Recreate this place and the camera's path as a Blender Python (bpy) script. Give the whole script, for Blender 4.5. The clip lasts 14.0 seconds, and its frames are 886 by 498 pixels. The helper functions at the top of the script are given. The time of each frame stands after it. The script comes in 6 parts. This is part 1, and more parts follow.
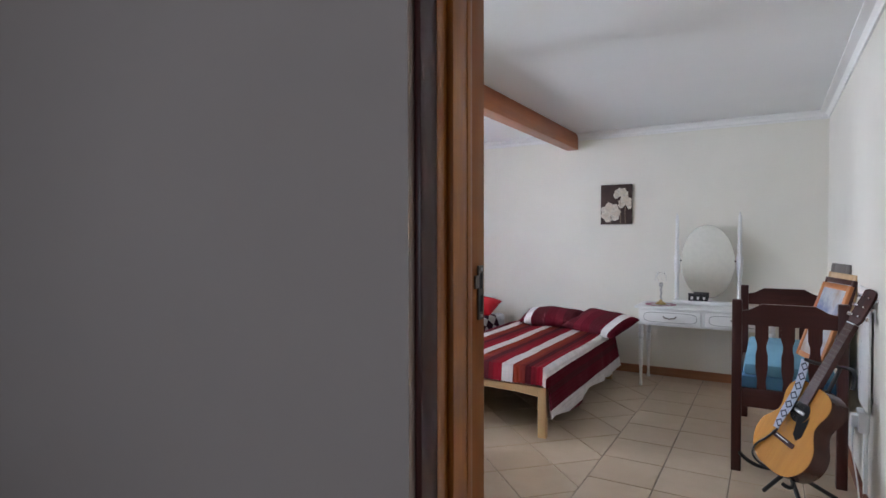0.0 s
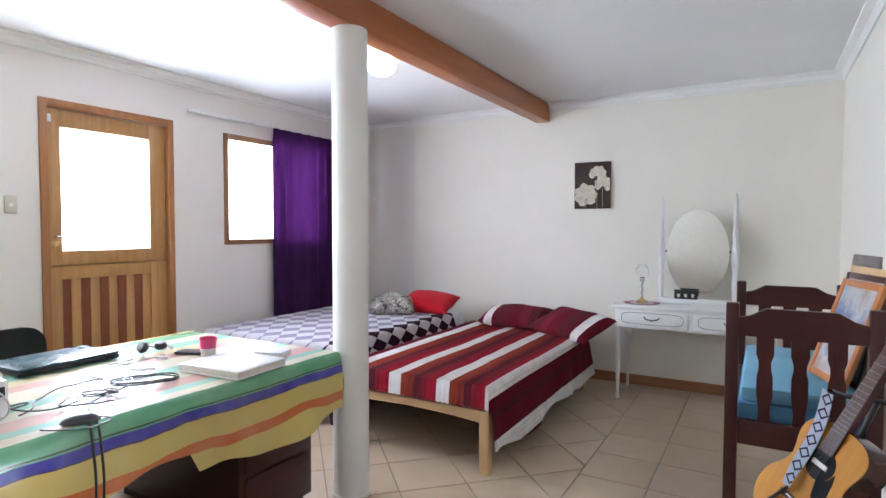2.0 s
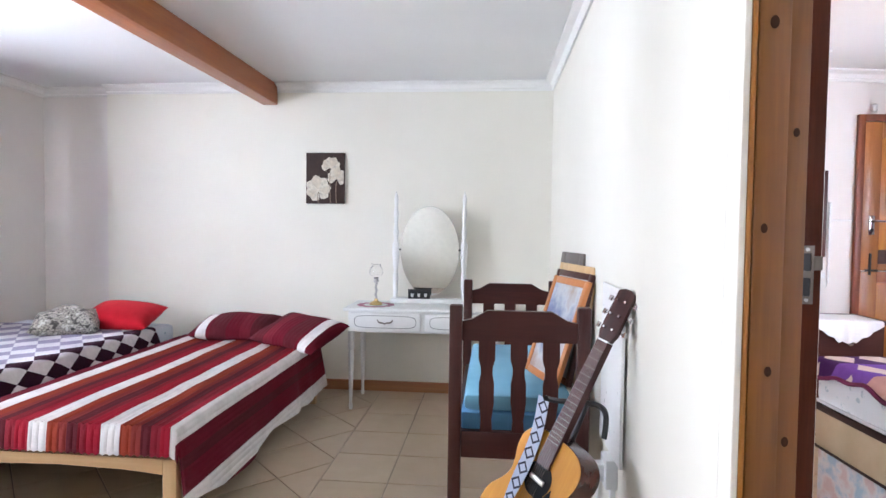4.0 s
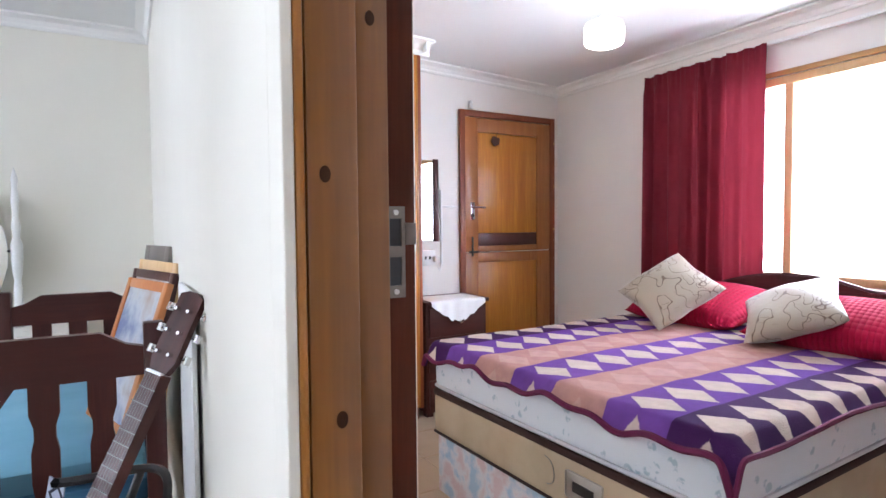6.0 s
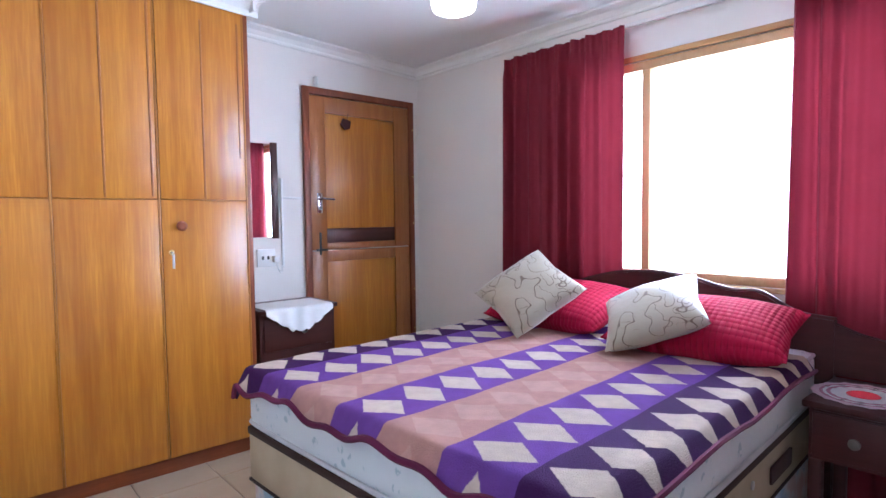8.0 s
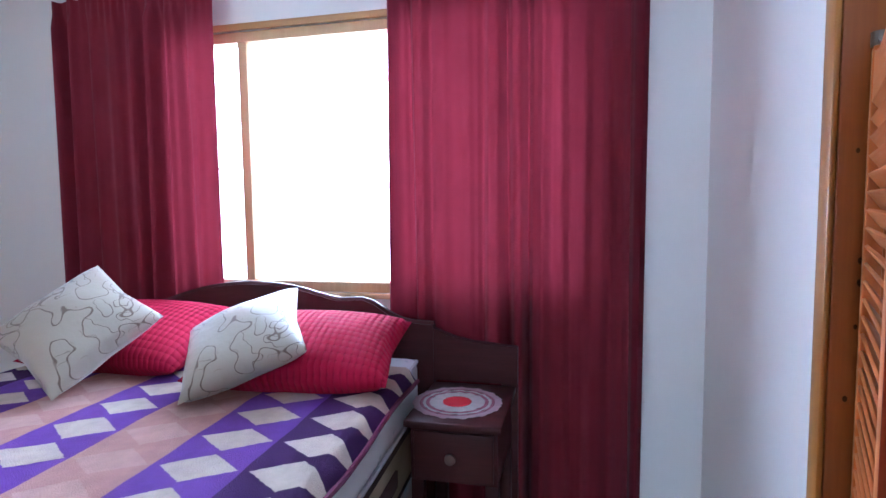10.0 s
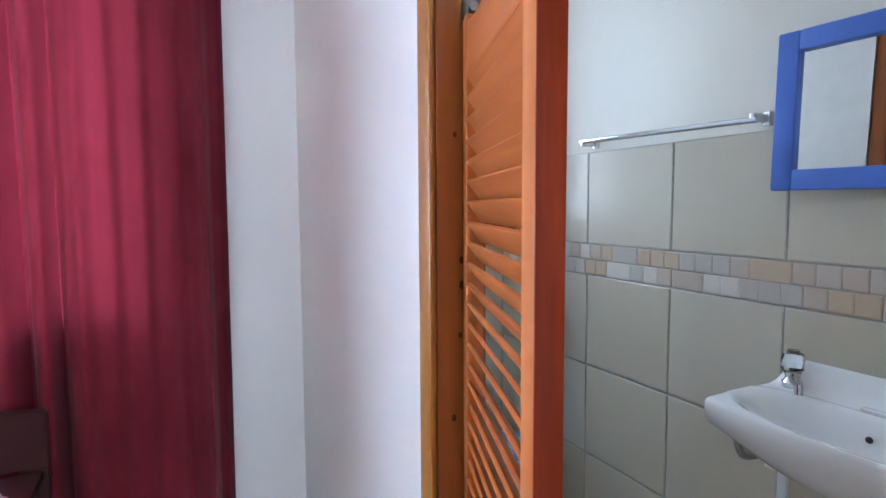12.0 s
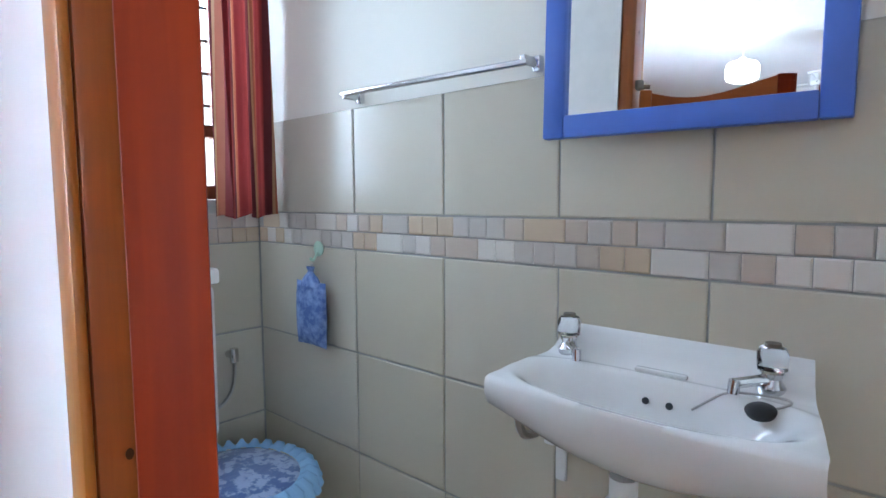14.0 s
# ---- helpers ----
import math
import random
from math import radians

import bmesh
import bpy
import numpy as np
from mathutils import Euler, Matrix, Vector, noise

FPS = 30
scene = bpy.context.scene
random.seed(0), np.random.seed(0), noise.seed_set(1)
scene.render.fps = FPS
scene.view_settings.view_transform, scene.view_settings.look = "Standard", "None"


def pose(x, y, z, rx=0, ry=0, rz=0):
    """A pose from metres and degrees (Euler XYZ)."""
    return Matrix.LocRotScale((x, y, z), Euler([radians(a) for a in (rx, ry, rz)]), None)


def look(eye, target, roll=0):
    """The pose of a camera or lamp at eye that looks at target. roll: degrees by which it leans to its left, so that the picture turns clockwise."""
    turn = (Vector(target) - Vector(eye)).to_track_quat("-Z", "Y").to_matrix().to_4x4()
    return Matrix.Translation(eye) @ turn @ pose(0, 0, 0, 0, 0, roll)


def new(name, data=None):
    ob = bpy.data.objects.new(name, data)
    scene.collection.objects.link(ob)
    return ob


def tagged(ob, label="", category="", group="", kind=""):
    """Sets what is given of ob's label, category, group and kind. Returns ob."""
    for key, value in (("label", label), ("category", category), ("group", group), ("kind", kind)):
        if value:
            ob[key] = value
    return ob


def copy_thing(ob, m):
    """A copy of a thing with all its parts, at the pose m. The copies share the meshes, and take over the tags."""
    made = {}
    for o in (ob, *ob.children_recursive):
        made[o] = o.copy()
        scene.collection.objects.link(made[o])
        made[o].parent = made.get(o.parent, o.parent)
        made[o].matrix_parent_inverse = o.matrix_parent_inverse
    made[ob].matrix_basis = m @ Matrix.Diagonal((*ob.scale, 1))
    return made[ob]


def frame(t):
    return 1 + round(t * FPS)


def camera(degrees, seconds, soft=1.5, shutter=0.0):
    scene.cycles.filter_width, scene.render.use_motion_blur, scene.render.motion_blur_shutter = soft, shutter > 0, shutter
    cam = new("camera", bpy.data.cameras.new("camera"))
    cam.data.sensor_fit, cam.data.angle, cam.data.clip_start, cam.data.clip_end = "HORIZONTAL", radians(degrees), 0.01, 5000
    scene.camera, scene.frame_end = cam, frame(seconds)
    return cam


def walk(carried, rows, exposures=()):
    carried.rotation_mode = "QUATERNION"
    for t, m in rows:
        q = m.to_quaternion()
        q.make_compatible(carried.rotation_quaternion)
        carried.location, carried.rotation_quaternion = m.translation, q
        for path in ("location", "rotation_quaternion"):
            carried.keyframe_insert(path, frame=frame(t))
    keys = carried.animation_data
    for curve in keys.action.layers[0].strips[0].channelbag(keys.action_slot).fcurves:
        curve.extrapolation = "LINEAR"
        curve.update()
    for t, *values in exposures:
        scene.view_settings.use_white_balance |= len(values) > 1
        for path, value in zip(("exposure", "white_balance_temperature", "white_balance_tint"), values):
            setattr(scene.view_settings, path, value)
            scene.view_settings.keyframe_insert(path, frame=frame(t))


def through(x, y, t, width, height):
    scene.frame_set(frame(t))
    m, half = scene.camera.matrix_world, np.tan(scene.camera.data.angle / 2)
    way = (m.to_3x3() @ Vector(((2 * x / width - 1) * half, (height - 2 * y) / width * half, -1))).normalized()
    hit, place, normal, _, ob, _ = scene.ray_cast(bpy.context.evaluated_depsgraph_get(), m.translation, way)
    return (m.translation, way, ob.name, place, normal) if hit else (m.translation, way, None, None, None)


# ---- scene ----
cam = camera(76.9, 14.0)
PATH = [
    (0, (-0.074, -0.119, 1.394), (-1.085, 1.606, 1.351), -0.1),
    (0.5, (-0.101, 0.177, 1.386), (-1.108, 1.905, 1.344), 0.0),
    (1, (-0.128, 0.42, 1.382), (-1.128, 2.151, 1.328), -0.0),
    (1.5, (-0.155, 0.648, 1.352), (-1.150, 2.382, 1.297), 0.0),
    (2, (-0.127, 0.819, 1.35), (-1.122, 2.552, 1.274), 0.1),
    (2.2, (-0.113, 0.878, 1.359), (-1.098, 2.617, 1.278), 0.2),
    (4.3, (-0.091, 1.433, 1.328), (-0.03, 3.431, 1.259), 0.7),
    (4.5, (-0.083, 1.497, 1.328), (0.141, 3.483, 1.26), 0.6),
    (5, (-0.031, 1.617, 1.315), (0.561, 3.526, 1.237), 0.1),
    (5.5, (0.087, 1.746, 1.288), (0.932, 3.557, 1.206), -0.1),
    (6, (0.223, 1.848, 1.282), (1.205, 3.588, 1.2), -0.5),
    (6.5, (0.336, 1.955, 1.278), (1.381, 3.658, 1.19), -0.5),
    (7, (0.423, 2.043, 1.274), (1.531, 3.706, 1.183), -0.5),
    (7.2, (0.454, 2.06, 1.27), (1.589, 3.704, 1.179), -0.5),
    (9.3, (0.986, 2.151, 1.326), (2.769, 3.045, 1.174), -0.8),
    (9.5, (1.03, 2.148, 1.326), (2.873, 2.912, 1.174), -0.8),
    (10, (1.162, 2.167, 1.33), (3.1, 2.636, 1.171), -0.7),
    (10.5, (1.268, 2.183, 1.327), (3.253, 2.367, 1.172), -0.5),
    (11, (1.355, 2.202, 1.322), (3.34, 2.008, 1.169), -0.3),
    (11.5, (1.437, 2.175, 1.326), (3.338, 1.573, 1.165), -0.2),
    (12, (1.543, 2.086, 1.307), (3.332, 1.206, 1.149), -0.3),
    (12.5, (1.641, 1.982, 1.282), (3.357, 0.968, 1.119), -0.3),
    (13, (1.702, 1.903, 1.231), (3.337, 0.762, 1.067), -0.2),
    (13.5, (1.722, 1.869, 1.214), (3.208, 0.541, 1.043), -0.2),
    (14, (1.728, 1.871, 1.216), (3.055, 0.385, 1.041), -0.2),
]
walk(cam, [(t, look(eye, target, roll)) for t, eye, target, roll in PATH],
     [(0, -0.35, 6250, 10), (0.5, -0.08, 6250, 10), (1, 0.05, 6250, 10), (1.6, 0.0, 6250, 10), (2.2, 0.08, 6250, 10), (4.3, 0.5, 6250, 10), (5.0, 0.43, 6250, 10), (5.5, 0.18, 6150, 9),
      (6.5, 0.28, 6100, 9), (7.2, 0.24, 5900, 10), (9.3, -0.24, 4900, 4), (10, -0.08, 4900, 4), (11, 0.42, 4950, 3), (11.6, 0.38, 5200, 2),
      (12.5, 0.0, 5400, 1), (13.2, 0.16, 5350, 1), (14, 0.46, 5300, 1)])

# ---- world and light ----
world = bpy.data.worlds.new("sky")
scene.world = world
world.use_nodes = True
wn = world.node_tree
sky = wn.nodes.new("ShaderNodeTexSky")
sky.sky_type = "NISHITA"
sky.sun_disc = False
sky.sun_elevation = radians(56)
sky.sun_rotation = radians(70)
wn.nodes["Background"].inputs[1].default_value = 0.15
wn.links.new(sky.outputs[0], wn.nodes["Background"].inputs[0])


def lamp(name, kind, m, energy, color=(1, 1, 1), size=0.1, size_y=None):
    data = bpy.data.lights.new(name, kind)
    data.energy, data.color = energy, color
    if kind == "AREA":
        data.shape, data.size, data.size_y = "RECTANGLE", size, size_y or size
    elif kind == "SUN":
        data.angle = radians(0.6)
    else:
        data.shadow_soft_size = size
    ob = new(name, data)
    ob.matrix_world = m
    return ob


lamp("sun", "SUN", look((6.6, 3.0, 14), (3.4, 1.6, 1.0)), 4.0, (1.0, 0.95, 0.88))
# daylight standing in the window openings
DAY = (0.77, 0.84, 1.0)
lamp("daylight_bedroom", "AREA", look((3.47, 3.08, 1.52), (0, 3.08, 1.3)), 205, DAY, 1.7, 1.05)
lamp("daylight_door", "AREA", look((-4.09, 3.0, 1.59), (0, 3.0, 1.4)), 50, DAY, 0.58, 0.78)
lamp("daylight_window", "AREA", look((-4.09, 4.52, 1.66), (0, 4.52, 1.3)), 68, DAY, 1.1, 0.86)
lamp("daylight_side", "AREA", look((-4.09, 1.71, 1.65), (0, 1.71, 1.3)), 30, DAY, 1.0, 0.9)
lamp("daylight_bath", "AREA", look((3.62, 1.22, 1.66), (2, 1.22, 1.3)), 11, DAY, 0.5, 0.8)
lamp("daylight_hall", "AREA", look((-1.0, -1.78, 1.6), (-1.0, 0, 1.4)), 11, DAY, 0.7, 1.0)


# ---- materials ----
class Nodes:
    def __init__(self, name):
        self.m = bpy.data.materials.new(name)
        self.m.use_nodes = True
        self.t = self.m.node_tree
        self.b = self.t.nodes["Principled BSDF"]
        self.co = self.add("ShaderNodeTexCoord").outputs["Object"]

    def add(self, kind, **inputs):
        n = self.t.nodes.new(kind)
        for k, v in inputs.items():
            self.put(n.inputs[k.replace("_", " ")], v)
        return n

    def put(self, socket, v):
        if isinstance(v, bpy.types.NodeSocket):
            self.t.links.new(v, socket)
        elif isinstance(v, tuple) and len(v) == 3 and socket.type == "RGBA":
            socket.default_value = (*v, 1)
        else:
            socket.default_value = v

    def scaled(self, s):
        return self.add("ShaderNodeMapping", Vector=self.co, Scale=s).outputs[0]

    def noise(self, scale, detail=4, rough=0.55, vector=None):
        return self.add("ShaderNodeTexNoise", Vector=vector or self.co, Scale=scale, Detail=detail, Roughness=rough).outputs["Fac"]

    def ramp(self, fac, *stops, mode="LINEAR"):
        n = self.add("ShaderNodeValToRGB", Fac=fac)
        r = n.color_ramp
        r.interpolation = mode
        while len(r.elements) < len(stops):
            r.elements.new(0.5)
        for e, (p, c) in zip(r.elements, stops):
            e.position = p
            e.color = (*c, 1) if isinstance(c, tuple) else (c, c, c, 1)
        return n.outputs[0]

    def mix(self, fac, a, b, mode="MIX"):
        n = self.t.nodes.new("ShaderNodeMix")
        n.data_type, n.blend_type = "RGBA", mode
        self.put(n.inputs["Factor"], fac)
        self.put(n.inputs[6], a)
        self.put(n.inputs[7], b)
        return n.outputs[2]

    def math(self, op, a, b=0.0):
        n = self.t.nodes.new("ShaderNodeMath")
        n.operation = op
        self.put(n.inputs[0], a)
        self.put(n.inputs[1], b)
        return n.outputs[0]

    def axes(self):
        return self.add("ShaderNodeSeparateXYZ", Vector=self.co).outputs

    def finish(self, color, rough, bump=None, strength=0.2, distance=0.002, metal=0.0, **more):
        self.put(self.b.inputs["Base Color"], color)
        self.put(self.b.inputs["Roughness"], rough)
        self.b.inputs["Metallic"].default_value = metal
        if bump is not None:
            n = self.add("ShaderNodeBump", Strength=strength, Distance=distance, Height=bump)
            self.t.links.new(n.outputs[0], self.b.inputs["Normal"])
        for k, v in more.items():
            self.put(self.b.inputs[k.replace("_", " ")], v)
        return self.m


def paint(name, c, dark=0.93, rough=0.6, scale=2.0, grain=90, strength=0.15, **more):
    """Paint or plain stuff: broad stains, fine grain in the relief."""
    n = Nodes(name)
    d = tuple(v * dark for v in c)
    color = n.mix(n.ramp(n.noise(scale), (0.35, 0.0), (0.7, 1.0)), c, d)
    fine = n.noise(grain, 3)
    r = n.add("ShaderNodeMapRange", Value=n.noise(scale * 5), To_Min=rough - 0.07, To_Max=rough + 0.07).outputs[0]
    return n.finish(color, r, fine, strength, **more)


def wood(name, light, dark, axis=2, rough=0.38, fine=26.0, knots=False, coat=0.25, gloss=0.4):
    """Long grain along one axis, broad tone changes from board to board, dark knots on request."""
    n = Nodes(name)
    info = n.add("ShaderNodeObjectInfo").outputs["Random"]
    shift = n.add("ShaderNodeCombineXYZ", X=n.math("MULTIPLY", info, 7.0), Y=n.math("MULTIPLY", info, 3.0), Z=n.math("MULTIPLY", info, 11.0)).outputs[0]
    moved = n.add("ShaderNodeVectorMath", Vector=n.co)
    n.t.links.new(shift, moved.inputs[1])
    s = [1.0, 1.0, 1.0]
    s[axis] = 0.055
    long = n.add("ShaderNodeMapping", Vector=moved.outputs[0], Scale=tuple(s)).outputs[0]
    rings = n.noise(fine, 5, 0.62, long)
    hair = n.noise(fine * 7, 2, 0.5, long)
    broad = n.noise(2.2, 2, 0.5, moved.outputs[0])
    mid = tuple((a + b) / 2 for a, b in zip(light, dark))
    color = n.ramp(rings, (0.28, dark), (0.5, mid), (0.72, light))
    color = n.mix(n.ramp(hair, (0.42, 0.35), (0.6, 0.0)), color, dark)
    color = n.mix(n.ramp(broad, (0.35, 0.0), (0.75, 0.35)), color, dark)
    color = n.mix(n.math("MULTIPLY", info, 0.35), color, mid)
    if knots:
        k = [2.3, 2.3, 2.3]
        k[axis] = 1.6
        v = n.add("ShaderNodeTexVoronoi", Vector=n.add("ShaderNodeMapping", Vector=moved.outputs[0], Scale=tuple(k)).outputs[0], Scale=1.0).outputs["Distance"]
        color = n.mix(n.ramp(v, (0.055, 1.0), (0.085, 0.45), (0.17, 0.0)), color, tuple(c * 0.22 for c in dark))
    r = n.add("ShaderNodeMapRange", Value=hair, To_Min=rough - 0.08, To_Max=rough + 0.1).outputs[0]
    return n.finish(color, r, hair, 0.12, 0.001, Coat_Weight=coat, Coat_Roughness=0.25, Specular_IOR_Level=gloss)


def cloth(name, c, dark, rough=0.9, weave=420.0, sheen=0.05, through=0.0, scale=5.0):
    n = Nodes(name)
    color = n.mix(n.ramp(n.noise(scale, 3), (0.35, 0.0), (0.7, 1.0)), c, dark)
    fine = n.noise(weave, 2)
    m = n.finish(color, rough, fine, 0.35, 0.001, Sheen_Weight=sheen, Specular_IOR_Level=0.15)
    if through:
        t = n.add("ShaderNodeBsdfTranslucent", Color=color)
        x = n.add("ShaderNodeMixShader", Fac=through)
        n.t.links.new(n.b.outputs[0], x.inputs[1])
        n.t.links.new(t.outputs[0], x.inputs[2])
        n.t.links.new(x.outputs[0], n.t.nodes["Material Output"].inputs[0])
    return m


def metal(name, c, rough=0.2):
    n = Nodes(name)
    return n.finish(n.mix(n.noise(30), c, tuple(v * 0.85 for v in c)), n.add("ShaderNodeMapRange", Value=n.noise(60), To_Min=rough * 0.7, To_Max=rough * 1.5).outputs[0], metal=1.0)


def tile_mat(name, c, warm, rough=0.3, cloud=0.55):
    """Fired tile: each piece a little off the next, cloudy inside."""
    n = Nodes(name)
    info = n.add("ShaderNodeObjectInfo").outputs["Random"]
    isl = n.add("ShaderNodeNewGeometry").outputs["Random Per Island"]
    mixed = n.math("FRACT", n.math("ADD", info, isl))
    color = n.mix(n.math("MULTIPLY", mixed, 0.45), c, warm)
    color = n.mix(n.ramp(n.noise(7, 5), (0.35, 0.0), (0.75, cloud)), color, warm)
    return n.finish(color, rough if cloud < 0.1 else n.add("ShaderNodeMapRange", Value=n.noise(12), To_Min=rough - 0.08, To_Max=rough + 0.12).outputs[0], None if cloud < 0.1 else n.noise(25), 0.05)


def glow(name, c, strength):
    n = Nodes(name)
    return n.finish(c, 0.6, Emission_Color=c, Emission_Strength=strength)


def glass(name, tint=(1, 1, 1), rough=0.0):
    n = Nodes(name)
    return n.finish(tint, rough, Transmission_Weight=1.0, IOR=1.45)


WALL = paint("cream wall paint", (0.82, 0.79, 0.70), 0.95, 0.55, 1.3, 60, 0.12)
WALL2 = paint("pale wall paint", (0.80, 0.76, 0.72), 0.95, 0.55, 1.3, 60, 0.12)
HALLW = paint("semi-gloss grey wall paint", (0.60, 0.535, 0.485), 0.95, 0.2, 1.3, 40, 0.04)
CEIL = paint("white ceiling paint", (0.82, 0.82, 0.81), 0.96, 0.8, 1.0, 70, 0.1)
CORN = paint("cornice plaster", (0.84, 0.83, 0.80), 0.96, 0.6)
WHITE = paint("white enamel", (0.80, 0.80, 0.78), 0.93, 0.3, 6, 50, 0.05)
PLASTIC = paint("white plastic", (0.78, 0.78, 0.77), 0.95, 0.35)
BLACK = paint("black plastic", (0.02, 0.02, 0.022), 0.7, 0.4)
GROUT = paint("floor grout", (0.30, 0.25, 0.20), 0.7, 0.85, 6)
WGROUT = paint("wall grout", (0.37, 0.37, 0.35), 0.8, 0.8, 8)
FTILE = tile_mat("beige floor tile", (0.53, 0.42, 0.305), (0.43, 0.32, 0.21), 0.3)
WTILE = tile_mat("grey wall tile", (0.58, 0.54, 0.44), (0.50, 0.445, 0.31), 0.26, 0.09)
PINE = wood("orange pine", (0.46, 0.195, 0.028), (0.24, 0.08, 0.011), 2, knots=True)
# redder, darker copy of the orange pine, for a face in shade
PINE_R_SHADE = wood("shaded red-orange pine", (0.36, 0.105, 0.013), (0.19, 0.042, 0.006), 2, 0.4, 22, knots=True)
# darker copy of the orange pine, for faces turned from the windows
PINE_SHADE = wood("shaded brown pine", (0.29, 0.112, 0.015), (0.12, 0.040, 0.006), 2, 0.4, 14, knots=True)
PINE_Y = wood("orange pine lengthwise", (0.52, 0.27, 0.085), (0.34, 0.14, 0.035), 1, knots=True)
PINE_X = wood("orange pine crosswise", (0.52, 0.27, 0.085), (0.34, 0.14, 0.035), 0)
MERANTI = wood("red-brown hardwood", (0.27, 0.066, 0.020), (0.13, 0.027, 0.009), 2, fine=34, coat=0.1)
MERANTI_X = wood("red-brown hardwood crosswise", (0.27, 0.066, 0.020), (0.13, 0.027, 0.009), 0, fine=34, coat=0.1)
MERANTI_Y = wood("red-brown hardwood lengthwise", (0.27, 0.066, 0.020), (0.13, 0.027, 0.009), 1, fine=34, coat=0.1)
OAK = wood("honey door wood", (0.50, 0.28, 0.10), (0.33, 0.16, 0.05), 2)
OAK_Y = wood("honey door wood crosswise", (0.50, 0.28, 0.10), (0.33, 0.16, 0.05), 1)
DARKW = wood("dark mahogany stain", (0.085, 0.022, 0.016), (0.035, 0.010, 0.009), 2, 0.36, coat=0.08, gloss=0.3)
DARKW_X = wood("dark mahogany stain crosswise", (0.085, 0.022, 0.016), (0.035, 0.010, 0.009), 0, 0.36, coat=0.08, gloss=0.3)
DARKW_Y = wood("dark mahogany stain lengthwise", (0.085, 0.022, 0.016), (0.035, 0.010, 0.009), 1, 0.36, coat=0.08, gloss=0.3)
DARKN = wood("blackish mahogany stain", (0.072, 0.018, 0.018), (0.033, 0.010, 0.010), 1, 0.4, coat=0.0, gloss=0.18)
PALEW = wood("pale raw pine", (0.66, 0.46, 0.25), (0.52, 0.33, 0.16), 2, 0.5, coat=0.0)
PALEW_X = wood("pale raw pine crosswise", (0.66, 0.46, 0.25), (0.52, 0.33, 0.16), 0, 0.5, coat=0.0)
SKIRT = wood("brown skirting", (0.42, 0.20, 0.09), (0.28, 0.11, 0.045), 0, 0.45)
CHROME = metal("chrome", (0.75, 0.75, 0.77), 0.12)
STEEL = metal("dull steel", (0.50, 0.49, 0.47), 0.35)
BRASS = metal("brass", (0.70, 0.50, 0.22), 0.25)
MIRROR = metal("mirror glass", (0.88, 0.90, 0.90), 0.01)
PANE = glass("clear pane")
PORC = paint("white porcelain", (0.80, 0.79, 0.77), 0.97, 0.12, 3, 20, 0.02, Coat_Weight=0.5)


WPLY = wood("amber varnished plywood", (0.60, 0.26, 0.028), (0.31, 0.090, 0.008), 2, 0.32, 15, coat=0.3)


# ---- mesh helpers ----
def box(bm, a, b, bevel=0.0, seg=2):
    """A box from corner a to corner b, with rounded edges."""
    c = [(p + q) / 2 for p, q in zip(a, b)]
    s = [abs(q - p) for p, q in zip(a, b)]
    made = bmesh.ops.create_cube(bm, size=1, matrix=Matrix.Translation(c) @ Matrix.Diagonal((*s, 1)))["verts"]
    if bevel:
        edges = {e for v in made for e in v.link_edges}
        bmesh.ops.bevel(bm, geom=list(edges), offset=bevel, segments=seg, affect="EDGES", profile=0.5)
    return bm


def boxes(*pairs, bevel=0.0):
    bm = bmesh.new()
    for a, b in pairs:
        part_bm = bmesh.new()
        box(part_bm, a, b, bevel)
        me = bpy.data.meshes.new("tmp")
        part_bm.to_mesh(me)
        part_bm.free()
        bm.from_mesh(me)
        bpy.data.meshes.remove(me)
    return bm


def one(a, b, bevel=0.0):
    return box(bmesh.new(), a, b, bevel)


def rod(bm, p, q, r, r2=None, seg=12):
    """A round bar from p to q."""
    p, q = Vector(p), Vector(q)
    d = q - p
    m = Matrix.Translation((p + q) / 2) @ d.to_track_quat("Z", "Y").to_matrix().to_4x4()
    bmesh.ops.create_cone(bm, cap_ends=True, segments=seg, radius1=r, radius2=r if r2 is None else r2, depth=d.length, matrix=m)
    return bm


def lathe(profile, seg=20, bm=None, m=None):
    """Turned form: pairs of (radius, height), spun round z."""
    bm = bm or bmesh.new()
    m = m or Matrix()
    rings = []
    for r, z in profile:
        rings.append([bm.verts.new(m @ Vector((r * math.cos(2 * math.pi * i / seg), r * math.sin(2 * math.pi * i / seg), z))) for i in range(seg)])
    for a, b in zip(rings, rings[1:]):
        for i in range(seg):
            bm.faces.new((a[i], a[(i + 1) % seg], b[(i + 1) % seg], b[i]))
    for ring, flip in ((rings[0], True), (rings[-1], False)):
        if profile[0 if flip else -1][0] > 1e-4:
            bm.faces.new(list(reversed(ring)) if flip else ring)
    bmesh.ops.remove_doubles(bm, verts=[v for r in rings for v in r], dist=1e-6)
    return bm


def sheet(nu, nv, fn, thick=0.0):
    """A grid surface fn(u, v) -> point, u and v from 0 to 1, with a thickness."""
    bm = bmesh.new()
    g = [[bm.verts.new(fn(i / nu, j / nv)) for j in range(nv + 1)] for i in range(nu + 1)]
    for i in range(nu):
        for j in range(nv):
            bm.faces.new((g[i][j], g[i + 1][j], g[i + 1][j + 1], g[i][j + 1]))
    if thick:
        bmesh.ops.recalc_face_normals(bm, faces=bm.faces[:])
        bmesh.ops.solidify(bm, geom=bm.faces[:], thickness=thick)
    return bm


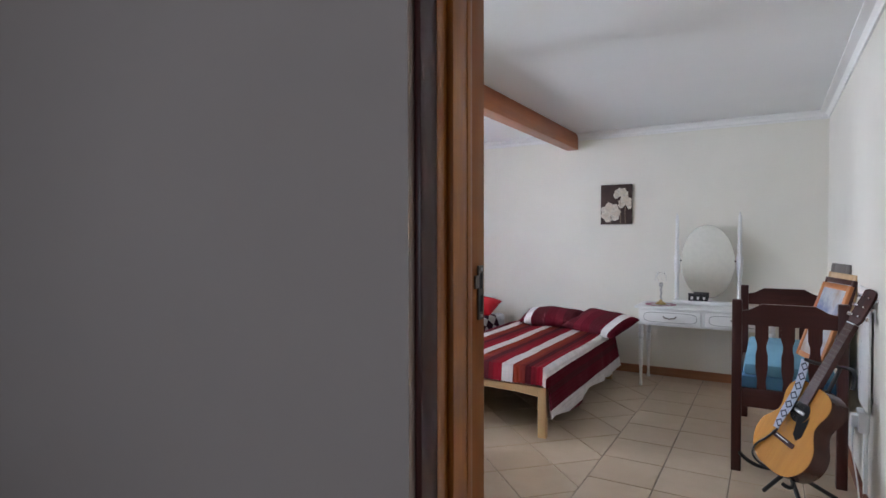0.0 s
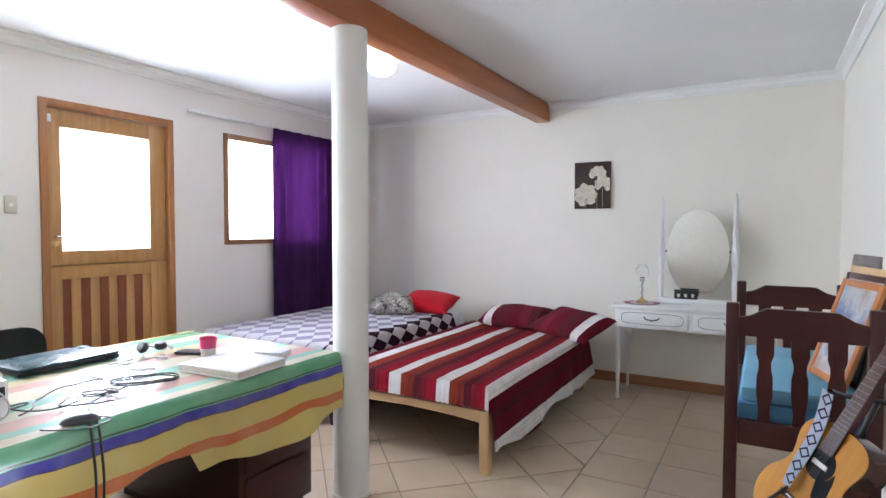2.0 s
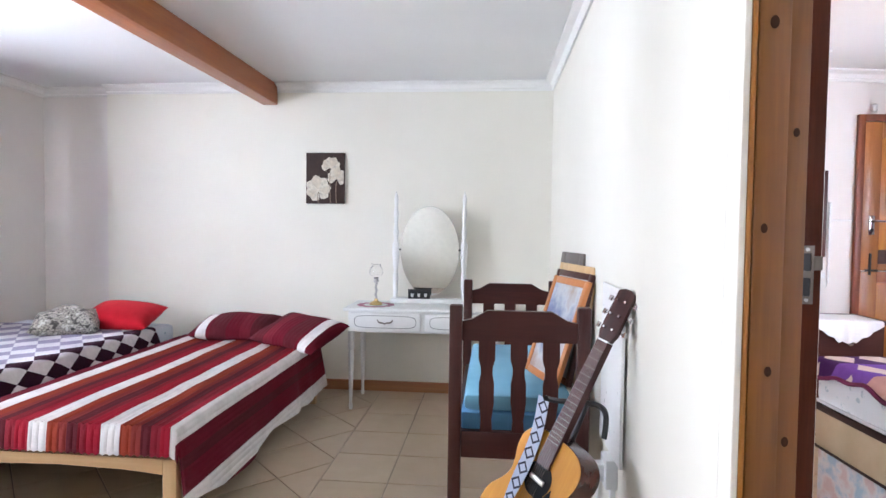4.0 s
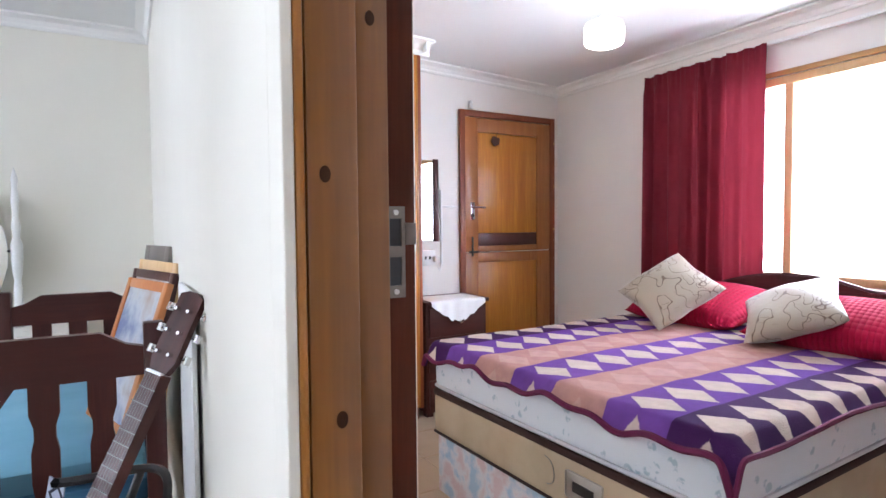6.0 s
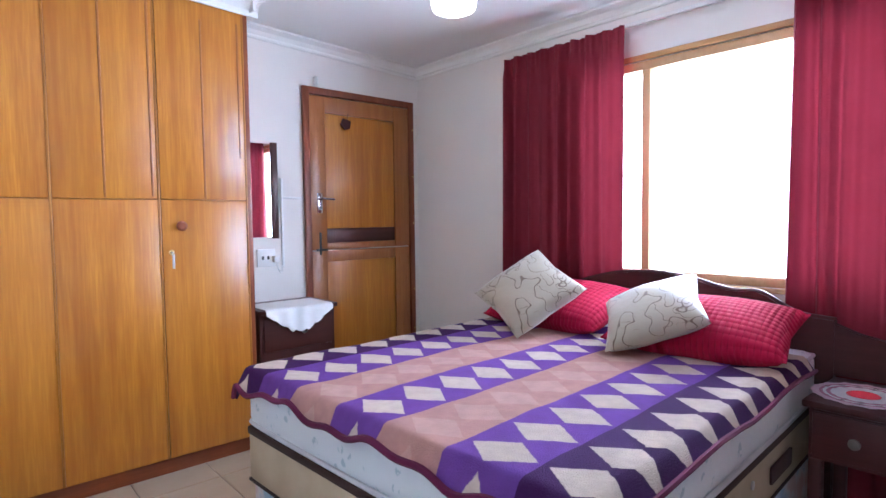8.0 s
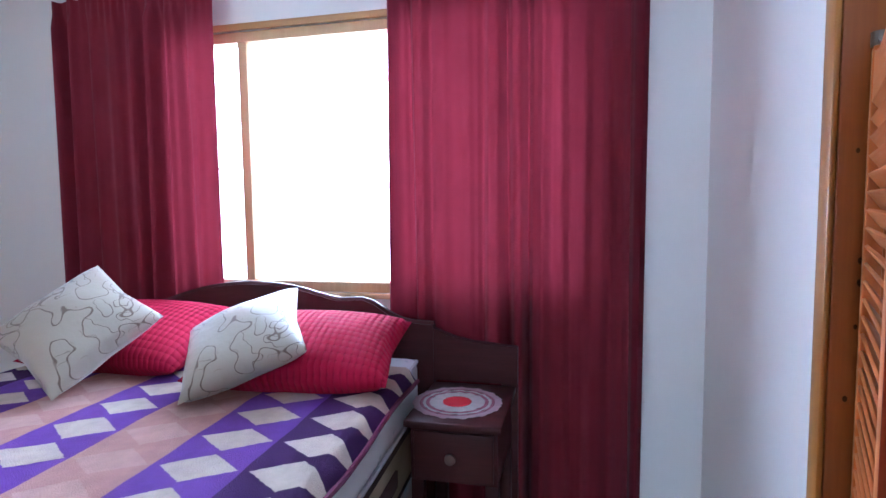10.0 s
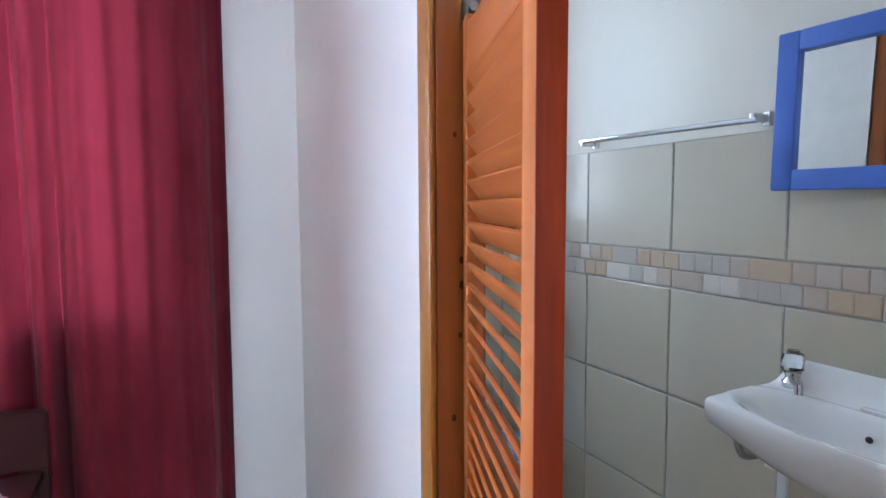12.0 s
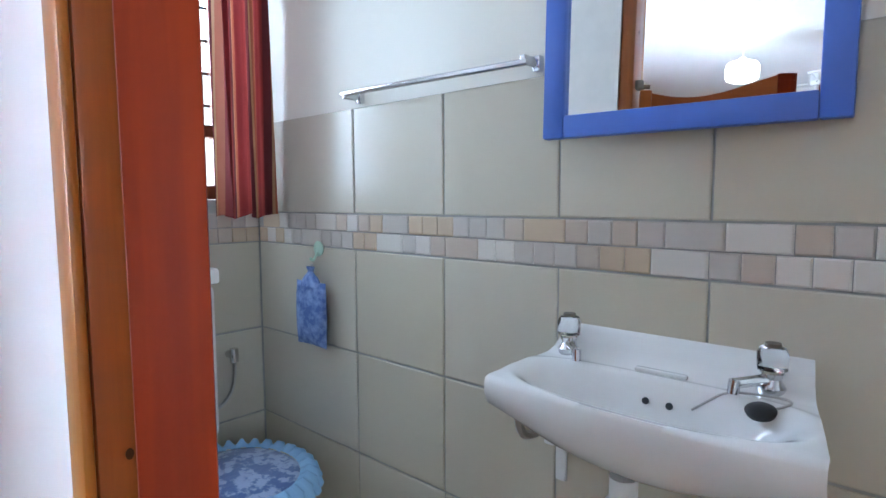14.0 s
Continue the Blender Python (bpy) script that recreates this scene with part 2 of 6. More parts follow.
def prism(points, depth, m=None):
    """A flat outline (x, z), given a depth along y, with both sides."""
    bm = bmesh.new()
    a = [bm.verts.new((x, 0, z)) for x, z in points]
    b = [bm.verts.new((x, depth, z)) for x, z in points]
    bm.faces.new(a)
    bm.faces.new(list(reversed(b)))
    n = len(a)
    for i in range(n):
        bm.faces.new((a[(i + 1) % n], a[i], b[i], b[(i + 1) % n]))
    if m:
        bmesh.ops.transform(bm, matrix=m, verts=bm.verts[:])
    bmesh.ops.recalc_face_normals(bm, faces=bm.faces[:])
    return bm


def wire(points, r=0.003, cyclic=False):
    """A cable: a smooth round line through the points, as a mesh."""
    cu = bpy.data.curves.new("tmp", "CURVE")
    cu.dimensions, cu.bevel_depth, cu.bevel_resolution, cu.resolution_u = "3D", r, 1, 6
    s = cu.splines.new("NURBS")
    s.points.add(len(points) - 1)
    for p, c in zip(s.points, points):
        p.co = (*c, 1)
    s.use_endpoint_u, s.order_u, s.use_cyclic_u = True, 3, cyclic
    ob = bpy.data.objects.new("tmp", cu)
    me = bpy.data.meshes.new_from_object(ob)
    bm = bmesh.new()
    bm.from_mesh(me)
    bpy.data.objects.remove(ob)
    bpy.data.curves.remove(cu)
    bpy.data.meshes.remove(me)
    return bm


def part(name, bm, material, parent=None, label="", smooth=True, angle=35):
    """Links a bmesh as one mesh object, under a thing or a part."""
    me = bpy.data.meshes.new(name)
    bm.normal_update()
    if smooth:
        for f in bm.faces:
            f.smooth = True
        for e in bm.edges:
            e.smooth = e.calc_face_angle(0.0) < radians(angle)
    bm.to_mesh(me)
    bm.free()
    me.materials.append(material)
    ob = new(name, me)
    ob.parent = parent
    if label:
        tagged(ob, label)
    return ob


def thing(name, label, category, m=None, group="", kind=""):
    ob = new(name)
    ob.empty_display_size = 0.1
    if m:
        ob.matrix_world = m
    return tagged(ob, label, category, group, kind)


def structure(name, bm, material, label, category, smooth=False):
    return tagged(part(name, bm, material, None, label, smooth), label, category, "", "structure")


def wall(name, axis, c0, c1, a0, a1, z0, z1, material, label, holes=()):
    """A wall between c0 and c1 across its axis, a0 to a1 along it, with openings (a, b, low, high)."""
    bm = bmesh.new()
    cuts = sorted({a0, a1, *[h[0] for h in holes], *[h[1] for h in holes]})
    def put(a, b, lo, hi):
        if hi - lo > 1e-4:
            box(bm, (c0, a, lo) if axis == "x" else (a, c0, lo), (c1, b, hi) if axis == "x" else (b, c1, hi))
    for a, b in zip(cuts, cuts[1:]):
        lo = z0
        for h in sorted((h for h in holes if h[0] <= a + 1e-6 and h[1] >= b - 1e-6), key=lambda h: h[2]):
            put(a, b, lo, h[2])
            lo = h[3]
        put(a, b, lo, z1)
    return structure(name, bm, material, label, "wall")


# ---- plan ----
XL, XR, YS, YN, H1 = -3.99, 0.365, 0.795, 5.81, 2.495
X2, XE, YB, YN2 = 0.55, 3.37, 1.705, 5.46
BX, BS, BN, H3 = 3.505, 0.845, 1.60, 2.44


def top2(x):
    """Height of the bedroom ceiling, which falls gently to the east."""
    return 2.535 - 0.045 * (x - 0.55)


wall("wall_west", "x", XL - 0.22, XL, -2.0, 6.0, 0, 2.7, WALL2, "cream plastered wall with a half-glazed door and two windows",
     [(1.155, 2.267, 1.17, 2.139), (2.567, 3.463, 0, 2.15), (3.918, 5.126, 1.206, 2.127)])
wall("wall_north", "y", YN, YN + 0.2, -3.34, X2, 0, 2.7, WALL, "cream plastered wall behind the dressing table")
wall("wall_partition", "x", XR, X2, YS - 0.2, YN, 0, 2.7, WALL, "cream plastered partition between the two bedrooms", [(1.60, 2.50, 0, 2.098)])
wall("wall_south", "y", YS - 0.21, YS, XL, XR, 0, 2.7, HALLW, "grey semi-gloss wall beside the entrance doorway", [(-0.548, 0.345, 0, 2.098)])
wall("wall_hall_east", "x", XR, X2, -2.0, YS - 0.2, 0, 2.7, HALLW, "plain grey passage wall")
wall("wall_hall_south", "y", -2.0, -1.8, XL, XR, 0, 2.7, HALLW, "grey passage wall with a window", [(-1.4, -0.6, 1.0, 2.1)])
wall("wall_bedroom_north", "y", YN2, YN2 + 0.2, X2, 3.75, 0, 2.7, WALL2, "pale plastered wall with a stable door")
wall("wall_bedroom_east", "x", XE, 3.75, BN + 0.06, YN2, 0, 2.7, WALL2, "pale plastered wall with a wide curtained window", [(2.15, 4.05, 0.96, 2.09)])
wall("wall_bedroom_south", "y", BN, YB, X2, XE + 0.1, 0, 2.7, WALL2, "white plastered wall with the bathroom doorway", [(1.45, 2.40, 0, 2.09)])
wall("wall_bath_south", "y", BS - 0.2, BS - 0.012, 1.0, 3.75, 0, 2.7, WALL, "white plastered bathroom wall above grey tiles")
wall("wall_bath_east", "x", BX + 0.012, 3.75, BS - 0.012, BN + 0.06, 0, 2.7, WALL, "white bathroom wall with a small window", [(0.93, 1.50, 1.22, 2.1)])
wall("wall_bath_west", "x", 0.8, 1.0, BS - 0.2, BN, 0, 2.7, WALL, "plain white bathroom end wall")

wall("wall_south_plaster", "y", YS + 0.0005, YS + 0.012, XL, XR, 0, 2.495, WALL, "cream plaster on the bedroom side of the entrance wall", [(-0.549, 0.346, 0, 2.099)])
wall("wall_north_recess", "y", YN + 0.09, YN + 0.2, XL - 0.22, -3.34, 0, 2.7, WALL2, "pale plastered wall in the window corner")
structure("floor", one((XL - 0.2, -2.0, -0.12), (3.75, 6.0, -0.006)), GROUT, "brown grout bed under the beige floor tiles", "floor")
structure("ceiling", one((XL - 0.2, YS - 0.2, H1), (X2 - 0.09, 6.0, H1 + 0.1)), CEIL, "white painted flat ceiling over the large bedroom", "ceiling")
structure("ceiling_hall", one((XL - 0.2, -2.0, H1), (X2 - 0.09, YS - 0.2, H1 + 0.1)), CEIL, "white passage ceiling", "ceiling")
bm = bmesh.new()
box(bm, (X2 - 0.09, BN, 0), (3.75, 5.7, 0.1))
for v in bm.verts:
    v.co.z += top2(v.co.x)
structure("ceiling_bedroom", bm, CEIL, "white ceiling that falls gently towards the window", "ceiling")
structure("ceiling_bath", one((0.8, 0.6, H3), (3.75, BN, H3 + 0.1)), CEIL, "white bathroom ceiling", "ceiling")

# ---- ground and distance outside ----
structure("ground", one((-60, -60, -0.4), (60, 60, -0.15)), paint("dry ground", (0.30, 0.26, 0.20), 0.7, 0.95, 0.4), "pale dry ground outside the house", "ground")
# added panels that glow white in place of the bright outdoors
BACKDROP_GLOW = glow("white backdrop glow", (1.0, 1.0, 1.0), 4.0)
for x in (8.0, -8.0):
    structure("backdrop", one((x, -3, -0.14), (x + 0.05, 9, 4.0)), BACKDROP_GLOW, "glowing white backdrop panel outside the window", "backdrop")


# ---- cornices, skirting, beam, column ----
def cove(name, p, q, inward, z0, z1, size=0.06):
    """Plaster cornice from p to q under a ceiling of height z0 at p and z1 at q."""
    p, q, n = Vector((*p, 0)), Vector((*q, 0)), Vector((*inward, 0))
    prof = [(0, 0), (size * 1.15, 0), (size * 1.15, -0.012), (size * 0.85, -0.016), (size * 0.45, -size * 0.42), (size * 0.2, -size * 0.82), (0.016, -size), (0.012, -size * 1.2), (0, -size * 1.2)]
    bm = bmesh.new()
    ends = [[bm.verts.new(e + n * d + Vector((0, 0, z + h))) for d, h in prof] for e, z in ((p, z0), (q, z1))]
    k = len(prof)
    for i in range(k):
        bm.faces.new((ends[0][i], ends[0][(i + 1) % k], ends[1][(i + 1) % k], ends[1][i]))
    bm.faces.new(ends[0])
    bm.faces.new(list(reversed(ends[1])))
    bmesh.ops.recalc_face_normals(bm, faces=bm.faces[:])
    return structure(name, bm, CORN, "white moulded plaster cornice", "cornice", True)


e = 0.001
cove("trim_north", (-3.34, YN - e), (XR, YN - e), (0, -1), H1 - e, H1 - e)
cove("trim_recess", (XL, YN + 0.089), (-3.28, YN + 0.089), (0, -1), H1 - e, H1 - e)
cove("trim_west", (XL + e, YS), (XL + e, YN + 0.089), (1, 0), H1 - e, H1 - e)
cove("trim_east", (XR - e, YS), (XR - e, YN), (-1, 0), H1 - e, H1 - e)
cove("trim_south", (XL, YS + e), (XR, YS + e), (0, 1), H1 - e, H1 - e)
cove("trim_bedroom_north", (1.9, YN2 - e), (XE, YN2 - e), (0, -1), top2(1.9) - e, top2(XE) - e)
cove("trim_bedroom_east", (XE - e, YB), (XE - e, YN2), (-1, 0), top2(XE) - e, top2(XE) - e)
cove("trim_bedroom_south", (X2, YB + e), (XE, YB + e), (0, 1), top2(X2) - e, top2(XE) - e)
cove("trim_bedroom_west", (X2 + e, YB), (X2 + e, 5.09), (1, 0), top2(X2) - e, top2(X2) - e)
cove("trim_wardrobe", (X2, 5.099), (1.96, 5.099), (0, -1), top2(X2) - e, top2(1.95) - e, 0.075)
cove("trim_wardrobe_side", (1.911, 5.03), (1.911, YN2), (1, 0), top2(1.95) - e, top2(1.95) - e, 0.06)

SK = 0.085
structure("baseboard_north", one((-3.34, YN - 0.018, 0), (XR, YN - e, SK), 0.004), SKIRT, "brown wooden skirting board", "skirting")
structure("baseboard_east", one((XR - 0.018, 2.53, 0), (XR - e, YN - 0.02, SK), 0.004), MERANTI_Y, "brown wooden skirting board", "skirting")
structure("baseboard_west", one((XL + e, 3.48, 0), (XL + 0.018, YN - 0.02, SK), 0.004), MERANTI_Y, "brown wooden skirting board", "skirting")

beam = part("ceiling_beam", one((-1.985, YS + 0.002, 2.325), (-1.86, YN - 0.002, H1 - 0.002), 0.006),
            wood("red-brown beam pine", (0.46, 0.155, 0.04), (0.29, 0.08, 0.02), 1, 0.42, 20, True))
tagged(beam, "red-brown varnished pine ceiling beam on a white column", "beam", "", "structure")
bm = lathe([(0.096, 0), (0.096, 0.012), (0.09, 0.016), (0.0885, 1.2), (0.088, 2.3245)], 40)
bmesh.ops.translate(bm, verts=bm.verts[:], vec=(-1.924, 3.015, 0))
tagged(part("column", bm, paint("smooth white column paint", (0.80, 0.79, 0.75), 0.93, 0.4, 2.5)), "round white-painted column under the beam", "column", "", "structure")


# ---- door frames ----
def strike(parent, m):
    """A steel strike plate with two latch holes and a bent lip."""
    plate = bmesh.new()
    for a, b in (((-0.016, 0, -0.075), (-0.010, 0.003, 0.075)), ((0.010, 0, -0.075), (0.016, 0.003, 0.075)),
                 ((-0.010, 0, 0.055), (0.010, 0.003, 0.075)), ((-0.010, 0, -0.008), (0.010, 0.003, 0.010)), ((-0.010, 0, -0.075), (0.010, 0.003, -0.055))):
        box(plate, a, b)
    box(plate, (0.016, 0, 0.012), (0.036, 0.0035, 0.048), 0.001)
    p = part("strike_plate", plate, PLATE, parent, "dull steel strike plate")
    p.matrix_basis = m
    h = part("latch_hole", boxes(((-0.010, -0.0005, 0.010), (0.010, 0.0006, 0.055)), ((-0.010, -0.0005, -0.055), (0.010, 0.0006, -0.008))), BLACK, p)
    for z in (0.065, -0.065):
        bm = bmesh.new()
        rod(bm, (0, 0.002, z), (0, 0.005, z), 0.0045)
        part("screw", bm, STEEL, p)


KNOT = wood("dark pine knot", (0.07, 0.022, 0.006), (0.03, 0.010, 0.004), 2, 0.5, 60, coat=0.0, gloss=0.15)


def knot(r, m):
    """A dark oval knot standing a hair proud of the planed face, rising along the local z axis."""
    return lathe([(0.0, -0.002), (r, -0.002), (r * 0.98, 0.0006), (r * 0.6, 0.0009), (0.0, 0.001)], 18, None, m @ Matrix.Diagonal((0.85, 1.25, 1, 1)))


HONEY = wood("amber brown door frame", (0.50, 0.19, 0.024), (0.26, 0.078, 0.010), 2, 0.35, 22)
# darker copy of the amber frame wood, for the shaded room end
HONEY_SHADE = wood("shaded brown lining wood", (0.40, 0.145, 0.020), (0.22, 0.065, 0.009), 2, 0.45, coat=0.0, gloss=0.2)
PLATE = metal("tarnished steel", (0.20, 0.175, 0.15), 0.45)
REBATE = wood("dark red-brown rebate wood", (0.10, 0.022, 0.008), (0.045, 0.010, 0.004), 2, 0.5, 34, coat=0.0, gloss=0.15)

# entrance doorway: posts with a stop, seen from the passage
f = thing("door_frame", "varnished pine door frame of the entrance doorway", "door frame", None, "", "structure")
part("jamb", boxes(((-0.547, 0.650, 0), (-0.535, 0.757, 2.10)), ((-0.536, 0.68, 0), (-0.522, 0.742, 2.06)), bevel=0.005), HONEY, f)
# both ends of the jamb split off, their shade given as darker wood
part("lining", one((-0.547, 0.758, 0), (-0.535, 0.822, 2.10), 0.004), HONEY_SHADE, f)
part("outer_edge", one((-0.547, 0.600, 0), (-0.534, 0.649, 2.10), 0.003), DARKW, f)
part("edge_bead", boxes(((-0.537, 0.725, 0), (-0.519, 0.745, 2.06)), bevel=0.006), HONEY, f)
part("jamb", boxes(((0.300, 0.600, 0), (0.345, 0.800, 2.10)), ((0.288, 0.68, 0), (0.301, 0.742, 2.06)), bevel=0.005), HONEY, f)
part("head", boxes(((-0.535, 0.602, 2.05), (0.300, 0.798, 2.098)), bevel=0.004), MERANTI_X, f)
strike(f, pose(-0.5345, 0.800, 1.292, 0, 0, -90) @ Matrix.Diagonal((0.62, 1, 0.66, 1)))

# doorway between the bedrooms: stepped pine post with the strike plate
f = thing("door_frame", "varnished knotty pine door frame between the bedrooms", "door frame", None, "", "structure")
# window-lit west edge split off in golden pine; shade coloured into jamb and stop
part("edge_board", boxes(((0.378, 2.4345, 0), (0.3885, 2.50, 2.10)), bevel=0.004), PINE, f, "window-lit golden pine edge")
part("jamb", boxes(((0.389, 2.434, 0), (0.448, 2.50, 2.10)), bevel=0.005), PINE_SHADE, f)
part("stop", boxes(((0.448, 2.452, 0), (0.493, 2.50, 2.10)), bevel=0.004), PINE_SHADE, f)
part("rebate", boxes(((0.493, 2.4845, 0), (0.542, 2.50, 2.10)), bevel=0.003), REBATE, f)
part("jamb", boxes(((0.378, 1.60, 0), (0.448, 1.666, 2.10)), bevel=0.006), PINE, f)
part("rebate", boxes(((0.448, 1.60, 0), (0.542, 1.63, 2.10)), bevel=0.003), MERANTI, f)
part("head", boxes(((0.380, 1.666, 2.045), (0.542, 2.434, 2.098)), bevel=0.005), PINE_Y, f)
for x, y, z, r in ((0.409, 2.434, 1.339, 0.0075), (0.424, 2.434, 1.069, 0.008), (0.398, 2.434, 0.72, 0.009), (0.416, 2.434, 1.72, 0.010), (0.47, 2.452, 1.52, 0.007), (0.468, 2.452, 0.93, 0.008)):
    part("knot", knot(r, pose(x, y, z, 90, 0, 0)), KNOT, f)
strike(f, pose(0.513, 2.484, 1.25) @ Matrix.Diagonal((0.80, -1, 0.76, 1)))

# bathroom doorway
f = thing("door_frame", "varnished orange pine bathroom door frame", "door frame", None, "", "structure")
# one post in two colours: shaded inner face, edge lit from the bedroom
part("jamb", boxes(((2.354, BN + 0.004, 0), (2.40, YB - 0.0065, 2.09)), bevel=0.006), PINE_R_SHADE, f, "shaded red-orange inner face")
part("edge_board", boxes(((2.354, YB - 0.006, 0), (2.40, YB + 0.006, 2.09)), bevel=0.004), PINE, f, "window-lit golden pine edge")
part("jamb", boxes(((1.45, BN + 0.004, 0), (1.50, YB + 0.006, 2.09)), bevel=0.012), PINE, f)
part("head", boxes(((1.50, BN + 0.006, 2.04), (2.354, YB + 0.004, 2.088)), bevel=0.008), PINE_X, f)

for y, z, r in ((1.653, 1.216, 0.005), (1.652, 1.174, 0.006), (1.656, 1.09, 0.004), (1.668, 0.95, 0.005), (1.665, 1.42, 0.004), (1.64, 1.78, 0.005)):
    part("knot", knot(r, pose(2.354, y, z, 0, -90, 0) @ Matrix.Rotation(math.pi / 2, 4, "Z")), KNOT, f)
structure("plaster_fillet", one((XR - 0.0005, 2.437, 0), (0.3775, 2.499, 2.099), 0.002), WALL, "narrow strip of cream plaster beside the door frame", "plaster")
structure("plaster_fillet", one((XR - 0.0005, 1.601, 0), (0.3775, 1.663, 2.099), 0.002), WALL, "narrow strip of cream plaster beside the door frame", "plaster")

# ---- windows ----
def window(name, axis, c, a0, a1, z0, z1, bars, material, label, depth=0.07, inward=1):
    """A wooden window standing in its opening, frame, bars and panes apart."""
    w = tagged(new(name), label, "window", "", "structure")
    t = 0.045
    def b(a, bb, lo, hi, d=depth):
        p, q = (c, a, lo), (c - inward * d, bb, hi)
        if axis == "y":
            p, q = (a, c, lo), (bb, c - inward * d, hi)
        return tuple(min(i, j) for i, j in zip(p, q)), tuple(max(i, j) for i, j in zip(p, q))
    part("window_frame", boxes(b(a0 + e, a0 + t, z0 + e, z1 - e), b(a1 - t, a1 - e, z0 + e, z1 - e), b(a0 + t, a1 - t, z1 - t, z1 - e), b(a0 + t, a1 - t, z0 + e, z0 + t), bevel=0.004), material, w)
    bars = sorted(bars)
    edges = [a0 + t, *bars, a1 - t]
    for m in bars:
        part("mullion", boxes(b(m - 0.022, m + 0.022, z0 + t, z1 - t, depth * 0.9), bevel=0.004), material, w)
    for i, (l, r) in enumerate(zip(edges, edges[1:])):
        l2, r2 = l + (0.022 if i else 0), r - (0.022 if i < len(bars) else 0)
        p, q = b(l2, r2, z0 + t, z1 - t, 0.005)
        off = Vector((-inward * depth * 0.55, 0, 0)) if axis == "x" else Vector((0, -inward * depth * 0.55, 0))
        g = part("pane", one(Vector(p) + off, Vector(q) + off), PANE, w)
        g.visible_shadow = False
    return w


DWOOD = wood("weathered window wood", (0.36, 0.19, 0.085), (0.22, 0.10, 0.04), 2, 0.5)
w1 = window("window_1", "x", XL + 0.012, 3.918, 5.126, 1.206, 2.127, [4.51], DWOOD, "brown wooden window beside a dark purple curtain")
w2 = window("window_2", "x", XL + 0.012, 1.155, 2.267, 1.17, 2.139, [2.11], OAK, "small brown wooden window beside the half-glazed door")
w3 = window("window_3", "x", XE - 0.004, 2.15, 4.05, 0.96, 2.085, [3.585, 2.6], PALEW, "wide pine window between dark red curtains", 0.08, -1)
part("window_sill", one((XE - 0.012, 2.13, 0.935), (XE + 0.12, 4.07, 0.958), 0.006), PALEW_X, w3, "pale varnished pine sill")
part("head_trim", one((XE - 0.022, 2.12, 2.087), (XE - 0.002, 4.08, 2.115), 0.004), OAK_Y, w3)
for yy, zz in ((3.64, 1.5), (3.64, 1.1), (3.64, 1.92)):
    part("stay_bar", one((XE + 0.02, yy, zz), (XE + 0.03, yy + 0.36, zz + 0.006)), STEEL, w3)
w4 = window("window_4", "x", BX + 0.012, 0.93, 1.50, 1.22, 2.1, [], MERANTI, "small red-brown bathroom window with burglar bars", 0.06, -1)
part("transom", one((BX + 0.006, 0.975, 1.42), (BX + 0.06, 1.455, 1.46), 0.004), MERANTI_Y, w4)
for i in range(5):
    bm = bmesh.new()
    rod(bm, (BX + 0.07, 0.94, 1.53 + 0.105 * i), (BX + 0.07, 1.49, 1.53 + 0.105 * i), 0.005, seg=8)
    part("burglar_bar", bm, BLACK, w4)
w5 = window("window_5", "y", -1.81, -1.4, -0.6, 1.0, 2.1, [], OAK, "passage window with a brown wooden frame", 0.06, 1)


# ---- half-glazed stable door of the large bedroom ----
d = thing("door_1", "honey-coloured wooden stable door with a frosted upper pane", "door", None, "", "structure")
fr = part("door_frame", boxes(((XL - 0.10, 2.568, 0), (XL + 0.018, 2.612, 2.149)), ((XL - 0.10, 3.418, 0), (XL + 0.018, 3.462, 2.149)), ((XL - 0.10, 2.612, 2.098), (XL + 0.018, 3.418, 2.149)), bevel=0.004),
          wood("reddish door frame wood", (0.42, 0.19, 0.065), (0.27, 0.10, 0.03), 2), d)
LX0, LX1 = XL - 0.065, XL - 0.02
part("upper_leaf", boxes(((LX0, 2.615, 1.106), (LX1, 2.700, 2.094)), ((LX0, 3.292, 1.106), (LX1, 3.414, 2.094)), ((LX0, 2.700, 1.986), (LX1, 3.292, 2.094)), ((LX0, 2.700, 1.106), (LX1, 3.292, 1.197)), bevel=0.003), OAK, d)
FROST = Nodes("frosted sunlit glass").finish((0.97, 0.98, 1.0), 0.35, Transmission_Weight=1.0, IOR=1.2)
g = part("pane", one((LX0 + 0.018, 2.700, 1.197), (LX0 + 0.026, 3.292, 1.986)), FROST, d, "frosted pane, bright with daylight")
g.visible_shadow = False
lo = part("lower_leaf", boxes(((LX0, 2.615, 0.01), (LX1, 2.693, 1.099)), ((LX0, 3.291, 0.01), (LX1, 3.414, 1.099)), ((LX0, 2.693, 1.015), (LX1, 3.291, 1.099)), ((LX0, 2.693, 0.01), (LX1, 3.291, 0.16)), bevel=0.003), OAK, d)
for i in range(10):
    y0 = 2.693 + 0.0598 * i
    part("board", one((LX0 + 0.008, y0 + 0.001, 0.16), (LX1 - 0.012, y0 + 0.0588, 1.015), 0.003), MERANTI if i % 2 == 0 else OAK, lo)
part("weather_bar", one((LX0 - 0.012, 2.62, 1.07), (LX0 - 0.001, 3.41, 1.14), 0.002), OAK, d)
hd = part("lever_handle", rod(rod(bmesh.new(), (LX1, 2.656, 1.29), (LX1 + 0.035, 2.656, 1.29), 0.008), (LX1 + 0.035, 2.650, 1.29), (LX1 + 0.035, 2.758, 1.285), 0.007), CHROME, d)
bm = bmesh.new()
rod(bm, (LX1, 2.656, 1.248), (LX1 + 0.012, 2.656, 1.248), 0.022, seg=20)
part("keyhole_rose", bm, BRASS, d)
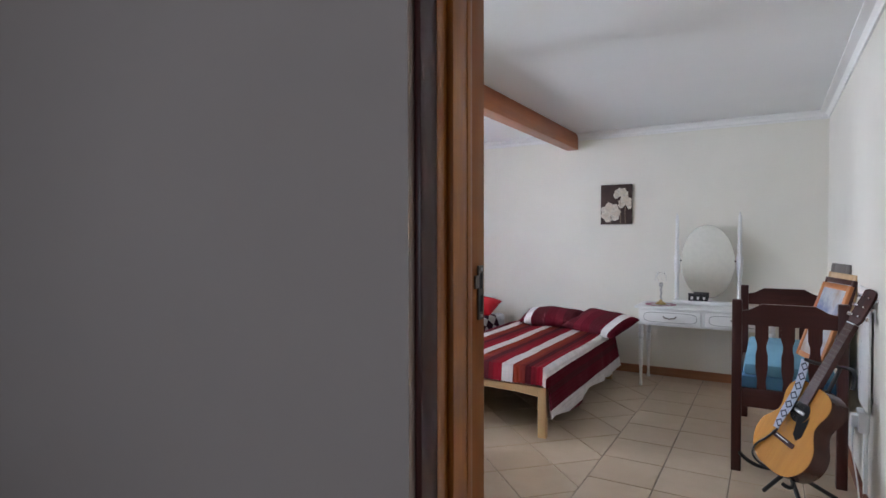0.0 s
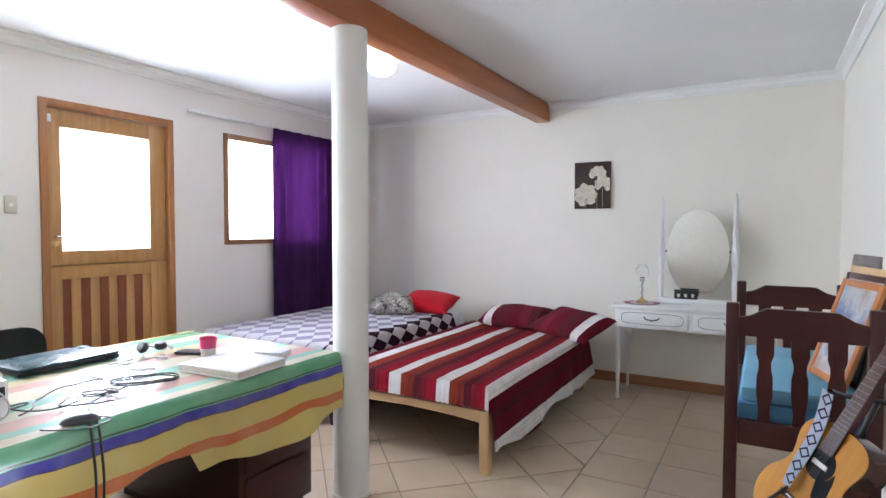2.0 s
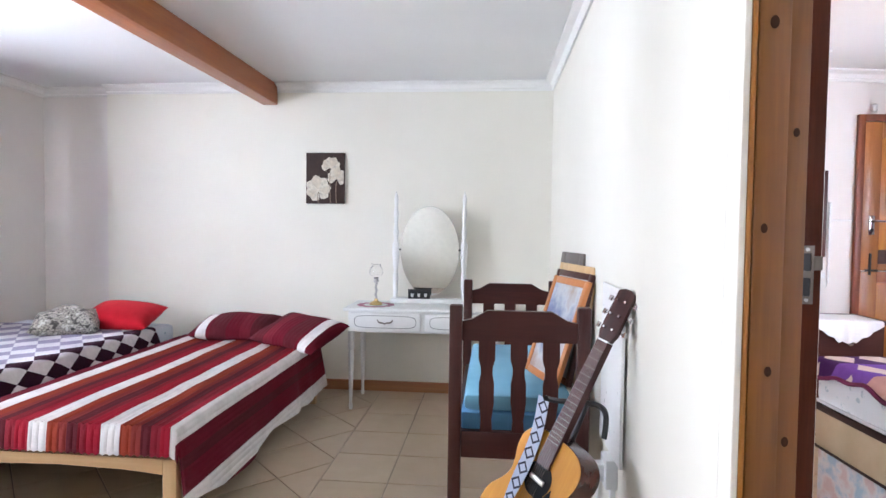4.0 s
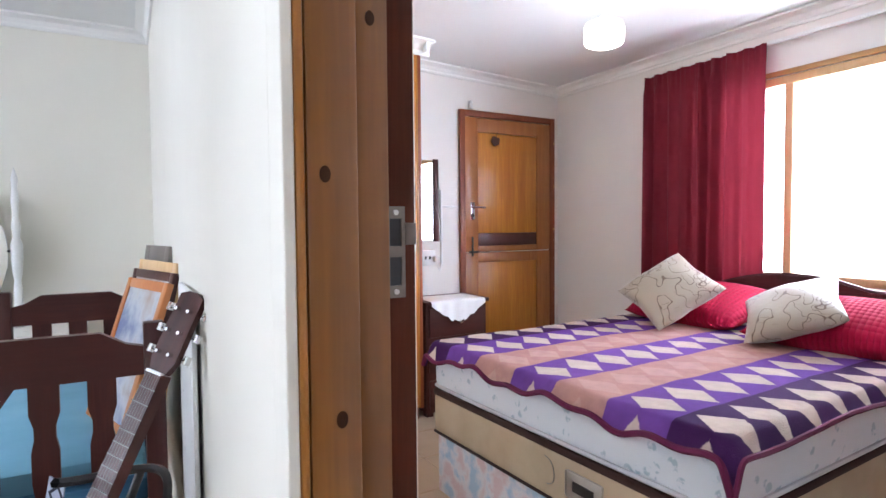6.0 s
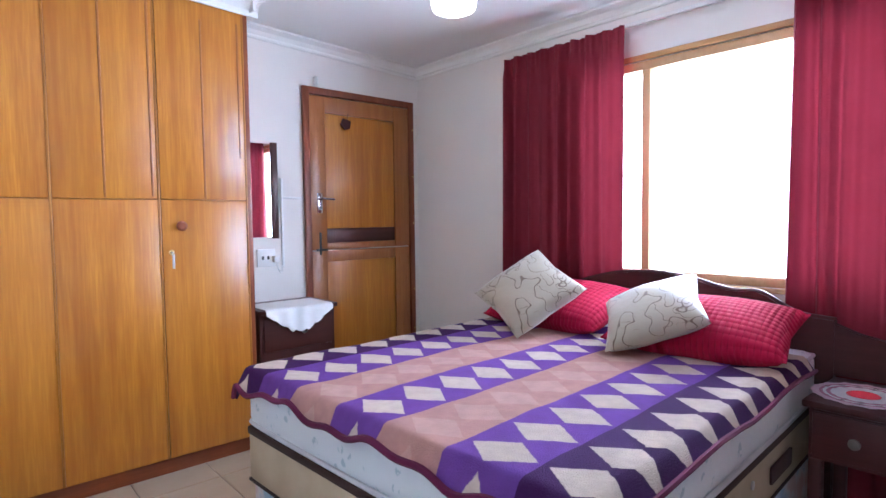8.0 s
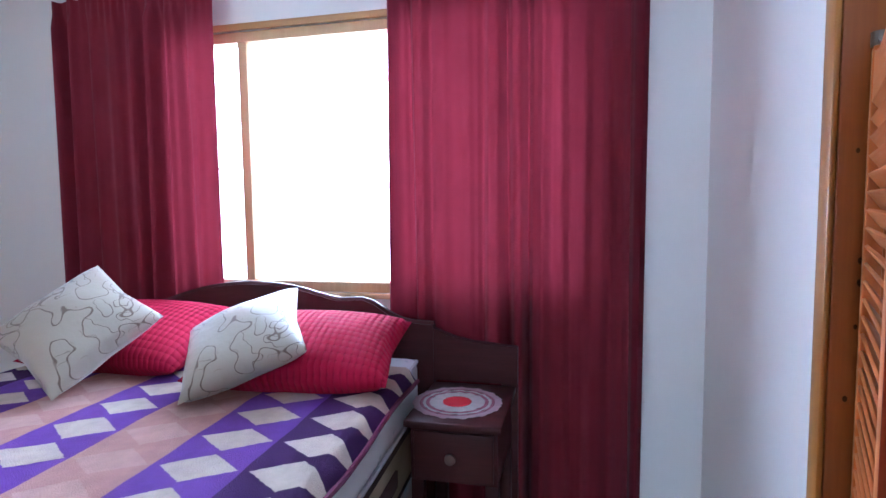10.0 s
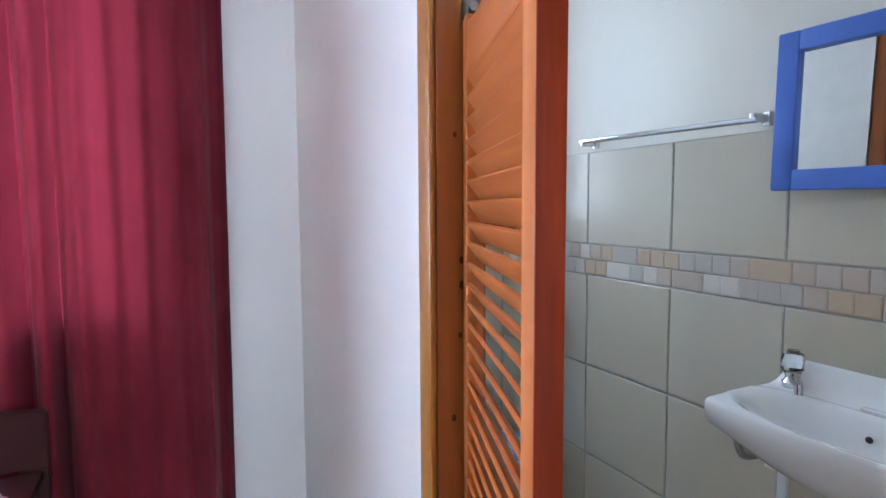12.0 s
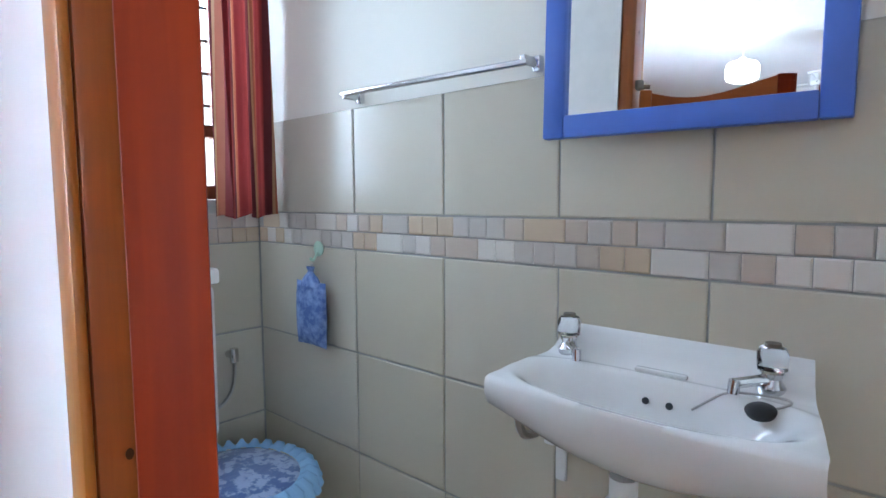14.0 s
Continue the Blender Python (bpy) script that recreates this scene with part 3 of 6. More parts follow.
part("catch", one((LX1, 2.617, 2.008), (LX1 + 0.012, 2.644, 2.056), 0.002), PLASTIC, d)

# ---- stable door of the second bedroom ----
d = thing("door_2", "closed two-part wooden door with orange panels", "door", None, "", "structure")
fr = part("door_frame", boxes(((2.400, YN2 - 0.03, 0), (2.445, YN2 - e, 2.155)), ((3.268, YN2 - 0.03, 0), (3.313, YN2 - e, 2.155)), ((2.445, YN2 - 0.03, 2.108), (3.268, YN2 - e, 2.155)), bevel=0.004), MERANTI, d)
DA = YN2 - 0.022
RUST = wood("amber varnished frame", (0.40, 0.16, 0.045), (0.25, 0.08, 0.02), 2, 0.3)
up = part("upper_leaf", boxes(((2.448, DA, 1.082), (2.56, YN2 - 0.004, 2.104)), ((3.132, DA, 1.082), (3.264, YN2 - 0.004, 2.104)), ((2.56, DA, 1.995), (3.132, YN2 - 0.004, 2.104)), ((2.56, DA, 1.082), (3.132, YN2 - 0.004, 1.128)), bevel=0.003), RUST, d)
part("panel", one((2.56, DA + 0.01, 1.225), (3.132, YN2 - 0.004, 1.995), 0.004), WPLY, up, "orange pine panel")
part("lock_rail", one((2.56, DA + 0.006, 1.128), (3.132, YN2 - 0.004, 1.225), 0.003), DARKW_X, up, "dark brown strip")
lo = part("lower_leaf", boxes(((2.448, DA, 0.01), (2.56, YN2 - 0.004, 1.076)), ((3.132, DA, 0.01), (3.264, YN2 - 0.004, 1.076)), ((2.56, DA, 1.0), (3.132, YN2 - 0.004, 1.076)), ((2.56, DA, 0.01), (3.132, YN2 - 0.004, 0.14)), bevel=0.003), RUST, d)
part("panel", one((2.56, DA + 0.01, 0.14), (3.132, YN2 - 0.004, 1.0), 0.004), WPLY, lo, "orange pine panel")
lk = part("lock_plate", one((2.490, DA - 0.004, 1.33), (2.528, DA, 1.46), 0.003), CHROME, d)
part("lever", rod(rod(bmesh.new(), (2.509, DA, 1.425), (2.509, DA - 0.04, 1.425), 0.007), (2.509, DA - 0.04, 1.425), (2.60, DA - 0.04, 1.42), 0.007), CHROME, lk)
bm = bmesh.new()
rod(bm, (2.509, DA - 0.002, 1.36), (2.509, DA - 0.008, 1.36), 0.014)
part("cylinder", bm, BLACK, lk)
part("bolt", boxes(((2.500, DA - 0.012, 1.05), (2.512, DA, 1.20)), ((2.475, DA - 0.008, 1.075), (2.56, DA, 1.09)), bevel=0.002), BLACK, d)
for z in (0.45, 0.75, 1.25, 1.6, 1.95):
    bm = bmesh.new()
    rod(bm, (3.30, YN2 - 0.03, z), (3.30, YN2 - 0.037, z), 0.006, seg=8)
    part("screw", bm, BRASS, d)
tag = thing("hanging_ornament", "small dark brown wooden ornament hung on the door", "ornament", pose(2.726, DA - 0.014, 1.965, 0, 14, 0))
part("body", prism([(-0.03, 0.0), (0.03, 0.0), (0.036, -0.05), (0.0, -0.07), (-0.04, -0.045)], 0.012), DARKW, tag)
part("cord", wire([(0, 0.006, 0), (0.004, 0.006, 0.03), (0, 0.008, 0.045)], 0.002), BLACK, tag)
bell = thing("wall_bell", "small white wall knob above the door frame", "knob", pose(2.50, YN2 - 0.02, 2.168))
part("body", lathe([(0.012, 0), (0.018, 0.01), (0.014, 0.035), (0.018, 0.05), (0.0, 0.062)], 12), PLASTIC, bell)


# ---- louvred saloon leaf in the bathroom doorway ----
def saloon_leaf(m, label):
    d = thing("louvre_door", label, "door", m, "", "structure")
    L, T = 0.43, 0.028
    z0, z1 = 0.20, 1.60
    part("stile", one((0, -T / 2, z0), (0.035, T / 2, z1), 0.004), SLAT_Z, d)
    part("stile", one((L - 0.05, -T / 2, z0), (L - 0.004, 0, z1 + 0.04), 0.003), SLAT_Z, d)
    # bathroom side of the stile, its shade put into a darker wood colour
    part("stile_back", one((L - 0.05, 0.0005, z0), (L - 0.004, T / 2, z1 + 0.04), 0.003), STILE_SHADE, d, "shaded red-brown stile face")
    part("stile_edge", one((L - 0.0038, -T / 2, z0), (L, T / 2, z1 + 0.04), 0.0015), STILE_SHADE, d, "shaded red-brown stile edge")
    pts = [(0.035, z1 - 0.10)] + [(L - 0.05, z1 - 0.10)]
    top = [(L - 0.05, z1 + 0.035)] + [(0.035 + (L - 0.085) * (1 - k / 14), z1 - 0.01 + 0.045 * (0.5 + 0.5 * math.cos(math.pi * k / 14)) - 0.03 * math.sin(math.pi * k / 14)) for k in range(1, 15)]
    part("top_rail", prism(pts + top, T - 0.004, Matrix.Translation((0, -T / 2 + 0.002, 0))), SLAT, d)
    part("bottom_rail", one((0.035, -T / 2 + 0.002, z0), (L - 0.05, T / 2 - 0.002, z0 + 0.10), 0.003), SLAT, d)
    slat = None
    n = 37
    for i in range(n):
        z = z0 + 0.13 + (z1 - 0.10 - z0 - 0.14) * i / (n - 1)
        s = pose((L - 0.015) / 2, 0, z, -54, 0, 0)
        if slat is None:
            slat = part("slat", one((-(L - 0.088) / 2, -0.0195, -0.0032), ((L - 0.088) / 2, 0.0195, 0.0032), 0.0015), SLAT, d)
            slat.matrix_basis = s
        else:
            o = slat.copy()
            scene.collection.objects.link(o)
            o.matrix_basis = s
    bm = bmesh.new()
    rod(bm, (-0.004, 0, z1 + 0.004), (-0.004, 0, z1 + 0.03), 0.016, seg=16)
    rod(bm, (-0.012, 0, z1 + 0.012), (0.03, 0, z1 + 0.012), 0.007)
    part("pivot", bm, PLATE, d)
    return d


SLAT = wood("red-orange slat wood", (0.44, 0.13, 0.024), (0.28, 0.066, 0.012), 0, 0.45, 30, coat=0.0, gloss=0.2)
SLAT_Z = wood("red-orange stile wood", (0.50, 0.165, 0.034), (0.32, 0.082, 0.016), 2, 0.45, 30, coat=0.0, gloss=0.2)
# shaded copy of the stile wood
STILE_SHADE = wood("shaded red-brown stile wood", (0.25, 0.028, 0.003), (0.10, 0.010, 0.002), 2, 0.5, 22, coat=0.0, gloss=0.08)
saloon_leaf(pose(2.344, 1.640, 0, 0, 0, 160.2), "red-brown louvred saloon door leaf with a curved top, half open")


# ---- soft goods ----
def cushion(w, d, h, n=18, pinch=0.08, crease=0.0):
    """A stuffed cushion, w by d, with pinched corners and a seam round the edge."""
    bm = bmesh.new()
    def pt(i, j, side):
        u, v = 2 * i / n - 1, 2 * j / n - 1
        k = 1 - pinch * ((1 - abs(v)) if abs(u) >= abs(v) else (1 - abs(u))) * max(abs(u), abs(v)) ** 3
        t = (max(0.0, 1 - u * u) * max(0.0, 1 - v * v)) ** 0.42
        z = h / 2 * t * (1 + crease * math.sin(5 * u + 3 * v))
        return (w / 2 * u * k, d / 2 * v * k, side * z)
    top = [[bm.verts.new(pt(i, j, 1)) for j in range(n + 1)] for i in range(n + 1)]
    low = [[top[i][j] if i in (0, n) or j in (0, n) else bm.verts.new(pt(i, j, -1)) for j in range(n + 1)] for i in range(n + 1)]
    for i in range(n):
        for j in range(n):
            bm.faces.new((top[i][j], top[i + 1][j], top[i + 1][j + 1], top[i][j + 1]))
            bm.faces.new((low[i][j + 1], low[i + 1][j + 1], low[i + 1][j], low[i][j]))
    return bm


def striped(name, coord, lo, hi, stops, bump_period=0.031, rough=0.85):
    """Stripes across a run of cloth; coord makes the run from the node set."""
    n = Nodes(name)
    s = coord(n)
    wob = n.math("MULTIPLY", n.math("SUBTRACT", n.noise(3.0, 2), 0.5), 0.012)
    s = n.math("ADD", s, wob)
    f = n.add("ShaderNodeMapRange", Value=s, From_Min=lo, From_Max=hi).outputs[0]
    c = n.ramp(f, *[((p - lo) / (hi - lo), col) for p, col in stops], mode="CONSTANT")
    c = n.mix(n.ramp(n.noise(14, 3), (0.4, 0.0), (0.7, 0.15)), c, (0.04, 0.008, 0.01))
    h = n.math("ADD", n.math("ABSOLUTE", n.math("SINE", n.math("MULTIPLY", s, math.pi / bump_period))), n.math("MULTIPLY", n.noise(60, 3), 0.5))
    return n.finish(c, rough, h, 0.45, 0.006, Specular_IOR_Level=0.1)


def x_minus_z(n):
    a = n.axes()
    return n.math("SUBTRACT", a[0], a[2])


def over_the_side(n):
    """Runs across the bed, then on down its open side."""
    a = n.axes()
    down = n.math("MULTIPLY", n.math("GREATER_THAN", a[0], 0.535), n.math("SUBTRACT", 0.485, a[2]))
    return n.math("ADD", n.math("SUBTRACT", a[0], 0.485), down)


MAROON, RED, RUSTC, CREAM, PLUM = (0.125, 0.007, 0.018), (0.28, 0.010, 0.024), (0.25, 0.036, 0.018), (0.72, 0.69, 0.68), (0.095, 0.013, 0.020)
stops = []
for o in (-0.938, -0.611, -0.284):
    stops += [(o, CREAM), (o + 0.087, RUSTC), (o + 0.135, (0.20, 0.028, 0.024)), (o + 0.178, PLUM), (o + 0.222, (0.19, 0.012, 0.022)), (o + 0.262, RED)]
stops += [(0.02, CREAM), (0.115, MAROON), (0.19, (0.085, 0.012, 0.018)), (0.25, MAROON), (0.36, CREAM), (0.47, MAROON)]
QUILT = striped("striped quilted cotton", over_the_side, -1.06, 0.50, [(-1.06, MAROON)] + stops)
PILLOWCASE = striped("striped pillowcase", lambda n: n.axes()[0], -0.4, 0.4, [(-0.4, MAROON), (-0.235, CREAM), (-0.165, MAROON), (-0.14, PLUM), (-0.02, MAROON), (0.08, (0.16, 0.014, 0.026)), (0.16, PLUM)])


def quilt(x0, x1, z, low_l, low_r, y0, y1, foot, name, material, parent, thick=0.012, hem=0.02, puff=0.004, label=""):
    """A bedspread over a mattress: drops at both sides and at the foot (the end at y0)."""
    path = []
    r = 0.035
    def add(x, zz):
        path.append((x, zz))
    nl = 7
    for i in range(nl):
        add(x0 - 0.004 - 0.02 * (1 - i / nl), low_l + (z - r - low_l) * i / nl)
    for i in range(5):
        a = math.pi - math.pi / 2 * i / 4
        add(x0 + r + r * math.cos(a), z - r + r * math.sin(a))
    m = 170 if puff > 0.005 else 40
    for i in range(1, m):
        add(x0 + r + (x1 - x0 - 2 * r) * i / m, z)
    for i in range(5):
        a = math.pi / 2 - math.pi / 2 * i / 4
        add(x1 - r + r * math.cos(a), z - r + r * math.sin(a))
    for i in range(1, nl + 1):
        add(x1 + 0.004 + 0.03 * i / nl, z - r + (low_r - z + r) * i / nl)
    nv = 44
    def fn(u, v):
        i = min(len(path) - 1, round(u * (len(path) - 1)))
        x, zz = path[i]
        y = y0 + (y1 - y0) * max(0.0, (v * (nv + 4) - 4) / nv)
        drop = max(0.0, 1 - v * (nv + 4) / 4)
        if zz > z - r - 0.001:
            zz -= (z - foot) * drop
            y -= 0.012 * math.sin(drop * math.pi / 2)
        hang = max(0.0, (z - r - path[i][1]) / max(0.01, z - min(low_l, low_r)))
        w = noise.noise(Vector((x * 3, y * 4, 0)))
        x += hang * 0.022 * (0.6 + math.sin(y * 9 + w * 3)) * (1 if x > (x0 + x1) / 2 else -1)
        zz += hem * hang * math.sin(y * 6.1 + 1) + (1 - hang) * (puff * abs(math.sin(path[i][0] * math.pi / 0.031)) + 0.006 * w)
        return (x, y, zz)
    return part(name, sheet(len(path) - 1, nv + 4, fn, thick), material, parent, label, angle=80)


# ---- bed with the striped quilt ----
BX0 = -1.925
bed = thing("single_bed", "low pale pine bed with exposed legs", "bed", pose(BX0, 4.48, 0))
for sx in (-1, 1):
    for y in (-0.93, 0.93):
        part("leg", one((sx * 0.500 - 0.03, y - 0.022, 0), (sx * 0.500 + 0.03, y + 0.022, 0.352), 0.005), PALEW, bed)
    part("side_rail", one((sx * 0.505 - 0.014, -0.9, 0.27), (sx * 0.505 + 0.014, 0.95, 0.352), 0.004), PALEW_X, bed)
part("foot_rail", prism([(-0.47, 0.352), (0.47, 0.352), (0.47, 0.285), (0.3, 0.300), (0.0, 0.308), (-0.3, 0.300), (-0.47, 0.285)], 0.03, Matrix.Translation((0, -0.95, 0))), PALEW_X, bed)
part("head_rail", one((-0.495, 0.93, 0.20), (0.495, 0.955, 0.352), 0.005), PALEW_X, bed)
for i in range(8):
    part("slat", one((-0.52, -0.8 + 0.23 * i, 0.325), (0.52, -0.72 + 0.23 * i, 0.345)), PALEW_X, bed)
mt = thing("mattress", "thin mattress under the striped quilt", "mattress", pose(BX0, 4.48, 0.352))
part("body", one((-0.525, -0.93, 0), (0.525, 0.95, 0.108), 0.03), cloth("mattress ticking", (0.6, 0.56, 0.52), (0.5, 0.46, 0.42)), mt)
q = thing("quilt", "maroon, red, rust and white striped quilt over the low bed", "bedspread", pose(BX0, 4.48, 0))
quilt(-0.545, 0.545, 0.485, 0.20, 0.13, -0.955, 0.95, 0.362, "cover", QUILT, q, puff=0.009)
for i, (x, y, a, b, c) in enumerate(((-2.02, 5.42, 10, 0, 6), (-1.47, 5.25, -18, -4, 156))):
    p = thing("pillow", "maroon pillow with a white stripe on the striped quilt", "pillow", pose(x, y, 0.57, a, b, c), "striped pillows")
    part("case", cushion(0.60, 0.44, 0.16, 22, 0.12, 0.08), PILLOWCASE, p, angle=80)


# ---- diamond blankets ----
def diamonds(name, along, across, p, w, shift, field, figure, lo, hi, size=0.5):
    """Rows of diamonds on coloured bands: along and across give the two runs of the cloth."""
    n = Nodes(name)
    a = n.axes()
    u, s = along(n, a), across(n, a)
    fu = n.math("ABSOLUTE", n.math("SUBTRACT", n.math("FRACT", n.math("ADD", n.math("DIVIDE", u, p), 20.0)), 0.5))
    fs = n.math("ABSOLUTE", n.math("SUBTRACT", n.math("FRACT", n.math("ADD", n.math("DIVIDE", n.math("SUBTRACT", s, shift), w), 20.0)), 0.5))
    fuzz = n.math("MULTIPLY", n.math("SUBTRACT", n.noise(70, 2), 0.5), 0.07)
    inside = n.ramp(n.math("ADD", n.math("ADD", fu, fs), fuzz), (size - 0.01, 1.0), (size + 0.01, 0.0))
    f = n.add("ShaderNodeMapRange", Value=n.math("ADD", s, n.math("MULTIPLY", fuzz, 0.05)), From_Min=lo, From_Max=hi).outputs[0]
    ground = n.ramp(f, *field, mode="CONSTANT")
    fig = n.ramp(f, *figure, mode="CONSTANT")
    c = n.mix(inside, ground, fig)
    c = n.mix(n.ramp(n.noise(26, 4), (0.35, 0.25), (0.65, 0.0)), c, n.mix(0.6, c, (0.03, 0.01, 0.05)))
    return n.finish(c, 0.95, n.noise(260, 3), 0.9, 0.005, Specular_IOR_Level=0.08)


DPLUM = (0.030, 0.008, 0.016)
SILVER = diamonds("white and lilac diamond blanket", lambda n, a: a[1], lambda n, a: n.math("SUBTRACT", a[0], a[2]), 0.19, 0.155, 0.105,
                  ((0.0, (0.58, 0.55, 0.57)), (0.86, (0.60, 0.56, 0.55)), (0.975, DPLUM)), ((0.0, (0.27, 0.24, 0.32)), (0.78, DPLUM), (0.975, DPLUM)), -1.22, 0.28)
bed = thing("single_bed", "single bed with a brown base beside the window", "bed", pose(-3.215, 4.58, 0))
part("base", one((-0.63, -0.93, 0.12), (0.63, 0.93, 0.30), 0.012), cloth("brown base cloth", (0.08, 0.045, 0.03), (0.05, 0.03, 0.02)), bed)
for sx in (-1, 1):
    for y in (-0.85, 0.85):
        part("foot", lathe([(0.022, 0), (0.03, 0.05), (0.028, 0.12)], 12, None, Matrix.Translation((sx * 0.55, y, 0))), DARKW, bed)
FLORAL = Nodes("floral mattress cloth")
v = FLORAL.add("ShaderNodeTexVoronoi", Vector=FLORAL.co, Scale=17.0)
v2 = FLORAL.noise(36, 3)
spot = FLORAL.math("MULTIPLY", FLORAL.ramp(v.outputs["Distance"], (0.24, 1.0), (0.31, 0.0)), FLORAL.ramp(v2, (0.47, 0.0), (0.53, 1.0)))
FLORAL = FLORAL.finish(FLORAL.mix(spot, (0.60, 0.63, 0.68), (0.34, 0.43, 0.50)), 0.75, FLORAL.noise(30, 3), 0.25, 0.004, Sheen_Weight=0.2)
mt = thing("mattress", "white floral mattress under the diamond blanket", "mattress", pose(-3.215, 4.58, 0.30))
part("body", one((-0.63, -0.93, 0), (0.63, 0.95, 0.255), 0.035), FLORAL, mt)
q = thing("blanket", "white blanket with lilac diamonds and dark plum triangles", "blanket", pose(-3.215, 4.58, 0))
quilt(-0.645, 0.645, 0.572, 0.42, 0.42, -0.96, 0.68, 0.50, "cover", SILVER, q, 0.010, 0.012, 0.0)
p = thing("pillow", "bright red pillow on the diamond blanket", "pillow", pose(-2.83, 5.26, 0.655, 16, 4, 6))
part("case", cushion(0.5, 0.38, 0.17), cloth("bright red cotton", (0.50, 0.010, 0.022), (0.36, 0.006, 0.014)), p, angle=80)
ZEB = Nodes("grey zebra cloth")
zz = ZEB.ramp(ZEB.noise(24, 3), (0.40, (0.05, 0.045, 0.04)), (0.48, (0.40, 0.37, 0.32)), (0.54, (0.10, 0.09, 0.08)), (0.62, (0.46, 0.43, 0.38)))
ZEB = ZEB.finish(zz, 0.9, ZEB.noise(120), 0.5)
p = thing("cushion", "crumpled grey and black patterned cushion beside the red pillow", "cushion", pose(-3.06, 5.0, 0.645, 14, 0, 30))
part("cover", cushion(0.42, 0.34, 0.17, 24, 0.08, 0.28), ZEB, p, angle=80)


# ---- curtains ----
def curtain(name, label, x, y0, y1, z0, z1, material, folds, depth, seed):
    """A gathered curtain hung in the y direction, pleated along its head."""
    c = thing(name, label, "curtain", pose(x, (y0 + y1) / 2, 0))
    half = (y1 - y0) / 2
    rnd = random.Random(seed)
    ph = [rnd.uniform(0, 6.28) for _ in range(6)]
    def fn(u, v):
        s = u * folds * 2 * math.pi
        low = 1 - v
        a = depth * (0.55 + 0.45 * math.sin(s * 0.21 + ph[0])) * (0.55 + 0.45 * low)
        dx = a * math.sin(s + ph[1] + 0.5 * math.sin(s * 0.37 + ph[2]) + 0.35 * low * math.sin(2.2 * u + ph[3])) + 0.25 * a * math.sin(2.3 * s + ph[4])
        if v > 0.955:
            dx = dx * 0.45 + 0.006 * math.sin(s * 3)
        y = -half + 2 * half * u + 0.012 * low * math.sin(s * 0.5 + ph[5])
        z = z0 + (z1 - z0) * v + (0.004 * math.sin(s * 1.0) if v > 0.99 else 0.0) + (0.008 * math.sin(s * 0.5) if v < 0.01 else 0.0)
        return (dx, y, z)
    part("cloth", sheet(int(folds * 14), 36, fn), material, c, angle=80)
    return c


VIOLET = cloth("deep violet curtain cloth", (0.045, 0.008, 0.065), (0.030, 0.006, 0.045), through=0.2)
CRIMSON = cloth("dark crimson curtain cloth", (0.155, 0.0135, 0.024), (0.135, 0.011, 0.020), through=0.085)
curtain("curtain", "dark purple curtain hanging over the side of the window", -3.90, 4.384, 5.34, 0.45, 2.229, VIOLET, 7, 0.045, 3)
r = thing("curtain_rail", "thin white curtain rail above the window", "rail", pose(XL, 4.50, 2.245))
part("track", one((0.03, -0.93, -0.01), (0.048, 0.86, 0.012), 0.003), PLASTIC, r)
for y in (-0.6, 0.0, 0.6):
    part("bracket", one((0.0, y - 0.012, -0.006), (0.03, y + 0.012, 0.008), 0.002), PLASTIC, r)


# ---- dressing table ----
DX, DYF = -0.58, 5.292
dt = thing("dressing_table", "white painted dressing table with an oval mirror", "dressing table", pose(DX, DYF, 0))
part("top", one((-0.585, -0.012, 0.727), (0.585, 0.445, 0.75), 0.008), WHITE, dt)
part("carcass", one((-0.55, 0.012, 0.575), (0.55, 0.43, 0.727), 0.004), WHITE, dt)
LEGP = [(0.012, 0), (0.016, 0.02), (0.011, 0.05), (0.019, 0.30), (0.022, 0.42), (0.016, 0.44), (0.024, 0.455), (0.024, 0.48), (0.018, 0.50), (0.024, 0.52), (0.024, 0.575)]
for x in (-0.53, 0.53):
    for y in (0.03, 0.41):
        part("leg", lathe(LEGP, 16, None, Matrix.Translation((x, y, 0))), WHITE, dt)
GREYL = paint("grey painted line", (0.22, 0.22, 0.21), 0.8, 0.5)
for sx in (-0.275, 0.275):
    dr = part("drawer", one((sx - 0.255, -0.004, 0.592), (sx + 0.255, 0.014, 0.716), 0.004), WHITE, dt)
    ring = []
    for k in range(28):
        a = 2 * math.pi * k / 28
        c0, s0 = math.cos(a), math.sin(a)
        ring.append((sx + 0.225 * math.copysign(abs(c0) ** 0.35, c0), -0.005, 0.654 + 0.044 * math.copysign(abs(s0) ** 0.55, s0)))
    part("moulding_line", wire(ring, 0.0022, True), GREYL, dr)
    part("handle", wire([(sx - 0.055, -0.004, 0.668), (sx - 0.045, -0.02, 0.650), (sx - 0.015, -0.026, 0.652), (sx, -0.028, 0.642), (sx + 0.015, -0.026, 0.652), (sx + 0.045, -0.02, 0.650), (sx + 0.055, -0.004, 0.668)], 0.005), PLATE, dr, "aged metal swan-neck handle")
POST = [(0.018, 0.75), (0.020, 0.77), (0.013, 0.80), (0.017, 0.95), (0.011, 1.0), (0.017, 1.04), (0.022, 1.13), (0.022, 1.20), (0.012, 1.24), (0.017, 1.30), (0.010, 1.36), (0.015, 1.45), (0.010, 1.50), (0.013, 1.56), (0.006, 1.60), (0.0, 1.625)]
for x in (-0.268, 0.268):
    part("mirror_post", lathe([(r_ * 1.3, z_) for r_, z_ in POST], 16, None, Matrix.Translation((x, 0.385, 0))), WHITE, dt)
    bm = bmesh.new()
    rod(bm, (x, 0.385, 1.165), (x * 0.84, 0.385, 1.165), 0.007)
    part("swivel", bm, BLACK, dt)
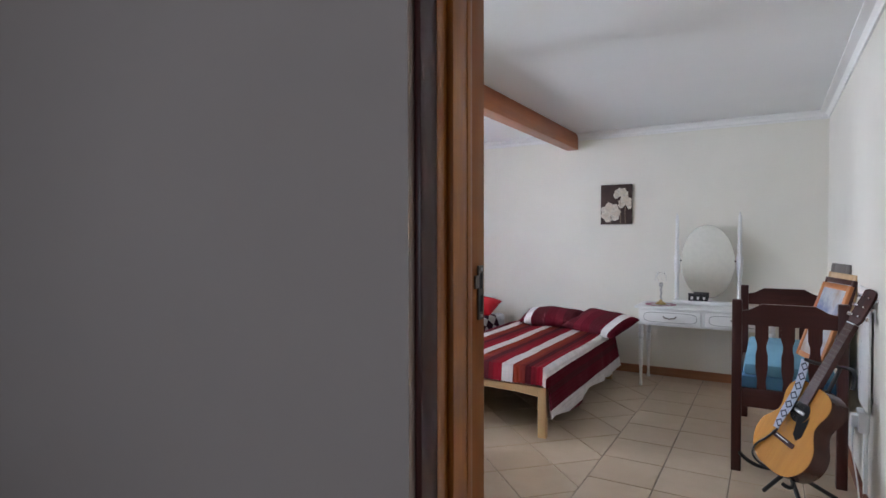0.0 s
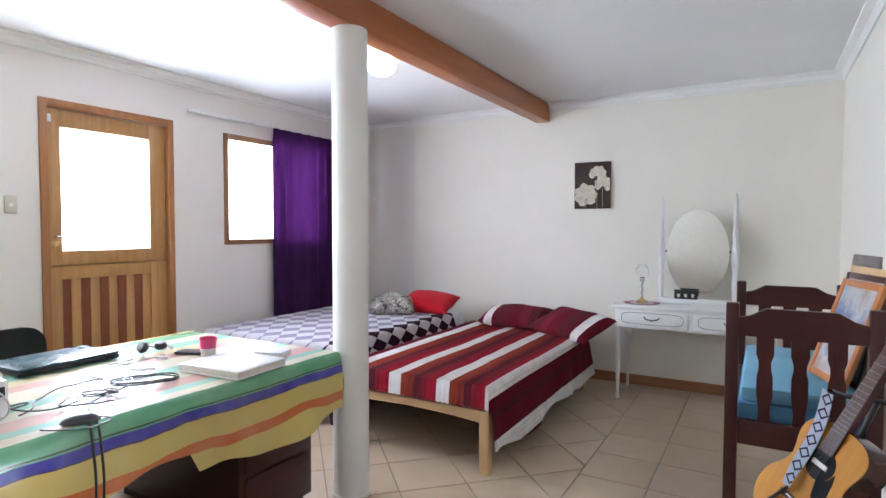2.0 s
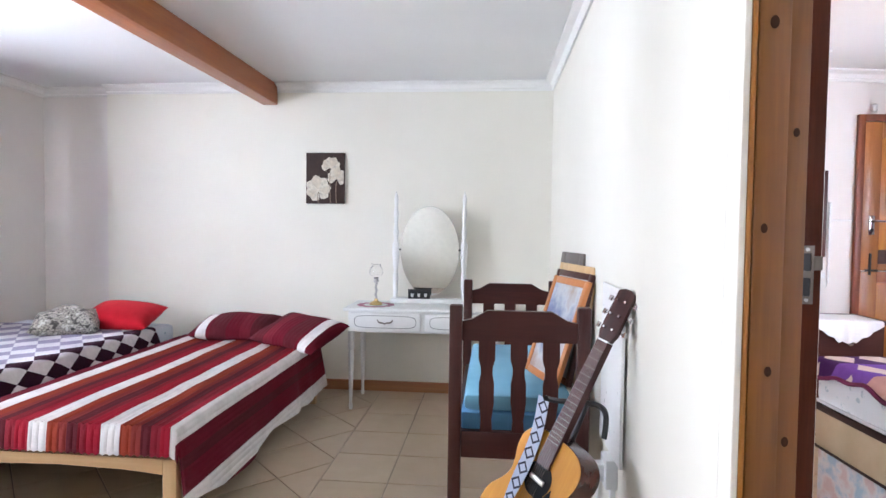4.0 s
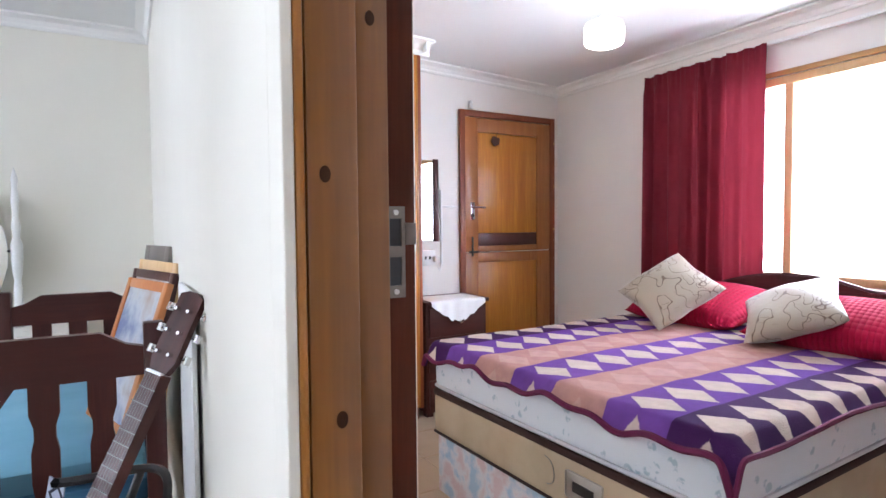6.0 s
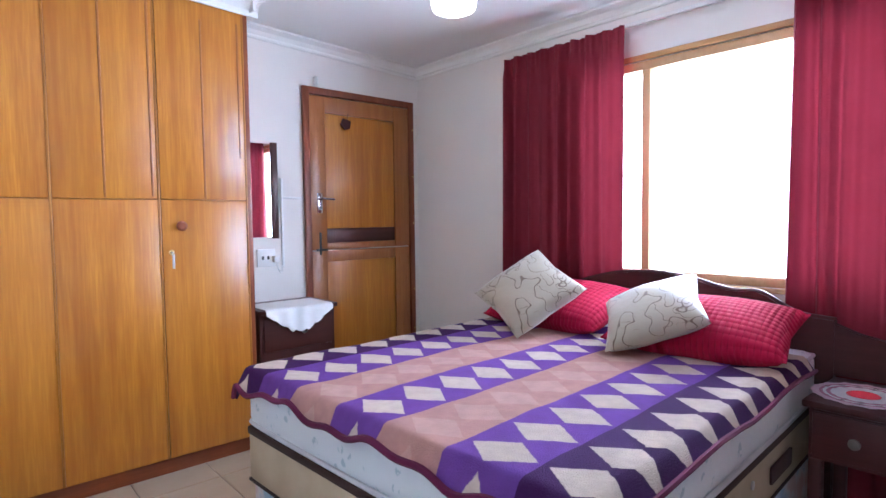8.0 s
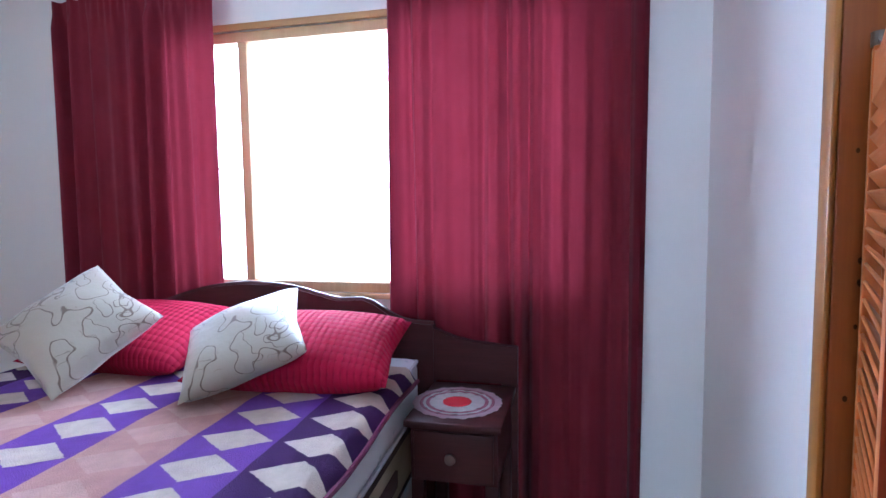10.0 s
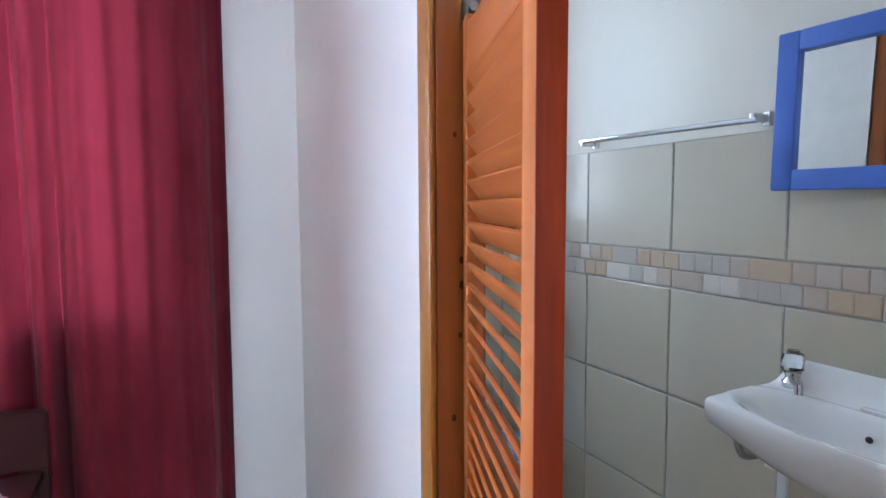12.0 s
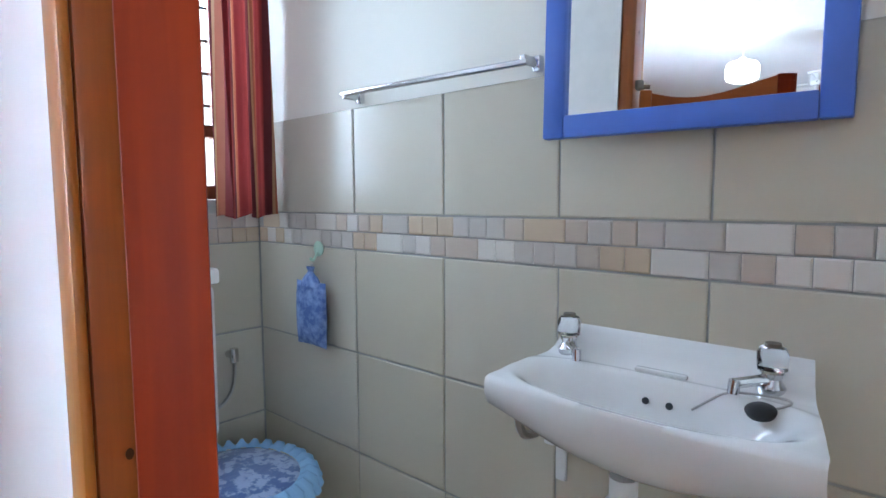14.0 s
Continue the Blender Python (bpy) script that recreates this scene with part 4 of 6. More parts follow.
part("mirror_base", one((-0.30, 0.325, 0.75), (0.30, 0.42, 0.785), 0.008), WHITE, dt)
bm = lathe([(0.0, -0.006), (0.228, -0.006), (0.231, 0.0), (0.228, 0.006), (0.0, 0.006)], 56)
bmesh.ops.transform(bm, matrix=pose(0, 0.385, 1.155, 92, 0, 0) @ Matrix.Diagonal((1, 1.52, 1, 1)), verts=bm.verts[:])
part("mirror", bm, MIRROR, dt, "oval mirror glass")

# solid stand-in for a dark object reflected low in the oval mirror
bx = thing("trinket_box", "black box with white figures, standing in for a reflection in the oval mirror", "box", pose(DX - 0.075, DYF + 0.345, 0.785, 0, 0, 4))
part("body", one((-0.085, -0.014, 0), (0.085, 0.014, 0.062), 0.004), BLACK, bx)
part("lid", one((-0.088, -0.016, 0.0625), (0.088, 0.016, 0.072), 0.003), BLACK, bx)
for k in range(6):
    part("figure", prism([(-0.008, 0.014), (0.006, 0.012), (0.009, 0.034), (0.0, 0.046), (-0.01, 0.032)], 0.002, Matrix.Translation((-0.066 + 0.026 * k, -0.0155, 0.002)) @ Matrix.Rotation(0.5 * (-1) ** k, 4, "Y") @ Matrix.Translation((0, 0, 0.002))), WHITE, bx)


def doily(m, r, label, rings):
    """A round crocheted mat with a scalloped rim; rings: (radius, material) from the middle out."""
    d = thing("doily", label, "doily", m)
    prev = 0.0
    for i, (rr, mat_) in enumerate(rings):
        bm = bmesh.new()
        n = 96
        inner = [bm.verts.new((prev * math.cos(2 * math.pi * k / n), prev * math.sin(2 * math.pi * k / n), 0.003)) for k in range(n)] if prev else None
        last = i == len(rings) - 1
        outer = []
        for k in range(n):
            a = 2 * math.pi * k / n
            q = rr * (1 + (0.045 * abs(math.sin(a * 14)) if last else 0.012 * math.sin(a * 24)))
            outer.append(bm.verts.new((q * math.cos(a), q * math.sin(a), 0.003 + 0.0015 * math.sin(a * 14))))
        if inner:
            for k in range(n):
                bm.faces.new((inner[k], inner[(k + 1) % n], outer[(k + 1) % n], outer[k]))
        else:
            bm.faces.new(outer)
        bmesh.ops.solidify(bm, geom=bm.faces[:], thickness=0.002)
        part("ring", bm, mat_, d, angle=80)
        prev = rr
    part("centre", lathe([(0.0, 0.0046), (rings[0][0] * 0.5, 0.0056), (rings[0][0] * 0.95, 0.0052), (rings[0][0], 0.003)], 32), rings[0][1], d)
    return d


LACEW = cloth("white crochet", (0.84, 0.82, 0.82), (0.74, 0.72, 0.72), weave=200)
LACEP = cloth("pink crochet", (0.58, 0.27, 0.36), (0.46, 0.19, 0.27), weave=200)
LACEPW = cloth("pale pink crochet", (0.76, 0.60, 0.66), (0.66, 0.46, 0.54), weave=200)
LACER = cloth("red crochet", (0.52, 0.02, 0.04), (0.4, 0.01, 0.02), weave=200)
doily(pose(-0.96, 5.47, 0.75), 0.13, "pink and white crocheted doily under the small lamp", ((0.04, LACEW), (0.09, LACEW), (0.135, LACEP)))
ol = thing("oil_lamp", "small brass lamp with a twisted stem and clear glass", "lamp", pose(-0.96, 5.47, 0.7545))
part("base", lathe([(0.046, 0), (0.05, 0.008), (0.035, 0.02), (0.015, 0.03), (0.012, 0.045)], 24), BRASS, ol)
stem = bmesh.new()
for k in range(10):
    rod(stem, (0.004 * math.cos(k * 1.3), 0.004 * math.sin(k * 1.3), 0.044 + 0.012 * k), (0.004 * math.cos(k * 1.3 + 1), 0.004 * math.sin(k * 1.3 + 1), 0.058 + 0.012 * k), 0.009, 0.007)
part("stem", stem, STEEL, ol)
part("burner", lathe([(0.012, 0.165), (0.02, 0.175), (0.016, 0.195), (0.022, 0.2)], 20), STEEL, ol)
part("globe", lathe([(0.02, 0.2), (0.047, 0.225), (0.052, 0.25), (0.046, 0.275), (0.033, 0.29), (0.036, 0.305)], 24), glass("clear lamp glass"), ol)

# flower picture
pc = thing("picture", "dark brown canvas with three cream tulips", "picture", pose(-1.452, YN - 0.002, 1.728))
part("canvas", one((-0.158, -0.03, -0.205), (0.158, 0.0, 0.205), 0.003), paint("umber canvas", (0.055, 0.028, 0.022), 0.6, 0.8, 9, 200, 0.3), pc)
PETAL = paint("cream flower paint", (0.66, 0.58, 0.47), 0.72, 0.8, 30, 200, 0.3)
PETAL3 = paint("ivory petal paint", (0.72, 0.66, 0.56), 0.6, 0.8, 40, 200, 0.3)
PETAL2 = paint("tan petal shading", (0.36, 0.27, 0.20), 0.7, 0.8, 30)
for fx, fz, sc, tilt, fan in ((-0.055, -0.085, 1.25, -12, 46), (0.095, 0.005, 0.95, 8, 34), (0.045, 0.095, 0.95, 28, 36)):
    for k in (0, 6, 1, 5, 2, 4, 3):
        a = radians(tilt + (k - 3) * fan)
        ln_, wd_ = 0.098 - 0.006 * abs(k - 3), 0.036
        pts = [(sc * (ln_ * t * math.sin(a) + wd_ * math.sin(math.pi * t ** 1.4) * math.cos(a) * sgn), sc * (ln_ * t * math.cos(a) - wd_ * math.sin(math.pi * t ** 1.4) * math.sin(a) * sgn)) for sgn, ts in ((1, (0, 0.2, 0.4, 0.6, 0.8, 0.93, 1)), (-1, (0.93, 0.8, 0.6, 0.4, 0.2))) for t in ts]
        part("petal", prism([(max(-0.155 - fx, min(0.155 - fx, x)), z) for x, z in pts], 0.0015, Matrix.Translation((fx, -0.0322 - 0.0004 * (3 - abs(k - 3)), fz - 0.01))), PETAL if k % 2 else PETAL3, pc)
    part("stem", wire([(fx, -0.031, fz - 0.03), (fx - 0.01, -0.031, fz - 0.07), (fx + 0.0, -0.031, -0.2)], 0.003), PETAL2, pc)

# ---- dark daybed with blue foam ----
db = thing("daybed", "dark mahogany slatted daybed frame", "daybed", pose(0.02, 3.62, 0))


def end_panel(y, name):
    pn = part(name, boxes(((-0.285, y - 0.022, 0.0), (-0.232, y + 0.028, 1.02)), ((0.232, y - 0.022, 0.0), (0.285, y + 0.028, 1.02)), bevel=0.006), DARKW, db)
    part("top_rail", prism([(-0.232, 0.875), (0.232, 0.875), (0.232, 0.955), (0.19, 0.965), (0.13, 1.0), (-0.13, 1.0), (-0.19, 0.965), (-0.232, 0.955)], 0.03, Matrix.Translation((0, y - 0.014, 0))), DARKW_X, pn)
    part("low_rail", one((-0.232, y - 0.014, 0.39), (0.232, y + 0.016, 0.50), 0.004), DARKW_X, pn)
    for x in (-0.13, 0.0, 0.13):
        w = [(0.034, 0.875), (0.034, 0.80), (0.024, 0.765), (0.024, 0.735), (0.031, 0.70), (0.031, 0.62), (0.022, 0.55), (0.026, 0.49)]
        part("slat", prism([(x - a, z) for a, z in w] + [(x + a, z) for a, z in reversed(w)], 0.018, Matrix.Translation((0, y - 0.008, 0))), DARKW, pn)


end_panel(0.0, "end_panel")
end_panel(1.16, "end_panel")
for x in (-0.265, 0.245):
    part("side_rail", one((x, 0.03, 0.40), (x + 0.022, 1.135, 0.50), 0.004), DARKW_Y, db)
for i in range(6):
    part("bed_slat", one((-0.243, 0.08 + 0.18 * i, 0.475), (0.245, 0.15 + 0.18 * i, 0.489)), DARKW_X, db)
fm = thing("foam_mattress", "pale blue foam mattress on the dark daybed", "mattress", pose(0.02, 4.20, 0.49))
BLUEF = cloth("pale blue foam cloth", (0.21, 0.45, 0.60), (0.16, 0.37, 0.52), weave=200, scale=3)
# one foam block in two blues: darker for the shaded front, paler for the lit top
part("lower_block", one((-0.235, -0.545, 0), (0.235, 0.545, 0.075), 0.012), cloth("blue foam cloth", (0.12, 0.30, 0.50), (0.09, 0.24, 0.42), weave=200), fm)
part("upper_block", one((-0.225, -0.53, 0.075), (0.23, 0.54, 0.145), 0.02), BLUEF, fm)


def leaning_frame(a, b, top, mat_, art, label, border=0.045):
    """A picture frame standing on its edge a-b and leaning back by the vector top."""
    a, b, top = Vector(a), Vector(b), Vector(top)
    u = (b - a).normalized()
    v = top.normalized()
    n = u.cross(v).normalized()
    v = n.cross(u)
    w, h = (b - a).length, top.length
    m = Matrix.Translation(a) @ Matrix((u, n, v)).transposed().to_4x4()
    f = thing("framed_picture", label, "picture", m, "framed pictures leaning on the wall")
    part("frame", boxes(((0, 0, 0), (border, 0.022, h)), ((w - border, 0, 0), (w, 0.022, h)), ((border, 0, 0), (w - border, 0.022, border)), ((border, 0, h - border), (w - border, 0.022, h)), bevel=0.003), mat_, f)
    part("print", one((border, 0.005, border), (w - border, 0.0088, h - border)), art, f, "faded print")
    part("backing", one((border * 0.5, 0.009, border * 0.5), (w - border * 0.5, 0.013, h - border * 0.5)), PALEW, f)
    return f


ART = Nodes("blue landscape print")
ART = ART.finish(ART.ramp(ART.noise(5, 4), (0.35, (0.12, 0.16, 0.3)), (0.5, (0.45, 0.47, 0.5)), (0.65, (0.35, 0.25, 0.2))), 0.35)
ORANGEF = wood("orange picture frame wood", (0.56, 0.21, 0.06), (0.42, 0.14, 0.035), 2, 0.4)
leaning_frame((0.185, 3.80, 0.636), (0.075, 4.15, 0.636), (0.145, 0.05, 0.47), ORANGEF, ART, "orange wooden frame with a pale landscape, leaning on the wall", 0.034)
leaning_frame((0.245, 3.83, 0.636), (0.135, 4.20, 0.636), (0.10, 0.045, 0.50), DARKW, ART, "dark framed picture leaning behind the orange one", 0.03)
leaning_frame((0.285, 3.86, 0.636), (0.185, 4.27, 0.636), (0.07, 0.04, 0.53), PALEW, ART, "tan wooden frame leaning on the wall", 0.04)
leaning_frame((0.27, 4.12, 0.636), (0.20, 4.42, 0.636), (0.085, 0.03, 0.58), paint("grey-brown frame", (0.2, 0.17, 0.15), 0.7), ART, "grey framed picture leaning on the wall", 0.06)


# ---- guitar ----
MATTE = paint("dull black", (0.008, 0.008, 0.009), 0.7, 0.6, Specular_IOR_Level=0.1)
def guitar(foot, head, facing):
    foot, head, nrm = Vector(foot), Vector(head), Vector(facing)
    v = (head - foot)
    L = v.length
    v.normalize()
    u = (-nrm).cross(v).normalized()
    n = v.cross(u)
    m = Matrix.Translation(foot) @ Matrix((u, n, v)).transposed().to_4x4() @ Matrix.Scale(L / 1.03, 4)
    g = thing("acoustic_guitar", "acoustic guitar with a blonde top and dark sides", "guitar", m)
    half = [(0.0, 0.0), (0.07, 0.004), (0.13, 0.03), (0.175, 0.085), (0.19, 0.145), (0.178, 0.205), (0.142, 0.255), (0.122, 0.295), (0.125, 0.335), (0.140, 0.385), (0.138, 0.43), (0.112, 0.465), (0.065, 0.482), (0.0, 0.486)]
    # smooth the outline
    pts = []
    for i in range(len(half) - 1):
        p0, p1, p2, p3 = (Vector(half[max(0, min(len(half) - 1, j))]) for j in (i - 1, i, i + 1, i + 2))
        for t in (0, 0.25, 0.5, 0.75):
            pts.append(0.5 * ((2 * p1) + (p2 - p0) * t + (2 * p0 - 5 * p1 + 4 * p2 - p3) * t * t + (3 * p1 - p0 - 3 * p2 + p3) * t ** 3))
    outline = [(max(0.0, p.x), p.y) for p in pts] + [(0.0, 0.486)]
    full = outline + [(-x, z) for x, z in reversed(outline[1:-1])]
    part("body", prism(full, 0.10, Matrix.Translation((0, 0.003, 0))), wood("dark guitar mahogany", (0.085, 0.026, 0.017), (0.045, 0.013, 0.009), 2, 0.18), g, "dark glossy back and sides", angle=30)
    part("soundboard", prism([(x * 0.99, 0.243 + (z - 0.243) * 0.99) for x, z in full], 0.004, Matrix.Translation((0, -0.001, 0))), wood("blonde spruce", (0.52, 0.235, 0.028), (0.42, 0.175, 0.018), 2, 0.45, 40, coat=0.0, gloss=0.15), g, "amber spruce top")
    ring = lathe([(0.047, 0), (0.058, 0), (0.058, 0.0012), (0.047, 0.0012)], 36, None, pose(0, -0.0014, 0.335, 90, 0, 0))
    part("rosette", ring, MATTE, g)
    part("soundhole", lathe([(0.0, 0), (0.046, 0), (0.046, 0.001), (0.0, 0.001)], 36, None, pose(0, -0.0012, 0.335, 90, 0, 0)), MATTE, g)
    pg = [(0.012, 0.29), (0.05, 0.30), (0.066, 0.335), (0.075, 0.30), (0.082, 0.23), (0.062, 0.20), (0.03, 0.22)]
    part("pickguard", prism(pg, 0.0015, Matrix.Translation((0, -0.0026, 0))), MATTE, g, "dark pickguard")
    part("bridge", one((-0.075, -0.012, 0.155), (0.075, -0.001, 0.18), 0.004), DARKW_X, g)
    part("saddle", one((-0.04, -0.015, 0.170), (0.04, -0.012, 0.174)), PLASTIC, g)
    nk = part("neck", prism([(-0.028, 0.38), (0.028, 0.38), (0.022, 0.84), (-0.022, 0.84)], 0.026, Matrix.Translation((0, -0.008, 0))), DARKW, g)
    part("fretboard", prism([(-0.029, 0.385), (0.029, 0.385), (0.0225, 0.84), (-0.0225, 0.84)], 0.005, Matrix.Translation((0, -0.0135, 0))), DARKW, nk)
    for k in range(16):
        z = 0.84 - 0.62 * (1 - 2 ** (-(k + 1) / 12))
        if z > 0.40:
            part("fret", one((-0.025, -0.0148, z - 0.001), (0.025, -0.0135, z + 0.001)), PLATE, nk)
    part("nut", one((-0.0225, -0.0165, 0.838), (0.0225, -0.008, 0.844)), PLASTIC, nk)
    hd = part("headstock", prism([(-0.024, 0.842), (0.024, 0.842), (0.036, 0.87), (0.034, 1.02), (0.012, 1.03), (-0.012, 1.03), (-0.034, 1.02), (-0.036, 0.87)], 0.016, Matrix.Translation((0, -0.006, 0))), DARKW, g)
    for sx in (-1, 1):
        for k in range(3):
            z = 0.885 + 0.05 * k
            bm = bmesh.new()
            rod(bm, (sx * 0.03, 0.004, z), (sx * 0.056, 0.004, z), 0.0035, seg=8)
            rod(bm, (sx * 0.056, 0.004, z - 0.009), (sx * 0.056, 0.004, z + 0.009), 0.008, seg=10)
            rod(bm, (sx * 0.018, -0.018, z), (sx * 0.018, -0.004, z), 0.0045, seg=8)
            part("tuning_peg", bm, CHROME, hd)
    for k in range(6):
        bm = bmesh.new()
        x = -0.018 + 0.0072 * k
        rod(bm, (x * 1.3, -0.0155, 0.172), (x, -0.0165, 0.842), 0.0004, seg=5)
        part("string", bm, PLATE, g)
    # patterned strap across the front
    n2 = Nodes("black and white woven strap")
    a = n2.axes()
    fz = n2.math("ABSOLUTE", n2.math("SUBTRACT", n2.math("FRACT", n2.math("ADD", n2.math("DIVIDE", a[2], 0.052), 10.0)), 0.5))
    fx = n2.math("ABSOLUTE", n2.math("DIVIDE", n2.math("ADD", a[0], n2.math("SUBTRACT", 0.093, n2.math("MULTIPLY", n2.math("SUBTRACT", 0.575, a[2]), 0.155))), 0.06))
    dd = n2.math("ABSOLUTE", n2.math("SUBTRACT", n2.math("ADD", fz, fx), 0.36))
    STRAP = n2.finish(n2.ramp(dd, (0.07, (0.012, 0.012, 0.025)), (0.10, (0.34, 0.37, 0.46))), 0.8, n2.noise(300), 0.4)
    def st(u, w):
        z = 0.575 - 0.375 * u
        x = -0.10 + 0.052 * u + 0.012 * math.sin(u * 3.0) + (w - 0.5) * (0.052 - 0.02 * max(0.0, u - 0.7) / 0.3)
        return (x, -0.030 + 0.012 * math.sin(u * 5) + 0.012 * u, z)
    part("strap", sheet(24, 3, st, 0.003), STRAP, g, "black and white woven strap", angle=80)
    part("strap_end", wire([(-0.048, -0.016, 0.20), (-0.075, -0.012, 0.13), (-0.125, -0.012, 0.06), (-0.12, -0.006, 0.0), (-0.06, 0.01, -0.018), (0.0, 0.05, -0.004)], 0.006), BLACK, g)
    part("pickup", one((-0.03, -0.012, 0.325), (0.035, -0.004, 0.343), 0.003), STEEL, g, "steel soundhole pickup")
    return g


guitar((-0.076, 3.098, 0.237), (0.351, 3.197, 1.138), (-0.72, -0.62, 0.35))
gs = thing("guitar_stand", "black tubular guitar stand on the tiles", "stand")
for p, q in (((0.02, 3.24, 0.19), (-0.09, 3.36, 0.012)), ((0.02, 3.24, 0.19), (0.10, 2.98, 0.012)), ((0.02, 3.24, 0.19), (0.24, 3.44, 0.012))):
    part("leg", rod(bmesh.new(), p, q, 0.011), BLACK, gs)
part("upright", rod(bmesh.new(), (0.02, 3.24, 0.18), (0.235, 3.265, 0.74), 0.010), BLACK, gs)
part("yoke", wire([(0.085, 3.16, 0.785), (0.11, 3.20, 0.765), (0.20, 3.26, 0.745), (0.262, 3.25, 0.745), (0.285, 3.20, 0.74), (0.282, 3.17, 0.70), (0.272, 3.155, 0.66)], 0.010), BLACK, gs, "black rubber-covered neck yoke")
part("cradle", wire([(-0.20, 3.13, 0.275), (-0.175, 3.16, 0.235), (-0.10, 3.17, 0.20), (0.02, 3.24, 0.19), (0.04, 3.08, 0.185), (0.02, 2.98, 0.19), (-0.01, 2.955, 0.22)], 0.010), BLACK, gs)

# panel heater and its plug on the partition
ph = thing("panel_heater", "thin white panel heater fixed to the wall", "heater", pose(XR, 3.42, 0.52))
part("panel", one((-0.022, -0.17, 0), (-0.010, 0.17, 0.61), 0.003), WHITE, ph)
for y in (-0.12, 0.12):
    for z in (0.06, 0.55):
        part("spacer", one((-0.010, y - 0.012, z - 0.012), (0, y + 0.012, z + 0.012)), PLASTIC, ph)
pl = thing("wall_socket", "white wall socket box with a plug", "socket", pose(XR, 3.40, 0.455))
part("box", one((-0.045, -0.05, -0.055), (0, 0.05, 0.055), 0.008), PLASTIC, pl)
part("plug", one((-0.075, -0.025, -0.035), (-0.035, 0.025, 0.03), 0.008), PLASTIC, pl)
part("cord", wire([(-0.06, 0, -0.03), (-0.07, 0.01, -0.15), (-0.04, 0.02, -0.30), (-0.03, 0.0, -0.43)], 0.004), PLASTIC, pl)
tr = thing("cable_trunking", "white plastic cable trunking down the wall", "trunking", pose(XR, 3.40, 0))
part("channel", one((-0.018, -0.014, 0.0), (-0.0, 0.014, 0.399), 0.002), PLASTIC, tr)

# light switch by the half-glazed door
sw = thing("light_switch", "cream plastic light switch on the wall", "switch", pose(XL, 2.41, 1.482))
part("plate", one((0, -0.032, -0.052), (0.009, 0.032, 0.052), 0.003), paint("aged cream plastic", (0.6, 0.55, 0.45), 0.9, 0.4), sw)
bm = bmesh.new()
rod(bm, (0.008, 0, 0), (0.014, 0, 0), 0.011)
part("button", bm, PLASTIC, sw)

# round ceiling light
LIT = glow("lit opal glass", (1.0, 0.95, 0.86), 7.0)
cl = thing("ceiling_light", "round opal ceiling light, switched on", "lamp", pose(-2.32, 3.82, H1))
part("rose", lathe([(0.06, -0.02), (0.075, -0.012), (0.075, 0)], 28), WHITE, cl)
part("shade", lathe([(0.0, -0.15), (0.05, -0.145), (0.085, -0.12), (0.098, -0.08), (0.085, -0.04), (0.055, -0.02)], 28), LIT, cl, "glowing opal globe")


def rounded(hx, hz, r, k=6):
    """Corner points of a rectangle, 2 hx by 2 hz, with rounded corners."""
    out = []
    for cx, cz, a0 in ((hx - r, hz - r, 0), (r - hx, hz - r, 90), (r - hx, r - hz, 180), (hx - r, r - hz, 270)):
        out += [(cx + r * math.cos(math.radians(a0 + 90 * i / k)), cz + r * math.sin(math.radians(a0 + 90 * i / k))) for i in range(k + 1)]
    return out


# ---- work table with the striped plastic cloth ----
TX0, TX1, TY0, TY1 = -3.02, -1.90, 1.15, 2.90
tb = thing("desk", "dark wooden pedestal desk under a striped cloth", "desk", pose(-2.46, 2.02, 0))
part("top", one((-0.555, -0.865, 0.715), (0.555, 0.875, 0.742), 0.004), DARKW_Y, tb)
for y in (-0.62, 0.58):
    pd = part("pedestal", one((-0.50, y - 0.20, 0.05), (0.43, y + 0.24, 0.715), 0.006), DARKW, tb)
    part("plinth", one((-0.46, y - 0.17, 0.0), (0.40, y + 0.21, 0.05)), DARKW, pd)
    for k in range(3):
        part("drawer_front", one((0.43, y - 0.17, 0.09 + 0.2 * k), (0.445, y + 0.21, 0.27 + 0.2 * k), 0.004), DARKW_Y, pd)
GREEN, BLUE, YEL, ORG, PINK = (0.10, 0.33, 0.17), (0.035, 0.03, 0.30), (0.60, 0.46, 0.13), (0.55, 0.14, 0.035), (0.60, 0.36, 0.30)
n = Nodes("striped plastic tablecloth")
s = n.math("ADD", x_minus_z(n), n.math("MULTIPLY", n.math("SUBTRACT", n.noise(5, 2), 0.5), 0.02))
fac = n.add("ShaderNodeMapRange", Value=s, From_Min=-1.36, From_Max=0.20).outputs[0]
def sp(v):
    return (v + 1.36) / 1.56
PALE = (0.62, 0.58, 0.42)
col = n.ramp(fac, (sp(-1.36), YEL), (sp(-1.28), GREEN), (sp(-1.16), PALE), (sp(-1.05), (0.25, 0.5, 0.36)), (sp(-0.95), (0.60, 0.50, 0.30)), (sp(-0.86), PINK), (sp(-0.77), (0.66, 0.60, 0.44)),
             (sp(-0.62), (0.22, 0.48, 0.36)), (sp(-0.52), PALE), (sp(-0.43), PINK), (sp(-0.33), (0.28, 0.52, 0.40)), (sp(-0.27), PALE), (sp(-0.21), GREEN), (sp(-0.132), (0.03, 0.05, 0.04)), (sp(-0.128), GREEN), (sp(-0.118), BLUE), (sp(-0.086), (0.5, 0.4, 0.1)), (sp(-0.083), (0.05, 0.03, 0.12)), (sp(-0.079), YEL), (sp(0.008), ORG), (sp(0.052), YEL), mode="CONSTANT")
col = n.mix(n.ramp(n.noise(6, 4), (0.4, 0.0), (0.75, 0.16)), col, (0.66, 0.60, 0.45))
